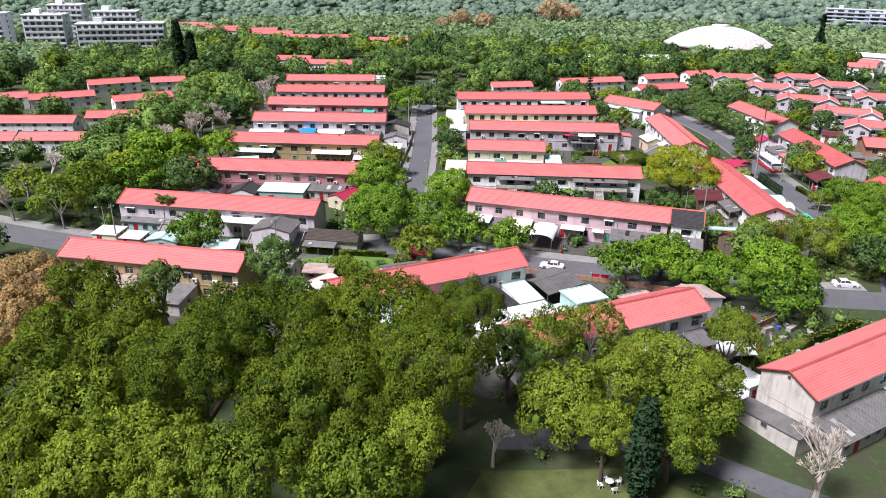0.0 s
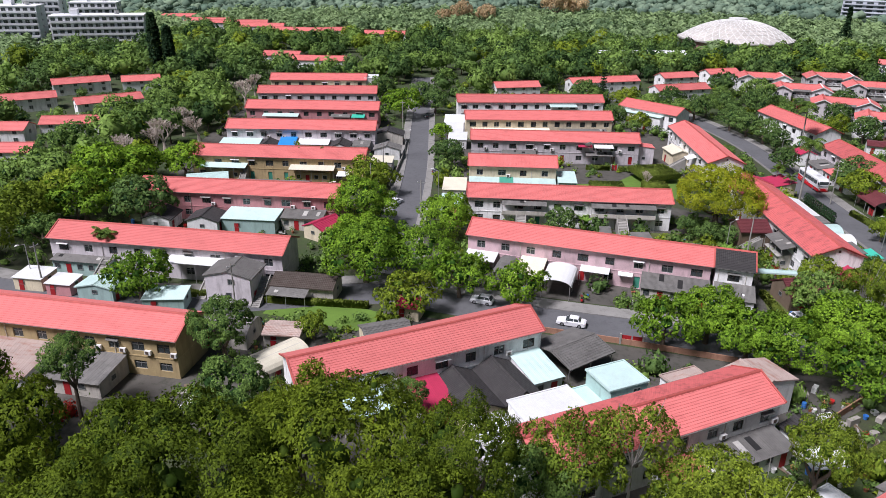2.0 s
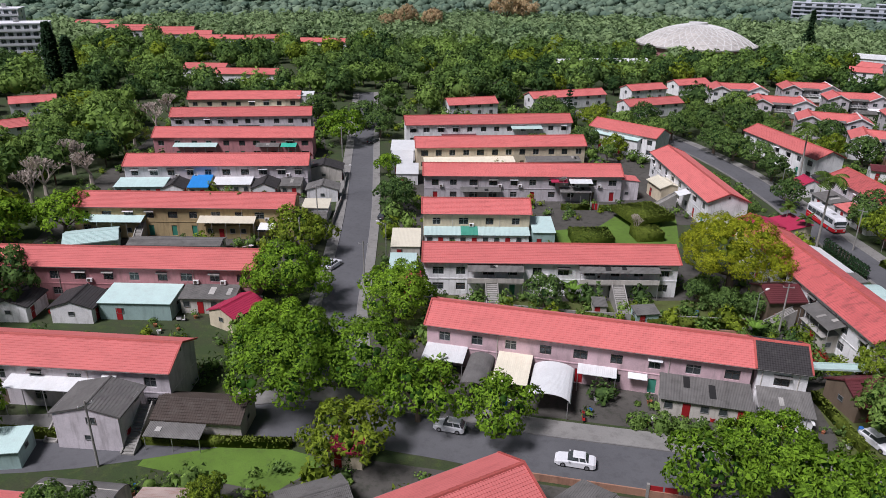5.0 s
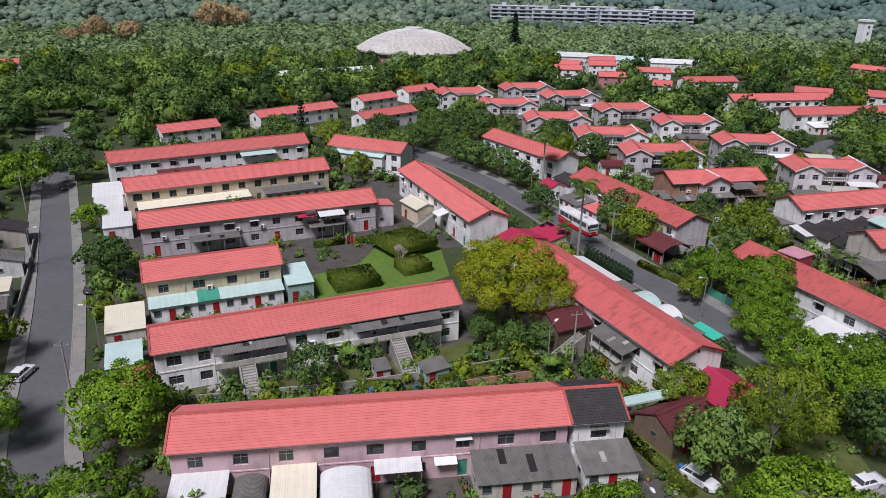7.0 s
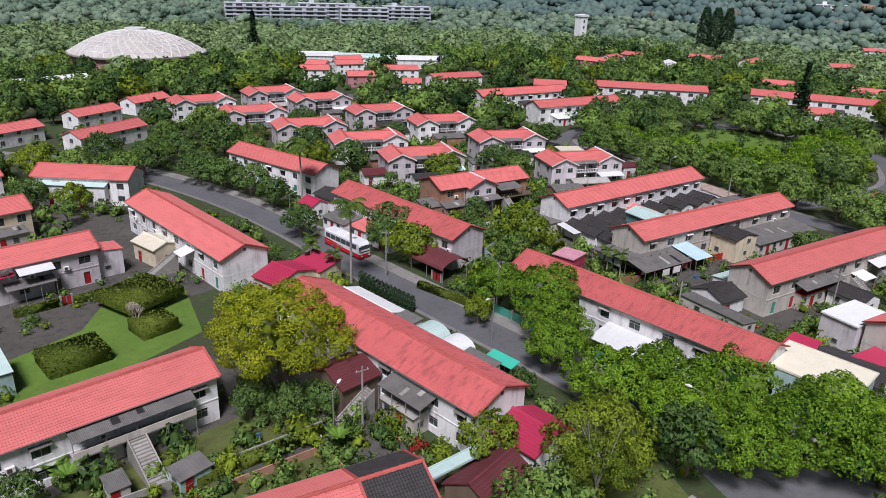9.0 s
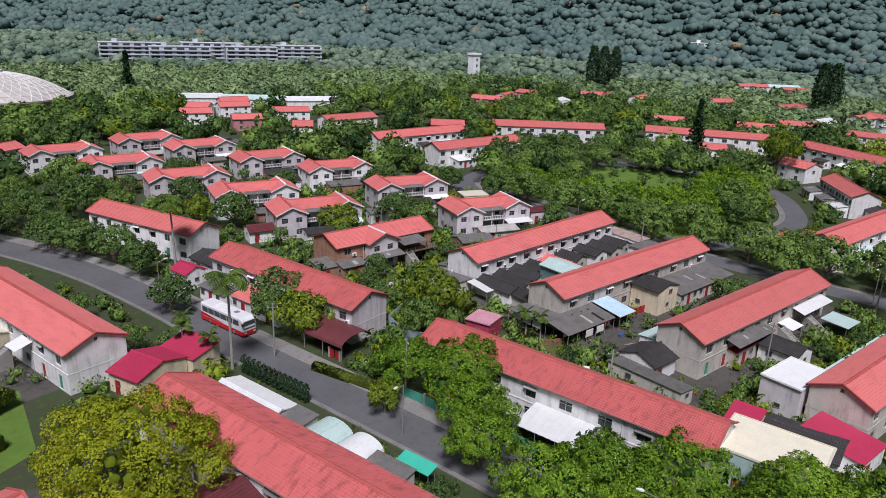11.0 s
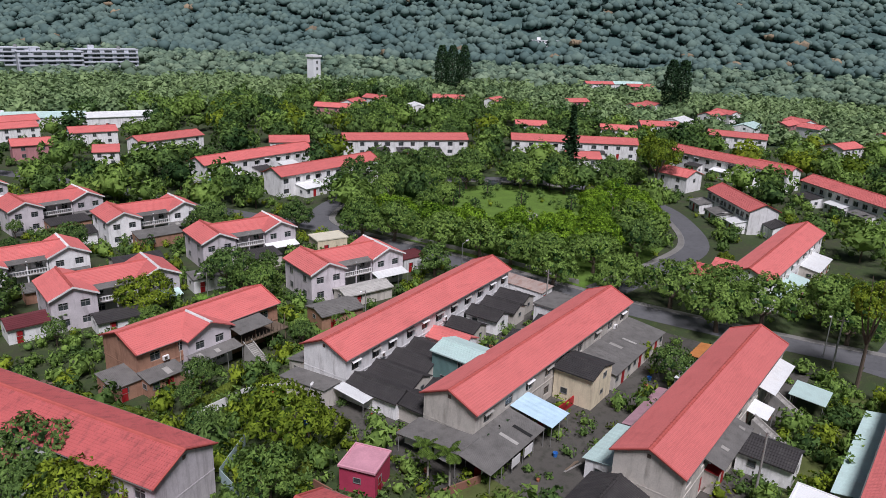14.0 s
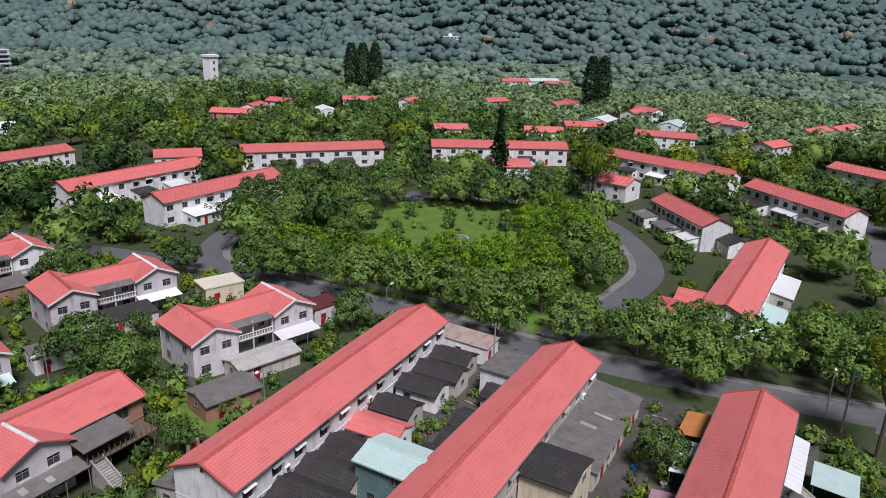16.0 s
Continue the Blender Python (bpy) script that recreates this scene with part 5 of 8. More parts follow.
lean_to(HANG1, 5.6, 13.0, -1, 2.6, 5.0, 4.3, GREY_SHEET, label="worn grey sheet awning over a broken balcony", width=9.2)
lean_to(HANG1, 6.0, 12.0, -1, 2.6, 3.0, 2.6, CONCRETE, WALL_GREY, width=9.2, label="crumbling concrete balcony")
stairs(HANG1, 4.2, -1, 5.0, 2.9, 1.2, out=2.4, width=9.2)
annex(HANG1, 22.6, 1.6, 6.4, 7.4, 3.0, MAGENTA, WALL_WHITE, 0, "gable", "white hut with crimson gabled roof", "hut", 1.4)
annex(HANG1, 24.4, -7.6, 7.6, 6.4, 2.5, MAROON, WOOD, 96, "gable", "weathered timber hut with maroon roof", "hut", 1.8)
annex(HANG1, 21.0, -10.0, 1.4, 8.0, 3.6, AQUA_SHEET, WOOD, -6, "flat", "long pale green sheet roof strip", "canopy", open_=True)
# next house along
annex(HANG2, -1.6, -6.2, 7.2, 5.0, 3.4, CREAM_SHEET, WALL_CREAM, 8, "gable", "cream annex with pale gabled roof", "annex", 0.9)
stairs(HANG2, 4.8, -1, 5.0, 2.9, 1.4, out=1.5, width=9)
lean_to(HANG2, 6.0, 9.2, -1, 2.4, 4.6, 3.9, WHITE_SHEET, width=9, posts=False)
lean_to(HANG2, -17, -6, 1, 3.0, 3.2, 2.6, GREY_SHEET, WALL_WHITE, width=9)
annex(HANG2, 23.2, 4.4, 6.0, 8.4, 3.0, MAGENTA, WALL_CREAM, 10, "gable", "cream house annex with crimson sheet roof", "annex", 1.2)
annex(HANG2, 22.6, 11.0, 7.0, 5.4, 2.8, MAGENTA, WALL_CREAM, 10, "mono", "crimson sheet-roofed porch", "porch", 0.8)
# coach street, east side
annex(HS2, 16.6, -6.4, 8.4, 6.4, 2.6, MAROON, WALL_WHITE, 0, "barrel", "maroon arched carport", "carport", 1.3, True)
lean_to(HS2, -15, -7.6, -1, 5.2, 3.2, 2.5, GREY_SHEET, WALL_WHITE)
lean_to(HS2, -7.2, -1.8, -1, 4.4, 3.2, 2.6, ROOF, WALL_WHITE)
lean_to(HS2, -1.4, 4.6, -1, 4.0, 3.0, 2.6, WHITE_SHEET, WALL_WHITE)
annex(HS2, -23.6, 1.4, 9.0, 6.4, 2.7, BLACK_TILE, WALL_WHITE, 0, "gable", "white annex with black roof", "annex", 1.0)
annex(HS2, -21.8, -6.0, 5.0, 4.4, 3.0, MAGENTA, WALL_WHITE, 0, "gable", "white hut with crimson roof", "hut", 1.1)
for x in (-14, -4, 7):
    lean_to(HS2, x, x + 6.5, 1, 3.4, 3.1, 2.6, random.Random(x).choice((GREY_SHEET, WHITE_SHEET)), WALL_GREY)
lean_to(HLONG, -1.6, 6.8, -1, 5.0, 3.3, 2.5, WHITE_SHEET, label="broad white sheet canopy on a row house")
lean_to(HLONG, -16, -8, -1, 3.0, 3.1, 2.6, GREY_SHEET, WALL_WHITE)
lean_to(HLONG, -19, -6, 1, 2.4, 3.0, 2.6, GREY_SHEET, WALL_WHITE)
lean_to(HLONG, 3, 17, 1, 2.6, 3.0, 2.5, GREY_SHEET, WALL_GREY)
annex(HLONG, 24.8, 3.4, 11.0, 8.4, 4.9, CREAM_SHEET, WALL_AQUA, 0, "flat", "pale green two-storey annex with cream flat roof", "annex")
annex(HLONG, 26.5, 11.6, 9.0, 6.6, 2.8, BLACK_TILE, WALL_WHITE, 0, "gable", "low annex with black tiled roof", "annex", 1.0)
annex(HLONG, 19.6, 11.6, 4.0, 5.4, 2.8, MAGENTA, WALL_WHITE, 0, "mono", "crimson sheet-roofed porch", "porch", 0.5)
# eastern rows: back-to-back annexes
for i, (x, d, m, w) in enumerate(((-20.4, 8.6, BLACK_TILE, WALL_WHITE), (-15.8, 8.0, BLACK_TILE, WALL_GREY), (-11.2, 7.0, BLACK_TILE, WALL_GREY), (-6.8, 5.4, BLACK_TILE, WALL_WHITE), (-1.6, 6.8, ROOF, WALL_WHITE), (3.4, 5.6, BLACK_TILE, WALL_GREY), (9.6, 6.2, BLACK_TILE, WALL_WHITE), (14.4, 6.8, BLACK_TILE, WALL_GREY), (19.2, 6.0, BLACK_TILE, WALL_GREY))):
    annex(HRA, x, -3.75 - d / 2, d, 4.3, 2.5, m, w, 90, "gable", "annex with red tile roof between two rows" if m is ROOF else "annex with black tile roof between two rows", "annex", 0.9, group="back annexes")
annex(HRA, 25.4, -5.6, 4.8, 9.5, 2.6, RUSTY, WALL_WHITE, 0, "mono", "rust-stained pale sheet roof at the row's end", "shed", 0.5)
lean_to(HRA, -22, -4, 1, 3.6, 3.0, 2.4, GREY_SHEET, WALL_GREY)
lean_to(HRA, -2.6, 1.4, 1, 3.0, 3.2, 2.6, AQUA_SHEET, WALL_GREY)
lean_to(HRA, -24.6, -22.6, -1, 5, 2.8, 2.2, WHITE_SHEET)
annex(HRA, -24.6, 0.4, 3.4, 8.2, 2.5, GREY_SHEET, WALL_GREY, 180, "mono", "grey sheet-roofed lean-to at a gable end", "lean_to", 0.5)
annex(HRB, -8.8, 7.4, 7.2, 5.6, 5.3, AQUA_SHEET, TEAL, 90, "gable", "green two-storey annex with white ridged roof", "annex", 0.8)
for x, d in ((-19.4, 5.0), (-14.6, 4.4), (-3.2, 4.6), (1.4, 4.0), (5.8, 4.6), (13.6, 4.4)):
    annex(HRB, x, 3.75 + d / 2, d, 4.2, 2.4, BLACK_TILE, WALL_GREY, 90, "gable", "annex with black tile roof between two rows", "annex", 0.8, group="back annexes")
annex(HRB, 18.4, 6.8, 7.0, 6.0, 4.2, GREY_SHEET, WALL_WHITE, 0, "flat", "white block annex with grey flat roof", "annex")
lean_to(HRB, -26.6, -14.6, -1, 5.2, 3.3, 2.4, GREY_SHEET, label="grey sheet porch along a cement house")
annex(HRB, -24.6, -0.2, 4.6, 8.8, 2.4, GREY_SHEET, WALL_WHITE, 180, "mono", "grey sheet porch at a gable end with hung laundry", "porch", 0.8, True)
lean_to(HRB, -14.4, -10.0, -1, 6.0, 3.5, 2.7, mat("pale_blue_sheet", (0.45, 0.62, 0.72), 0.45, stain=0.2, tiles=("X", 0.25, 1.0)), label="pale blue sheet canopy")
annex(HRB, -0.4, -6.8, 6.0, 6.4, 4.6, BLACK_TILE, WALL_CREAM, 90, "gable", "cream two-storey annex with balcony and dark roof", "annex", 0.8)
lean_to(HRB, 3.4, 22.4, -1, 6.4, 3.3, 2.5, GREY_SHEET, WALL_GREY, label="long weathered grey lean-to along a cement house")
lean_to(HRC, 7.4, 18.2, -1, 2.2, 4.6, 4.0, WHITE_SHEET, label="white awning over an upper balcony", posts=False)
lean_to(HRC, -13.6, -2.6, -1, 2.3, 4.6, 4.0, GREY_SHEET, label="grey and white awning over an upper balcony", posts=False)
lean_to(HRC, -13.0, -3.0, -1, 1.6, 2.9, 2.7, RED_PAINT, WALL_GREY, label="red-railed balcony front")
annex(HRC, -3.8, -8.4, 6.4, 5.2, 2.6, BLACK_TILE, WALL_WHITE, 90, "gable", "white shed with black tiled roof", "shed", 1.1)
annex(HRC, 14.6, -9.0, 5.0, 4.6, 2.3, AQUA_SHEET, WALL_WHITE, 0, "mono", "pale green carport roof", "carport", 0.3, True)
lean_to(HRC, 3.0, 6.8, -1, 2.6, 3.0, 2.5, WHITE_SHEET)
stairs(HRC, 1.6, -1, 5.0, 2.9, 1.3, out=1.2, label="red-tiled outside stairs")
stairs(HRC, 10.4, -1, 5.0, 2.9, 1.3, out=1.2, label="red-tiled outside stairs")
lean_to(HRC, -19.4, -10.0, 1, 4.0, 3.0, 2.5, AQUA_SHEET, WALL_WHITE)
lean_to(HRC, -9.8, 2.0, 1, 3.6, 3.0, 2.6, mat("dusty_pink_sheet", (0.40, 0.24, 0.27), 0.6, stain=0.3, tiles=("X", 0.25, 1.0)), WALL_ROSE, label="dusty pink sheet roof over a red-fenced yard")
lean_to(HRC, 6, 13, 1, 3.0, 3.0, 2.6, WHITE_SHEET)
lean_to(HRC, 14, 20, 1, 4.0, 3.1, 2.6, mat("orange_sheet", (0.55, 0.22, 0.07), 0.6, stain=0.3), label="orange sheet canopy")
annex(HRC, -24.2, 2.4, 6.0, 6.4, 2.7, BLACK_TILE, WALL_WHITE, 0, "gable", "white annex with black tiled roof at a gable end", "annex", 1.2)
annex(HRC, -28.6, -1.0, 12.0, 3.6, 2.2, GREY_SHEET, WALL_GREY, 92, "mono", "derelict long shed with broken grey roof", "shed", 0.4)
annex(HRE, -17.0, 7.0, 8.4, 5.4, 5.0, WHITE_SHEET, WALL_LILAC, 0, "flat", "white two-storey annex with flat white roof", "annex")
annex(HRE, -24.2, -2.4, 7.0, 8.0, 2.6, MAGENTA, WALL_WHITE, 0, "mono", "crimson sheet-roofed annex at a gable end", "annex", 0.7)
lean_to(HRE, -8, 14, 1, 3.4, 3.1, 2.5, AQUA_SHEET, WALL_GREY)
lean_to(HRD, -20, -4, -1, 4.0, 3.2, 2.5, AQUA_SHEET, WALL_WHITE)
lean_to(HRD, 2, 14, -1, 4.0, 3.2, 2.5, WHITE_SHEET, WALL_GREY)
annex(HRD, -17, 7.4, 7, 6.5, 3.6, ROOF_WORN, WALL_WHITE, 90, "gable", "white annex with a red roof behind a row house", "annex", 1.4)
annex(HRD, -8, 6.6, 7, 5.5, 2.8, ROOF, WALL_WHITE, 90, "gable", "white annex with a red roof behind a row house", "annex", 1.2)
for k, h in enumerate(HM):
    rr = random.Random(k)
    for x in (-14, -4, 6):
        lean_to(h, x, x + rr.uniform(5, 8), -1, rr.uniform(2.5, 5), 3.2, 2.5, rr.choice((WHITE_SHEET, BLACK_TILE, GREY_SHEET)), WALL_WHITE)
# huts between the villas
annex(WORLD, 70.2, 184.0, 4.4, 4.2, 3.0, mat("pale_pink_sheet", (0.60, 0.30, 0.36), 0.5, stain=0.15, tiles=("X", 0.25, 1)), mat("deep_pink_wall", (0.42, 0.05, 0.10), 0.6), 20, "flat", "deep pink hut with a pale pink roof", "hut")
annex(WORLD, 98.0, 218.0, 8.0, 5.4, 2.5, GREY_SHEET, BRICK, -14, "gable", "brick shed with grey sheet roof beside a villa", "shed", 0.6)
annex(WORLD, 122.5, 246.0, 7.0, 5.0, 3.0, CREAM_SHEET, WALL_CREAM, -20, "flat", "cream flat-roofed hut beside the park road", "hut")
annex(WORLD, 126.0, 226.0, 6.0, 4.4, 2.8, MAROON, WALL_WHITE, -12, "flat", "white hut with maroon roof", "hut")
annex(WORLD, 63.0, 221.0, 5.4, 4.6, 2.3, GREY_SHEET, BRICK, 0, "mono", "brick lean-to with grey roof beside a villa", "lean_to", 0.7)
annex(WORLD, 88.0, 262.0, 9.0, 6.0, 2.6, BLACK_TILE, WALL_GREY, -14, "gable", "dark-roofed annex between villas", "annex", 0.9)
annex(WORLD, 92.0, 245.5, 6.0, 4.0, 2.6, GREY_SHEET, WALL_WHITE, -14, "mono", "white hut between villas", "hut", 0.4)
annex(WORLD, 88.0, 287.0, 8.0, 6.0, 2.6, BLACK_TILE, WALL_WHITE, -10, "gable", "dark-roofed annex between villas", "annex", 0.9)
annex(WORLD, 62.0, 248.0, 6.0, 5.0, 2.6, MAROON, WALL_WHITE, -10, "gable", "maroon-roofed annex beside a villa", "annex", 0.9)
annex(WORLD, 61.0, 129.0, 8.0, 3.0, 2.3, WHITE_SHEET, WALL_GREY, -52, "mono", "white-roofed bus shelter at the corner", "shelter", 0.4, True)
annex(WORLD, 206, 176, 8, 6, 3.0, BLACK_TILE, WALL_WHITE, 40, "gable", "white house with black roof beyond the park road", "house", 1.2)
annex(WORLD, 226, 190, 8, 6, 3.0, BLACK_TILE, WALL_WHITE, 30, "gable", "white house with black roof beyond the park road", "house", 1.2)
# ruined balcony of the brick villa
ruin = thing("timber_balcony", "ruined timber balcony with sagging grey roof", "balcony", VBRICK @ pose(6.6, -6.0, 0))
for x in (-4, -1.5, 1.5, 4):
    part("post", Geo().tube((x, -1.3, 0), (x * 1.01, -1.2, 5.0), 0.07), WOOD, ruin)
part("deck", Geo().box(-4.4, 4.4, -1.6, 1.6, 2.7, 2.85), WOOD, ruin)
part("roof", Geo().prism([(-2.0, 4.7), (1.7, 5.3), (1.7, 5.4), (-2.0, 4.8)], -4.8, 1.2), GREY_SHEET, ruin)
for i in range(14):
    part("baluster", Geo().box(-4.3 + i * 0.65, -4.22 + i * 0.65, -1.58, -1.5, 2.85, 3.7), WOOD, ruin)
stairs(VBRICK, 3.6, -1, 4.6, 2.7, 1.2, out=3.4)
lean_to(VBRICK, -5.4, 2.4, -1, 2.2, 3.3, 2.8, GREY_SHEET, label="sagging grey sheet awning across a villa's front", off=1.4, width=9.4)
lean_to(VBRICK, -12.0, -6.4, -1, 3.0, 2.9, 2.3, GREY_SHEET, BRICK, label="brick lean-to with grey sheet roof on a villa", width=9.4)

# ---- far landmarks ----
dome = thing("domed_hall", "wide pale lattice dome on a low round hall", "hall", spot(46, 480))
R, H0, H1 = 31.5, 5.5, 15.8
part("wall", Geo().stack([(R * 0.97 * math.cos(i * math.tau / 48), R * 0.97 * math.sin(i * math.tau / 48)) for i in range(48)], 0, H0), WALL_ROSE, dome)
skin = Geo()
rings, seg = 9, 40
pt = lambda i, j, k=1.0: (R * k * (1 - i / rings) * math.cos((j + 0.5 * i) * math.tau / seg), R * k * (1 - i / rings) * math.sin((j + 0.5 * i) * math.tau / seg), H0 + (H1 - H0) * (1 - (1 - i / rings) ** 2.1))
for i in range(rings):
    for j in range(seg):
        skin.poly(pt(i, j), pt(i, j + 1), pt(i + 1, j))
        if i < rings - 1:
            skin.poly(pt(i, j + 1), pt(i + 1, j + 1), pt(i + 1, j))
tagged(part("dome", skin, DOME_SKIN, dome), kind="stuff")
lattice = Geo()
for i in range(rings - 1):
    for j in range(seg):
        for a, b in ((pt(i, j), pt(i + 1, j)), (pt(i, j + 1), pt(i + 1, j)), (pt(i, j), pt(i, j + 1))):
            lattice.tube(a, b, 0.16, n=3)
tagged(part("lattice", lattice, WHITE_PAINT, dome), kind="stuff")
part("cap", Geo().stack([(5 * math.cos(i * math.tau / 24), 5 * math.sin(i * math.tau / 24)) for i in range(24)], H1 - 0.5, H1 + 0.8), WHITE_PAINT, dome)
part("eaves_ring", Geo().stack([(R * 1.02 * math.cos(i * math.tau / 48), R * 1.02 * math.sin(i * math.tau / 48)) for i in range(48)], H0 - 0.4, H0 + 0.3), CONCRETE, dome)
reserve(spot(46, 480), R + 2, R + 2)


def apartment(x, y, rz, w, d, floors, wall, label, bays=None, h=3.2):
    at = spot(x, y, rz, rise(x, y))
    reserve(at, w / 2 + 3, d / 2 + 3)
    root = thing("apartment_building", label, "apartment building", at, "apartment blocks")
    part("wall", Geo().box(-w / 2, w / 2, -d / 2, d / 2, -4 if rise(x, y) else 0, floors * h), wall, root)
    part("roof", Geo().box(-w / 2 - 0.3, w / 2 + 0.3, -d / 2 - 0.3, d / 2 + 0.3, floors * h, floors * h + 0.5), wall, root)
    part("stair_tower", Geo().box(-w * 0.3, -w * 0.3 + 4, -2, 3, floors * h + 0.5, floors * h + 3.2), wall, root)
    part("roof_tank", Geo().tube((w * 0.2, 0, floors * h + 0.5), (w * 0.2, 0, floors * h + 2.5), 1.2, n=10), FRAME, root)
    n = bays or max(3, round(w / 3.6))
    for k in range(floors):
        part("balcony", Geo().box(-w / 2 + 0.4, w / 2 - 0.4, -d / 2 - 1.2, -d / 2 - 0.01, k * h + 0.1, k * h + 0.3).box(-w / 2 + 0.4, w / 2 - 0.4, -d / 2 - 1.2, -d / 2 - 1.08, k * h + 0.3, k * h + 1.15), wall, root)
        for i in range(n):
            pane_box(root, -w / 2 + w * (i + 0.5) / n, -d / 2, w / n * 0.62, 1.7, k * h + 1.0)
        for s in (-1, 1):
            pane_box(root, 0, 0, 1.8, 1.5, 0, pose(s * w / 2, 0, k * h + 1.2, 0, 0, 90 * s))


apartment(-287, 362, 30, 46, 12, 5, APART, "white five-storey apartment block with long balconies")
apartment(-338, 362, 25, 22, 14, 6, APART, "white six-storey apartment block")
apartment(-352, 396, 25, 20, 14, 7, APART, "white seven-storey apartment block")
apartment(-318, 398, 25, 26, 12, 6, APART, "white six-storey apartment block behind another")
apartment(-372, 356, 20, 18, 14, 6, APART, "white six-storey apartment block")
for i, (x, y, r, w) in enumerate(((205, 690, -15, 46), (262, 684, -15, 42), (184, 742, -15, 50), (250, 738, -15, 52), (312, 700, -15, 44))):
    apartment(x, y, r, w, 11, 4, APART_GREY, "blue-grey four-storey block at the foot of the hills", round(w / 9))
tower = thing("water_tower", "white tower with a dark cap among trees", "tower", spot(338.6, 491))
part("shaft", Geo().box(-3, 3, -3, 3, 0, 20), APART, tower)
part("cap", Geo().box(-3.6, 3.6, -3.6, 3.6, 20, 21.2), APART, tower)
for z in (8, 12, 16):
    pane_box(tower, 0, -3, 1.4, 1.8, z)
apartment(711, 542, -45, 32, 12, 2, APART, "white two-storey building on the wooded slope")
for i, (x, y, r, w, d) in enumerate(((-8, 400, 20, 50, 6), (150, 440, -30, 30, 12), (173, 425, -20, 26, 10), (128, 455, -20, 24, 12), (530, 372, -40, 40, 12), (300, 372, 50, 14, 9), (366, 262, 0, 16, 10), (376, 232, 0, 16, 10))):
    annex(WORLD, x, y, w, d, 4.5, (WHITE_SHEET, AQUA_SHEET, WHITE_SHEET)[i % 3], WALL_WHITE, r, "gable", "long pale-roofed hall among trees", "hall", 1.5)

# ---- plants ----
def ico(sub):
    bm = bmesh.new()
    bmesh.ops.create_icosphere(bm, subdivisions=sub, radius=1)
    v = np.array([tuple(p.co) for p in bm.verts])
    f = np.array([[q.index for q in k.verts] for k in bm.faces])
    bm.free()
    return v, f


ICO1 = ico(1)


def cards(rng, pts, nor, size, tilt=0.6, slim=0.55, soft=0.7):
    """Leaf sprays: a pointed leaf shape at each point, roughly facing outwards, shaded mostly as part of its clump."""
    n = len(pts)
    d = nor + tilt * rng.normal(size=(n, 3))
    d /= np.linalg.norm(d, axis=1)[:, None] + 1e-9
    d *= np.where((d * nor).sum(1) < 0, -1, 1)[:, None]
    a = np.cross(d, rng.normal(size=(n, 3)))
    a /= np.linalg.norm(a, axis=1)[:, None] + 1e-9
    b = np.cross(d, a)
    s = size * rng.uniform(0.6, 1.35, (n, 1))
    v = np.stack([pts + a * s - d * s * 0.2, pts - a * s * 0.7 + b * s * slim, pts - a * s * 0.7 - b * s * slim], 1).reshape(-1, 3)
    f = np.arange(3 * n).reshape(-1, 3)
    m = nor * soft + d * (1 - soft)
    m /= np.linalg.norm(m, axis=1)[:, None] + 1e-9
    return v, f, np.repeat(m, 3, 0)


def join(name, blocks, material):
    """One mesh out of blocks of corners, faces and, for leaves, shading directions."""
    vs, fs, ns, tones, k = [], [], [], [], 0
    for q in blocks:
        v, f = q[0], q[1]
        vs.append(v)
        fs.append(f + k)
        if len(q) > 2:
            ns.append(q[2])
        else:
            m = v - v.mean(0)
            ns.append(m / (np.linalg.norm(m, axis=1)[:, None] + 1e-9))
        tones.append(np.full(len(v), q[3] if len(q) > 3 else 0.0))
        k += len(v)
    me = bpy.data.meshes.new(name)
    me.from_pydata(np.concatenate(vs).tolist(), [], np.concatenate(fs).tolist())
    me.materials.append(material)
    me.polygons.foreach_set("use_smooth", [True] * len(me.polygons))
    me.attributes.new("tone", "FLOAT", "POINT").data.foreach_set("value", np.concatenate(tones).astype(np.float32))
    me.update()
    me.normals_split_custom_set_from_vertices(np.concatenate(ns).tolist())
    return me


def far_tree(seed, lobes, leaves, size):
    """A small crown of unit radius, its base at z 0: leafy lobes set round a heart."""
    rng = np.random.default_rng(seed)
    i = np.arange(lobes)
    u = np.clip((i + 0.5) / lobes * 1.25 - 0.25, -0.2, 1) + rng.uniform(-0.08, 0.08, lobes)
    a = i * 2.4 + rng.uniform(-0.4, 0.4, lobes)
    r = np.sqrt(np.clip(1 - np.clip(u, 0, 1) ** 2, 0, 1)) * rng.uniform(0.5, 0.78, lobes)
    c = np.stack([r * np.cos(a), r * np.sin(a), 0.45 + 0.62 * u * rng.uniform(0.8, 1.12, lobes)], 1)
    rad = rng.uniform(0.26, 0.46, lobes) * (12 / lobes) ** 0.3
    mid = np.array((0, 0, 0.35))
    q = ICO1[0] * rng.uniform(0.56, 0.74, (12, 1)) * (1, 1, 0.75) + (0, 0, 0.5)
    blocks = [(q, ICO1[1], ICO1[0])]
    k = np.repeat(i, leaves)
    out = c[k] - mid
    out /= np.linalg.norm(out, axis=1)[:, None]
    d = rng.normal(size=(len(k), 3)) + out * 0.9
    d /= np.linalg.norm(d, axis=1)[:, None]
    p = c[k] + d * (rad[k] * rng.uniform(0.72, 1.08, len(k)))[:, None]
    blocks.append(cards(rng, p, d * 0.75 + out * 0.35 + (0, 0, 0.12), size, 0.55, 0.6, 0.75))
    v = np.concatenate([b[0] for b in blocks])
    f = np.concatenate([blocks[0][1], blocks[1][1] + len(q)])
    return v, f, np.concatenate([b[2] for b in blocks])


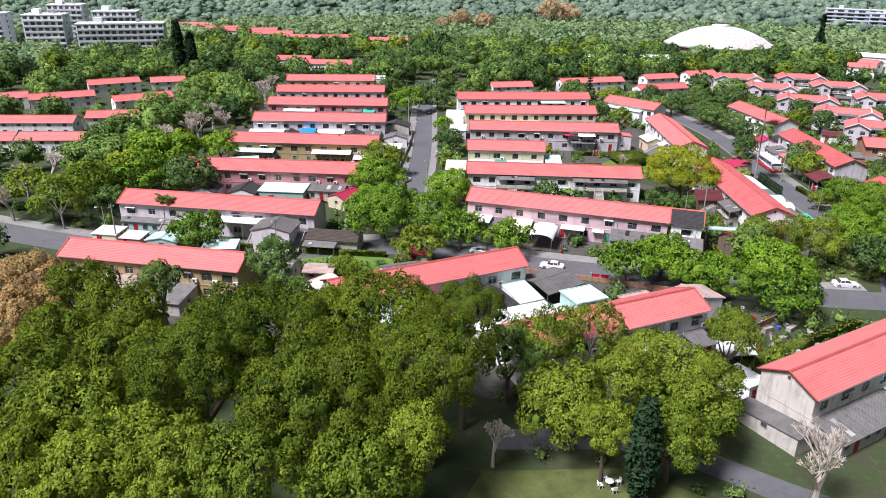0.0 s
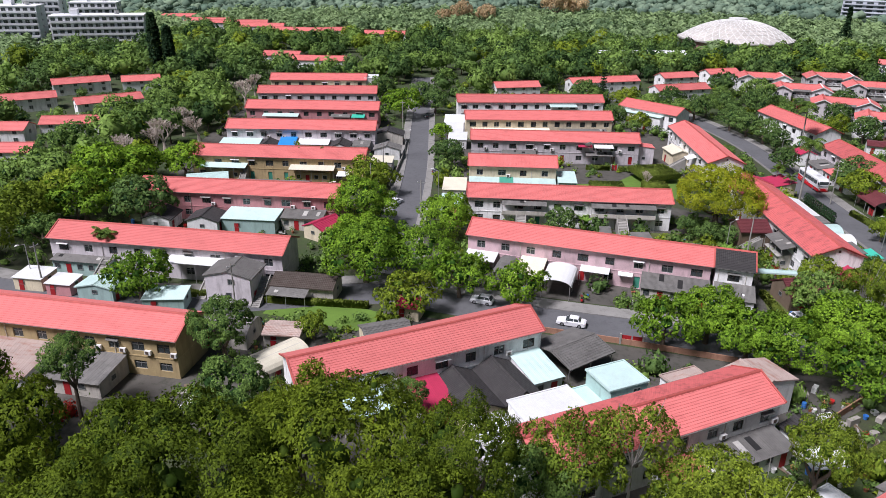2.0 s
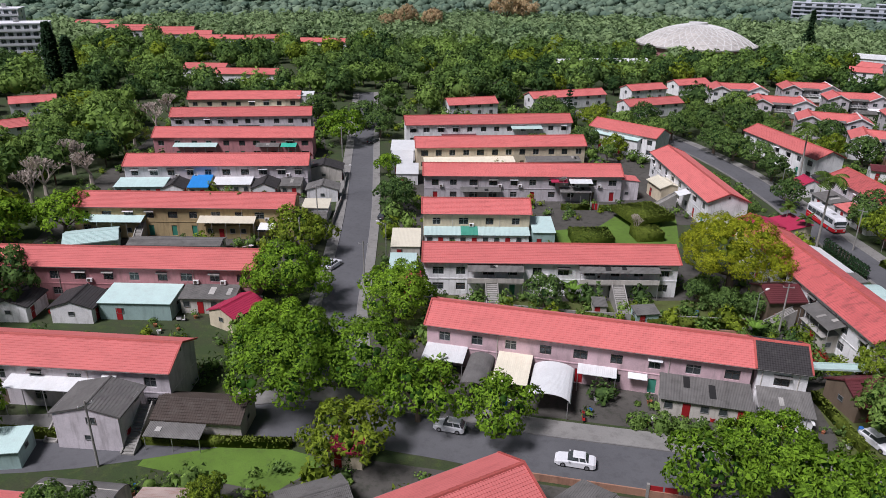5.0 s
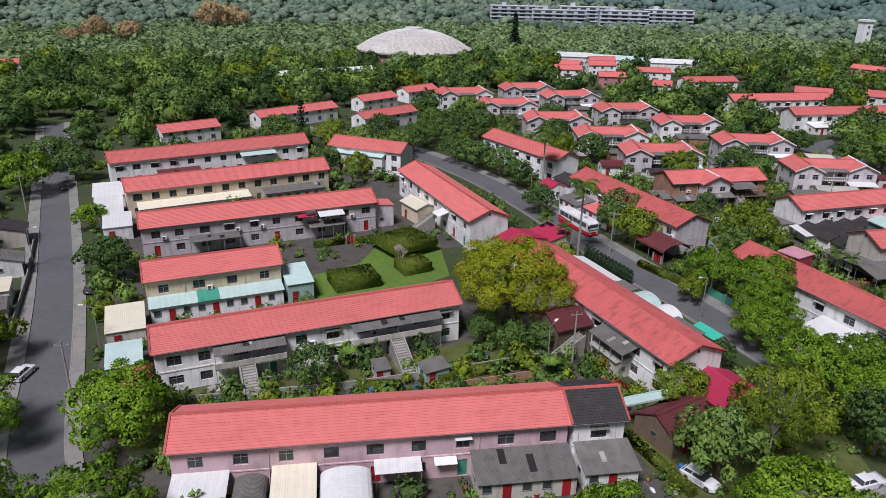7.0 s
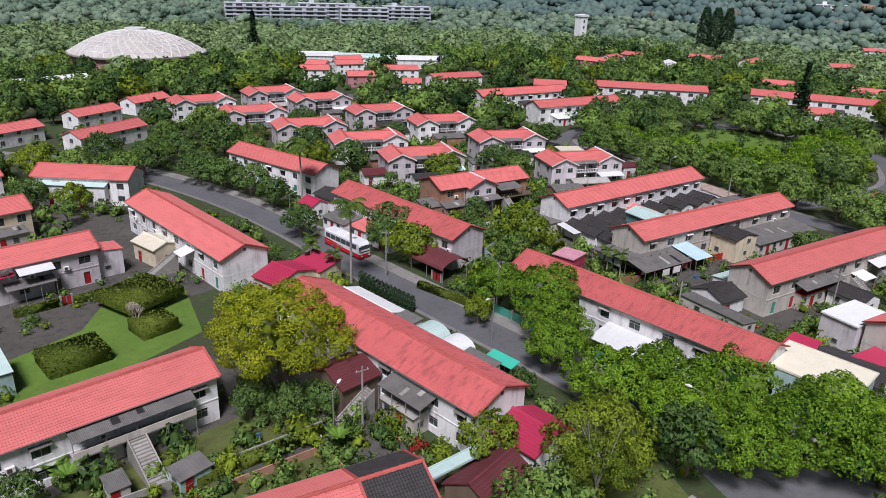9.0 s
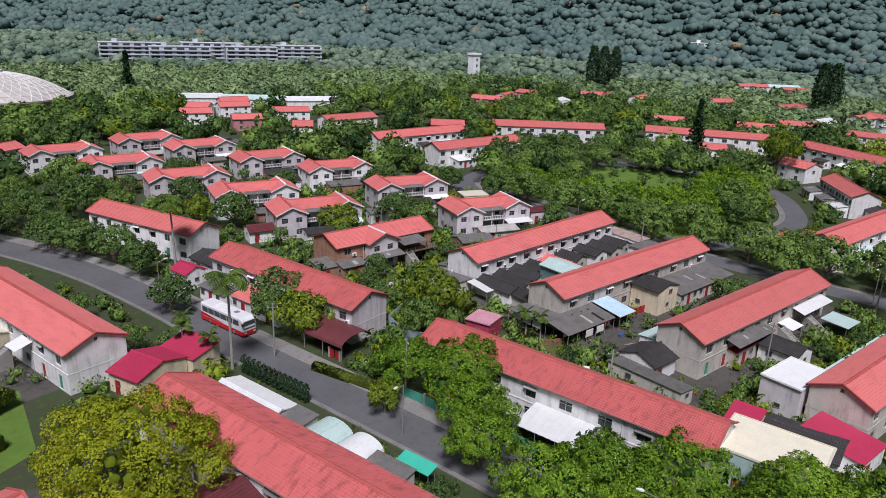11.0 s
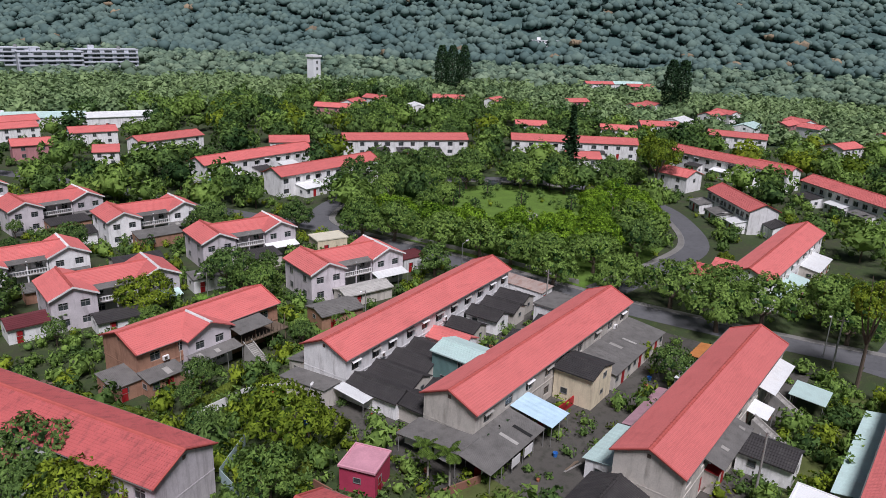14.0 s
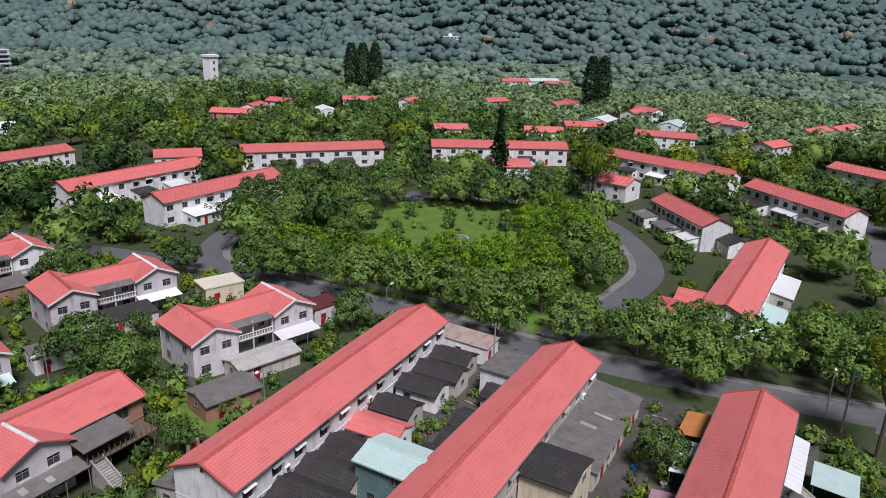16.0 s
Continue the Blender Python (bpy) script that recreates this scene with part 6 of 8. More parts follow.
def lump_tree(seed, lumps, leaves=0):
    """A far crown of unit radius: uneven solid lumps, with a few loose sprays."""
    rng = np.random.default_rng(seed)
    vs, fs, ns, k = [], [], [], 0
    for i in range(lumps):
        a, u = i * 2.4 + rng.uniform(-0.5, 0.5), 0.0 if i == 0 else rng.uniform(0.3, 0.55)
        c, r = np.array((u * math.cos(a), u * math.sin(a), rng.uniform(0.35, 0.75))), rng.uniform(0.42, 0.68)
        vs.append(ICO1[0] * rng.uniform(0.72, 1.2, (12, 1)) * r + c)
        fs.append(ICO1[1] + k)
        ns.append(ICO1[0])
        k += 12
    if leaves:
        d = rng.normal(size=(leaves, 3))
        d[:, 2] = np.abs(d[:, 2])
        d /= np.linalg.norm(d, axis=1)[:, None]
        v, f, n = cards(rng, d * rng.uniform(0.75, 1.05, (leaves, 1)) * (1, 1, 0.8) + (0, 0, 0.4), d, 0.2, 0.3)
        vs.append(v)
        fs.append(f + k)
        ns.append(n)
    return np.concatenate(vs), np.concatenate(fs), np.concatenate(ns)


def crown_mesh(kind, lobes, n, size, seed, flat=0.75, low=0.35, dense=True, twigs=0):
    """A crown of unit radius, its base at z 0 and its top near z 1.5: many leafy lobes, with gaps between them."""
    rng = np.random.default_rng(seed)
    c = []
    k = (30 / max(lobes, 8)) ** 0.33
    for i in range(lobes):
        a, u = rng.uniform(0, math.tau), rng.uniform(-0.35, 1)
        r = math.sqrt(max(0.0, 1 - max(u, 0) ** 2)) * rng.uniform(0.45, 0.88)
        c.append((r * math.cos(a), r * math.sin(a), low + flat * (0.35 + 0.58 * u) * rng.uniform(0.82, 1.14), rng.uniform(0.13, 0.31) * k))
    if dense:
        c.append((0, 0, low + flat * 0.35, 0.5))
    c = np.array(c)
    blocks = []
    mid = np.array((0, 0, low + flat * 0.2))
    # a solid heart in each lobe, coloured darker to paint shade behind the gaps
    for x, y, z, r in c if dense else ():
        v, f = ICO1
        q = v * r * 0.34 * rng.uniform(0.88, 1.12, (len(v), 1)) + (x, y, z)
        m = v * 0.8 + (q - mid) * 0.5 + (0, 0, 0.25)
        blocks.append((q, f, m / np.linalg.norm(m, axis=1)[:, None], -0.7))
    w = c[:, 3] ** 2
    pick = rng.choice(len(c), int(n * 2.2), p=w / w.sum())
    d = rng.normal(size=(len(pick), 3))
    d[:, 2] = np.abs(d[:, 2]) * 0.9 - 0.35 * rng.random(len(pick))
    d /= np.linalg.norm(d, axis=1)[:, None]
    # sprigs: leaves gather round twig ends on each lobe
    if n > 2000:
        tips = rng.normal(size=(len(c) * 9, 3))
        tips /= np.linalg.norm(tips, axis=1)[:, None]
        t = tips[pick * 9 + rng.integers(0, 9, len(pick))]
        d = d + 1.1 * t
        d[:, 2] = np.maximum(d[:, 2], -0.35)
        d /= np.linalg.norm(d, axis=1)[:, None]
        lift = 0.80 + 0.30 * np.clip((d * t).sum(1), 0, 1) ** 3
    else:
        lift = np.ones(len(pick))
    p = c[pick, :3] + d * c[pick, 3:4] * (lift * rng.uniform(0.82, 1.10, len(pick)))[:, None]
    inside = np.zeros(len(p), bool)
    for j, (x, y, z, r) in enumerate(c):
        inside |= (np.linalg.norm(p - (x, y, z), axis=1) < r * (0.92 if n > 2000 else 0.76)) & (pick != j)
    p, d = p[~inside][:n], d[~inside][:n]
    out = p - mid
    out /= np.linalg.norm(out, axis=1)[:, None]
    blocks.append(cards(rng, p, d * 0.8 + out * 0.4 + (0, 0, 0.15), size, 0.6, 0.55, 0.6 if n > 20000 else 0.75))
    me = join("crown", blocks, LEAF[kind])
    return me


def trunk_mesh(seed, top=0.6, r=0.06, limbs=5, material=None):
    rng = random.Random(seed)
    g = Geo()
    p, q = Vector((0, 0, -0.02)), Vector((rng.uniform(-.04, .04), rng.uniform(-.04, .04), top * 0.55))
    g.tube(p, q, r * 1.25, r * 0.85, 7)
    for i in range(limbs):
        a = (i + rng.random() * 0.6) * math.tau / limbs
        e = Vector((math.cos(a) * rng.uniform(.3, .55), math.sin(a) * rng.uniform(.3, .55), rng.uniform(0.75, 1.15) * top * 1.25))
        m = q.lerp(e, 0.5) + Vector((0, 0, -0.05))
        g.tube(q, m, r * 0.6, r * 0.4, 5).tube(m, e, r * 0.4, r * 0.12, 5)
    return g.mesh("trunk", material or BARK)


def bare_mesh(seed, levels=5):
    """Leafless crown: limbs that fork into twigs."""
    rng = random.Random(seed)
    g = Geo()

    def grow(p, d, length, r, lev):
        e = p + d * length
        g.tube(p, e, r, r * 0.65, 5 if lev > 2 else 3)
        if lev:
            for i in range(rng.choice((3, 3, 4)) if lev > 1 else 4):
                n = (d + Vector((rng.uniform(-1, 1), rng.uniform(-1, 1), rng.uniform(-0.15, 0.75))) * 0.75).normalized()
                grow(e, n, length * rng.uniform(0.62, 0.85), max(r * 0.6, 0.006), lev - 1)
    grow(Vector((0, 0, -0.02)), Vector((0, 0, 1)), 0.38, 0.06, levels)
    return g.mesh("crown", TWIG)


def palm_meshes(seed, tall, fronds, reach, droop):
    """Trunk and feather fronds, in metres."""
    rng = random.Random(seed)
    t = Geo()
    for i in range(6):
        a, b = i / 6, (i + 1) / 6
        t.tube((0.25 * a * a, 0, tall * a - 0.05), (0.25 * b * b, 0, tall * b), 0.24 - 0.10 * a, 0.24 - 0.10 * b, 8)
    leaves = []
    for i in range(fronds):
        g = Geo()
        az, up = i * 2.4 + rng.uniform(-.2, .2), rng.uniform(0.2, 1.2)
        p, d = Vector((0.25, 0, tall)), Vector((math.cos(az) * math.cos(up), math.sin(az) * math.cos(up), math.sin(up)))
        side = Vector((-math.sin(az), math.cos(az), 0))
        k = 9
        for j in range(k):
            q = p + d * (reach / k)
            g.tube(p, q, 0.03, 0.02, 3)
            wl = reach * 0.30 * math.sin(math.pi * (j + 0.8) / (k + 0.8))
            for s in (-1, 1):
                tip = p + side * s * wl + d * wl * 0.5 - Vector((0, 0, wl * 0.45))
                g.poly(p, q, tip + d * 0.16, tip)
            p = q
            d = (d + Vector((0, 0, -droop))).normalized()
        leaves.append(g)
    return t, leaves


TREES = {}


def species(kind, grade):
    """Shared meshes: (trunk, crown) variants of one kind and grade (0 far, 1 middle, 2 near, 3 nearest)."""
    key = (kind, grade)
    if key not in TREES:
        n, s, lobes = ((210, 0.085, 10), (2600, 0.052, 40), (10000, 0.0295, 70), (31000, 0.0165, 100))[grade]
        out = []
        for i in range((2, 3, 3, 2)[grade]):
            seed = 31 * i + sum(map(ord, kind)) + grade
            if kind == "bare":
                out.append((None, bare_mesh(seed, (3, 4, 5, 5)[grade])))
            elif kind == "airy":
                out.append((trunk_mesh(seed, 0.9, 0.028, 7, PALE_BARK), crown_mesh("light", lobes // 2, int(n * 0.6), s * 1.1, seed, 0.95, 0.25, False)))
            elif grade == 0:
                out.append((trunk_mesh(seed), join("crown", [far_tree(seed, 12, 24, 0.135)], LEAF[kind])))
            else:
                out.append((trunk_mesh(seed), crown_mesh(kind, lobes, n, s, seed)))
        TREES[key] = out
    return TREES[key]


TREE_LABEL = {
    "grove": "huge spreading broadleaf tree with olive-green crown",
    "broad": "dense dark green broadleaf tree", "mid": "leafy green broadleaf street tree", "fresh": "bright green broadleaf tree with rounded crown", "light": "yellow-green broadleaf tree in fresh leaf",
    "olive": "large golden-olive broadleaf tree with a rounded crown", "pale_autumn": "tall pale orange tree in autumn leaf", "autumn": "orange-brown tree in autumn leaf", "bare": "leafless grey tree with fine twigs",
    "airy": "thin-crowned pale green tree with visible branches",
}
PLACED = []


def tree(kind, x, y, r, h, grade=1, where="", z=0.0):
    rng = random.Random(int(x * 13 + y * 7))
    t, c = species(kind, grade)[rng.randrange(len(species(kind, grade)))]
    PLACED.append((x, y, r))
    r *= 1.15
    crown_h = min(h * 0.85, 1.55 * r)
    root = thing("tree", TREE_LABEL[kind] + (" " + where if where else " among houses"), "tree", pose(x, y, z, 0, 0, rng.uniform(0, 360)), "trees")
    base = h - crown_h
    if kind == "bare":
        part("crown", c, None, root, at=Matrix.Diagonal((r * 0.85, r * 0.85, h / 1.55, 1)))
        return
    zs = crown_h / 1.25
    if t:
        part("trunk", t, None, root, at=Matrix.Diagonal((r, r, base / 0.6 + zs * 0.55, 1)))
    part("crown", c, None, root, at=pose(0, 0, base - 0.12 * zs) @ Matrix.Diagonal((r, r, zs, 1)))


def trees(kind, spots, grade=1, where="", h=None):
    for x, y, r in spots:
        tree(kind, x, y, r, h or (r * 1.45 + 1.6), grade, where)


def hedge(x0, y0, x1, y1, w=1.0, h=1.1, label="clipped green hedge along a garden path", name="hedge", kind="hedge", z=0.0):
    a, b = Vector((x0, y0)), Vector((x1, y1))
    length = (b - a).length
    rz = math.degrees(math.atan2(y1 - y0, x1 - x0))
    rng = np.random.default_rng(int(abs(x0 * 7 + y0 * 3)))
    hx, hy = length / 2, w / 2
    core = Geo().box(-hx, hx, -hy, hy, z, h - 0.06)
    n = int(min(5000, 24 * (2 * length * h + length * w)))
    u = rng.uniform(-1, 1, (n, 3))
    face = rng.choice(4, n, p=[0.5 * w / (w + 2 * h) + 0.2] + [(0.8 - 0.5 * w / (w + 2 * h)) / 3] * 3)
    p = np.stack([u[:, 0] * hx, u[:, 1] * hy, z + (u[:, 2] + 1) / 2 * (h - z)], 1)
    nor = np.zeros((n, 3))
    for k, (ax, val, s) in enumerate(((2, h, 1), (1, -hy, -1), (1, hy, 1), (0, hx, 1))):
        sel = face == k
        if k == 3:
            val = np.where(rng.random(sel.sum()) < 0.5, -hx, hx)
        p[sel, ax] = val
        nor[sel, ax] = s
    p += rng.normal(size=p.shape) * 0.05
    core_v, core_f = np.array(core.v, float), np.array(core.f)
    me = join(name, [(core_v, np.concatenate([core_f[:, [0, 1, 2]], core_f[:, [0, 2, 3]]])), cards(rng, p, nor, 0.17, 0.7)], LEAF[kind])
    return tagged(put(new(name, me), spot((x0 + x1) / 2, (y0 + y1) / 2, rz)), label, "hedge", "hedges")


def conifer(x, y, h, r, label="tall dark conifer with layered branches", column=False):
    rng = np.random.default_rng(int(abs(x * 3 + y)))
    root = thing("tree", label, "tree", spot(x, y), "conifers")
    part("trunk", Geo().tube((0, 0, -0.1), (0, 0, h * 0.95), 0.28, 0.05, 7), BARK, root)
    n = 220 if h < 4 else 500 if h < 8 else 1300 if h < 16 else 2400
    if column:
        t = rng.uniform(0.06, 1, n)
        rad = r * np.sin(np.pi * np.clip(t * 0.9 + 0.05, 0, 1)) ** 0.6 * rng.uniform(0.6, 1.05, n)
        a = rng.uniform(0, math.tau, n)
    else:
        tier = rng.integers(0, int(h * 0.9), n) / (h * 0.9)
        t = 0.10 + 0.9 * tier + rng.normal(size=n) * 0.006
        arm = rng.integers(0, 7, n)
        a = arm * math.tau / 7 + tier * 31 + rng.normal(size=n) * 0.16
        rad = r * (1.05 - t) * rng.uniform(0.1, 1.0, n) ** 0.6 * (0.7 + 0.45 * np.sin(tier * 71 + arm * 1.7))
    p = np.stack([rad * np.cos(a), rad * np.sin(a), np.clip(t, 0, 1) * h + (0 if column else 1) * rad * 0.18], 1)
    nor = np.stack([np.cos(a) * 0.4, np.sin(a) * 0.4, np.full(n, 0.8)], 1)
    part("crown", join("crown", [cards(rng, p, nor, 0.22 if h < 6 else 0.42 if h < 20 else 0.85, 0.5, 0.45)], LEAF["pine"]), None, root)


PALMS = {}


def palm(x, y, h=12.0, label="tall palm with grey trunk and drooping feather fronds", small=False):
    key = (round(h), small)
    if key not in PALMS:
        t, fr = palm_meshes(int(h * 3), h, 9 if small else 15, 1.9 if small else 3.6, 0.16 if small else 0.2)
        PALMS[key] = (t.mesh("trunk", PALE_BARK), [g.mesh("frond", LEAF["palm"]) for g in fr])
    t, fr = PALMS[key]
    s = 0.55 if small else 1.0
    root = thing("palm_tree", label, "palm tree", spot(x, y, x * 40 % 360), "palms")
    part("trunk", t, None, root, at=Matrix.Diagonal((s, s, 1, 1)))
    for g in fr:
        part("frond", g, None, root, at=Matrix.Diagonal((1, 1, 1, 1)))


def banana(x, y, h=3.6):
    root = thing("banana_plant", "banana plant with broad torn green leaves", "banana plant", spot(x, y, x * 70 % 360), "banana plants")
    part("stem", Geo().tube((0, 0, -0.1), (0, 0, h * 0.55), 0.16, 0.09, 7), LEAF["banana"], root)
    for i in range(9):
        az = i * 2.4
        g = Geo()
        p, d = Vector((0, 0, h * 0.5)), Vector((math.cos(az) * 0.5, math.sin(az) * 0.5, 0.95)).normalized()
        side = Vector((-math.sin(az), math.cos(az), 0))
        prev = None
        for j in range(7):
            w = 0.36 * math.sin(math.pi * (j + 0.6) / 7.2) + 0.02
            row = (p + side * w - Vector((0, 0, 0.08)), p, p - side * w - Vector((0, 0, 0.08)))
            if prev:
                g.poly(prev[0], row[0], row[1], prev[1])
                g.poly(prev[1], row[1], row[2], prev[2])
            prev = row
            p = p + d * (h * 0.1)
            d = (d + Vector((0, 0, -0.22))).normalized()
        part("leaf", g, LEAF["banana"], root)


def shrub(x, y, r, kind="mid", label="leafy garden shrub"):
    t, c = species(kind, 0)[int(x + y) % 2]
    ob = new("shrub", c)
    ob.matrix_basis = pose(x, y, -0.3 * r, 0, 0, x * 57 % 360) @ Matrix.Diagonal((r, r, r * 1.1, 1))
    tagged(ob, label, "shrub", "shrubs")

# ---- trees and hedges, area by area ----
trees("grove", [(-28, 72, 9.0), (-39, 65, 9.0), (-27, 56, 8.5), (-41, 56, 7.2), (-18, 63, 7), (-16, 71, 4.8)], 3, "towering over the near gardens", h=21)
trees("grove", [(-34, 77.5, 4.8)], 3, "beside the near gardens", h=15)
trees("light", [(-42, 47, 6.6), (-52, 50, 6.5), (-21, 49, 5.6), (-31, 46, 5.4), (-36, 44, 4.4), (-44, 42, 5), (-17, 54, 3.8)], 2, "in the near grove", h=15.5)
trees("grove", [(-61, 54, 6.5), (-51, 42, 6), (-66, 62, 6), (-56, 62, 6), (-48, 70, 5.5), (-63, 70, 6), (-72, 74, 5)], 2, "in the near grove", h=15)
trees("autumn", [(-76, 67, 6.5), (-84, 77, 6.5)], 2, "beside an ochre house", h=14)
trees("mid", [(-27, 90.5, 2.6)], 2, "against a white house", h=8.5)
trees("airy", [(-8, 83.5, 5.2), (-2, 86, 4.4), (9, 79, 4.2)], 2, "beside a lane", h=12)
trees("light", [(5.5, 84, 4.2), (12.5, 79.5, 4.0), (8, 67.5, 4.2), (1, 66, 3.4)], 2, "beside a lane", h=11)
trees("airy", [(35, 138, 5.6), (30, 133, 3.4)], 2, "in a garden", h=11)
trees("light", [(-4, 71, 5.6), (10, 73, 5.4), (16, 90, 3.6), (2, 76, 4.5)], 2, "beside a lane", h=12)
trees("mid", [(-12, 78, 4.5), (-54.5, 97, 4.4), (-66, 83, 3.4), (-45, 84, 5)], 2, "against a white house", h=12)
conifer(5, 64, 13, 1.7, "dark columnar conifer beside a lane", True)
trees("bare", [(-11, 65, 4.5), (23, 67.5, 7)], 2, "beside a lane")
trees("fresh", [(-38.5, 151, 5.8), (8, 123, 5.6), (26, 122, 6.5)], 2, "at the street corner")
trees("fresh", [(-46.5, 128, 7.4), (-38, 132, 6.6), (-56, 152, 6.6), (-51, 137, 5.6), (18, 117, 5.6)], 2, "at the street corner")
trees("broad", [(-50, 197, 4.6), (-71, 258, 5), (-99, 140, 6.5), (-95, 272, 5.6), (-78, 268, 5.4)], 1, "at the street corner")
trees("fresh", [(-79.6, 248, 6.4)], 1, "beside the street", h=11)
trees("fresh", [(-30, 127, 4.8), (-20.5, 126, 4.4), (2, 120, 4.8), (13, 119, 5), (27, 114, 5), (-59, 222, 3.2), (-79, 112, 5), (-116, 151, 8), (-111, 138, 7)], 1, "beside the road")
trees("light", [(-36, 118, 4.6), (-62, 171, 5.6), (-47, 108, 2.2), (-118, 131, 6)], 1, "beside the road")
trees("olive", [(13, 172, 8.6)], 3, "between two row houses", h=15)
trees("fresh", [(50, 131.5, 5), (54.5, 135, 4.4), (49.5, 177, 4.8), (50.5, 163.5, 4.6), (70, 124, 5.2), (62, 122.5, 5.4), (54, 170, 5.8), (46, 158, 4.2), (45, 147, 5.4), (51, 145, 5.6), (48, 139, 4.6), (59, 140, 5.2), (58, 129, 6), (66, 131, 5)], 2, "along the street")
trees("broad", [(47, 209, 5.0), (33, 220, 3.8), (24, 263, 4.8), (28, 256, 4.6), (32, 249, 4.6), (34, 239, 4.2), (58, 281, 4.6), (61, 259, 5), (14, 276, 5), (6, 288, 5.2)], 1, "along the street")
trees("light", [(46, 199, 4.6), (68, 195, 5.4), (-4, 253, 3.6), (44, 174, 2.4), (78, 242, 4.4), (27, 146, 3.6)], 1, "in a garden")
trees("broad", [(94, 241, 5), (115, 167, 3.2), (-17, 158.5, 3.4), (44, 206, 3.4)], 1, "in a garden")
trees("mid", [(133, 246, 5.4), (137, 240, 5.6), (139, 228, 5.6), (141, 219, 5.4), (142, 212, 5.2), (143, 205, 5.2), (150, 197, 5.4), (171, 197, 7)], 1, "round the park")
trees("mid", [(137, 199, 4.8), (142, 188, 5), (143, 178, 5.8), (138, 168, 5.6), (146, 163, 5.6), (154, 155, 5.6), (158, 148, 5.6), (150, 171, 5), (148, 150, 5)], 1, "along the park road")
trees("fresh", [(147, 226, 5.2), (147, 216, 5.4), (152, 208, 5.0), (158, 201, 5.6), (166, 203, 4.6), (178, 199, 5.4), (187, 203, 5.2), (195, 209, 5.0), (146, 236, 5.0), (145, 247, 5.0), (202, 217, 5.0), (160, 214, 4.2), (186, 213, 4.0), (155, 220, 4.4), (154, 232, 4.2), (163, 224, 3.6), (168, 214, 3.8), (176, 210, 4.0), (194, 220, 3.8)], 1, "inside the park")
trees("mid", [(150, 262, 5), (162, 264, 5), (176, 263, 5), (190, 259, 5), (201, 247, 5.2), (206, 235, 5), (170, 252, 4), (156, 246, 4.2)], 1, "inside the park")
trees("broad", [(177, 277, 6), (191, 275, 6.4), (199, 265, 6.4), (206, 252, 6.2), (216, 244, 6), (222, 228, 6), (165, 279, 6), (152, 272, 5.5)], 1, "round the park")
trees("light", [(233, 218, 6), (133, 146, 3.6)], 1, "beyond the park", h=17)
trees("airy", [(-124, 122, 7), (-118, 129, 6.5), (-114, 139, 6.5), (-112, 114, 6)], 1, "in the avenue", h=11)
trees("fresh", [(-115, 161, 6.5), (-109, 170, 5.5)], 1, "in the avenue")
trees("bare", [(-125, 181, 9.5), (-129, 190, 9), (-124, 199, 9), (-133, 205, 9), (-134, 232, 9), (-137, 248, 8), (-141, 262, 8), (-121, 160, 7), (-134, 128, 8), (-126, 115, 8), (-138, 140, 8), (-128, 172, 8)], 2, "in the avenue", h=11)
trees("bare", [(-1, 195, 2.6)], 2, "on a lawn")
trees("mid", [(-147, 197, 8), (-154, 230, 8), (-149, 242, 8), (-168, 302, 8), (-128, 147, 8), (-140, 212, 7), (-143, 172, 7)], 1, "in the avenue")
conifer(223, 243, 25, 4.0, "tall dark pine in the park")
conifer(-17, 284, 15, 4.0)
for x, y in ((393, 430), (399, 426), (406, 422), (414, 286), (418, 281)):
    conifer(x, y, 30, 4.6, "very tall dark conifer in a far group", True)
palm(33, 196, 14)
palm(40, 238, 14)
hedge(-3.5, 201.0, 5, 205.5, 9, 2.5, "large flat-topped clipped hedge on stems", z=1.3)
for x, y in ((1, 203), (3.4, 202), (3.6, 206), (-1.5, 204)):
    shrub(x, y, 1.5, "broad", "dark stems and leaves under a clipped hedge")
hedge(-13.5, 188.6, -6, 190.4, 6.0, 1.9, "low clipped block hedge on a lawn")
hedge(-1.5, 193, 3.6, 194.6, 4.6, 1.9, "clipped block hedge with bare twigs")

# woods between and beyond the houses
frng = random.Random(5)


def open_ground(x, y, r):
    if taken(x, y, r * 0.8 + 0.4) or on_road(x, y, r * 0.35):
        return False
    return all((x - a) ** 2 + (y - b) ** 2 > (0.52 * (r + c)) ** 2 for a, b, c in PLACED)


def block(x, y):
    """True inside the yards, where few trees stand."""
    return (-150 < x + 0.28 * (y - 150) < 0 and 80 < y < 290 and x > -113 - 0.25 * (y - 150)) or (-40 < x < 20 and 100 < y < 215) or (66 < x < 134 and 138 < y < 212) or (168 < x < 200 and 212 < y < 248)


def YARDS(x, y):
    return (-125 < x < -62 and 140 < y < 290) or (-38 < x < 20 and 130 < y < 260) or (72 < x < 132 and 150 < y < 210) or (-100 < x < 30 and 80 < y < 118)


def in_park(x, y):
    return ((x - 177) / 27) ** 2 + ((y - 230) / 29) ** 2 < 1


# only low growth between outer houses and the camera, so roofs stay in view
SEEN_HOUSES = [(inv.inverted().translation, max(hx, hy)) for inv, hx, hy in KEEP if min(hx, hy) > 3.5]


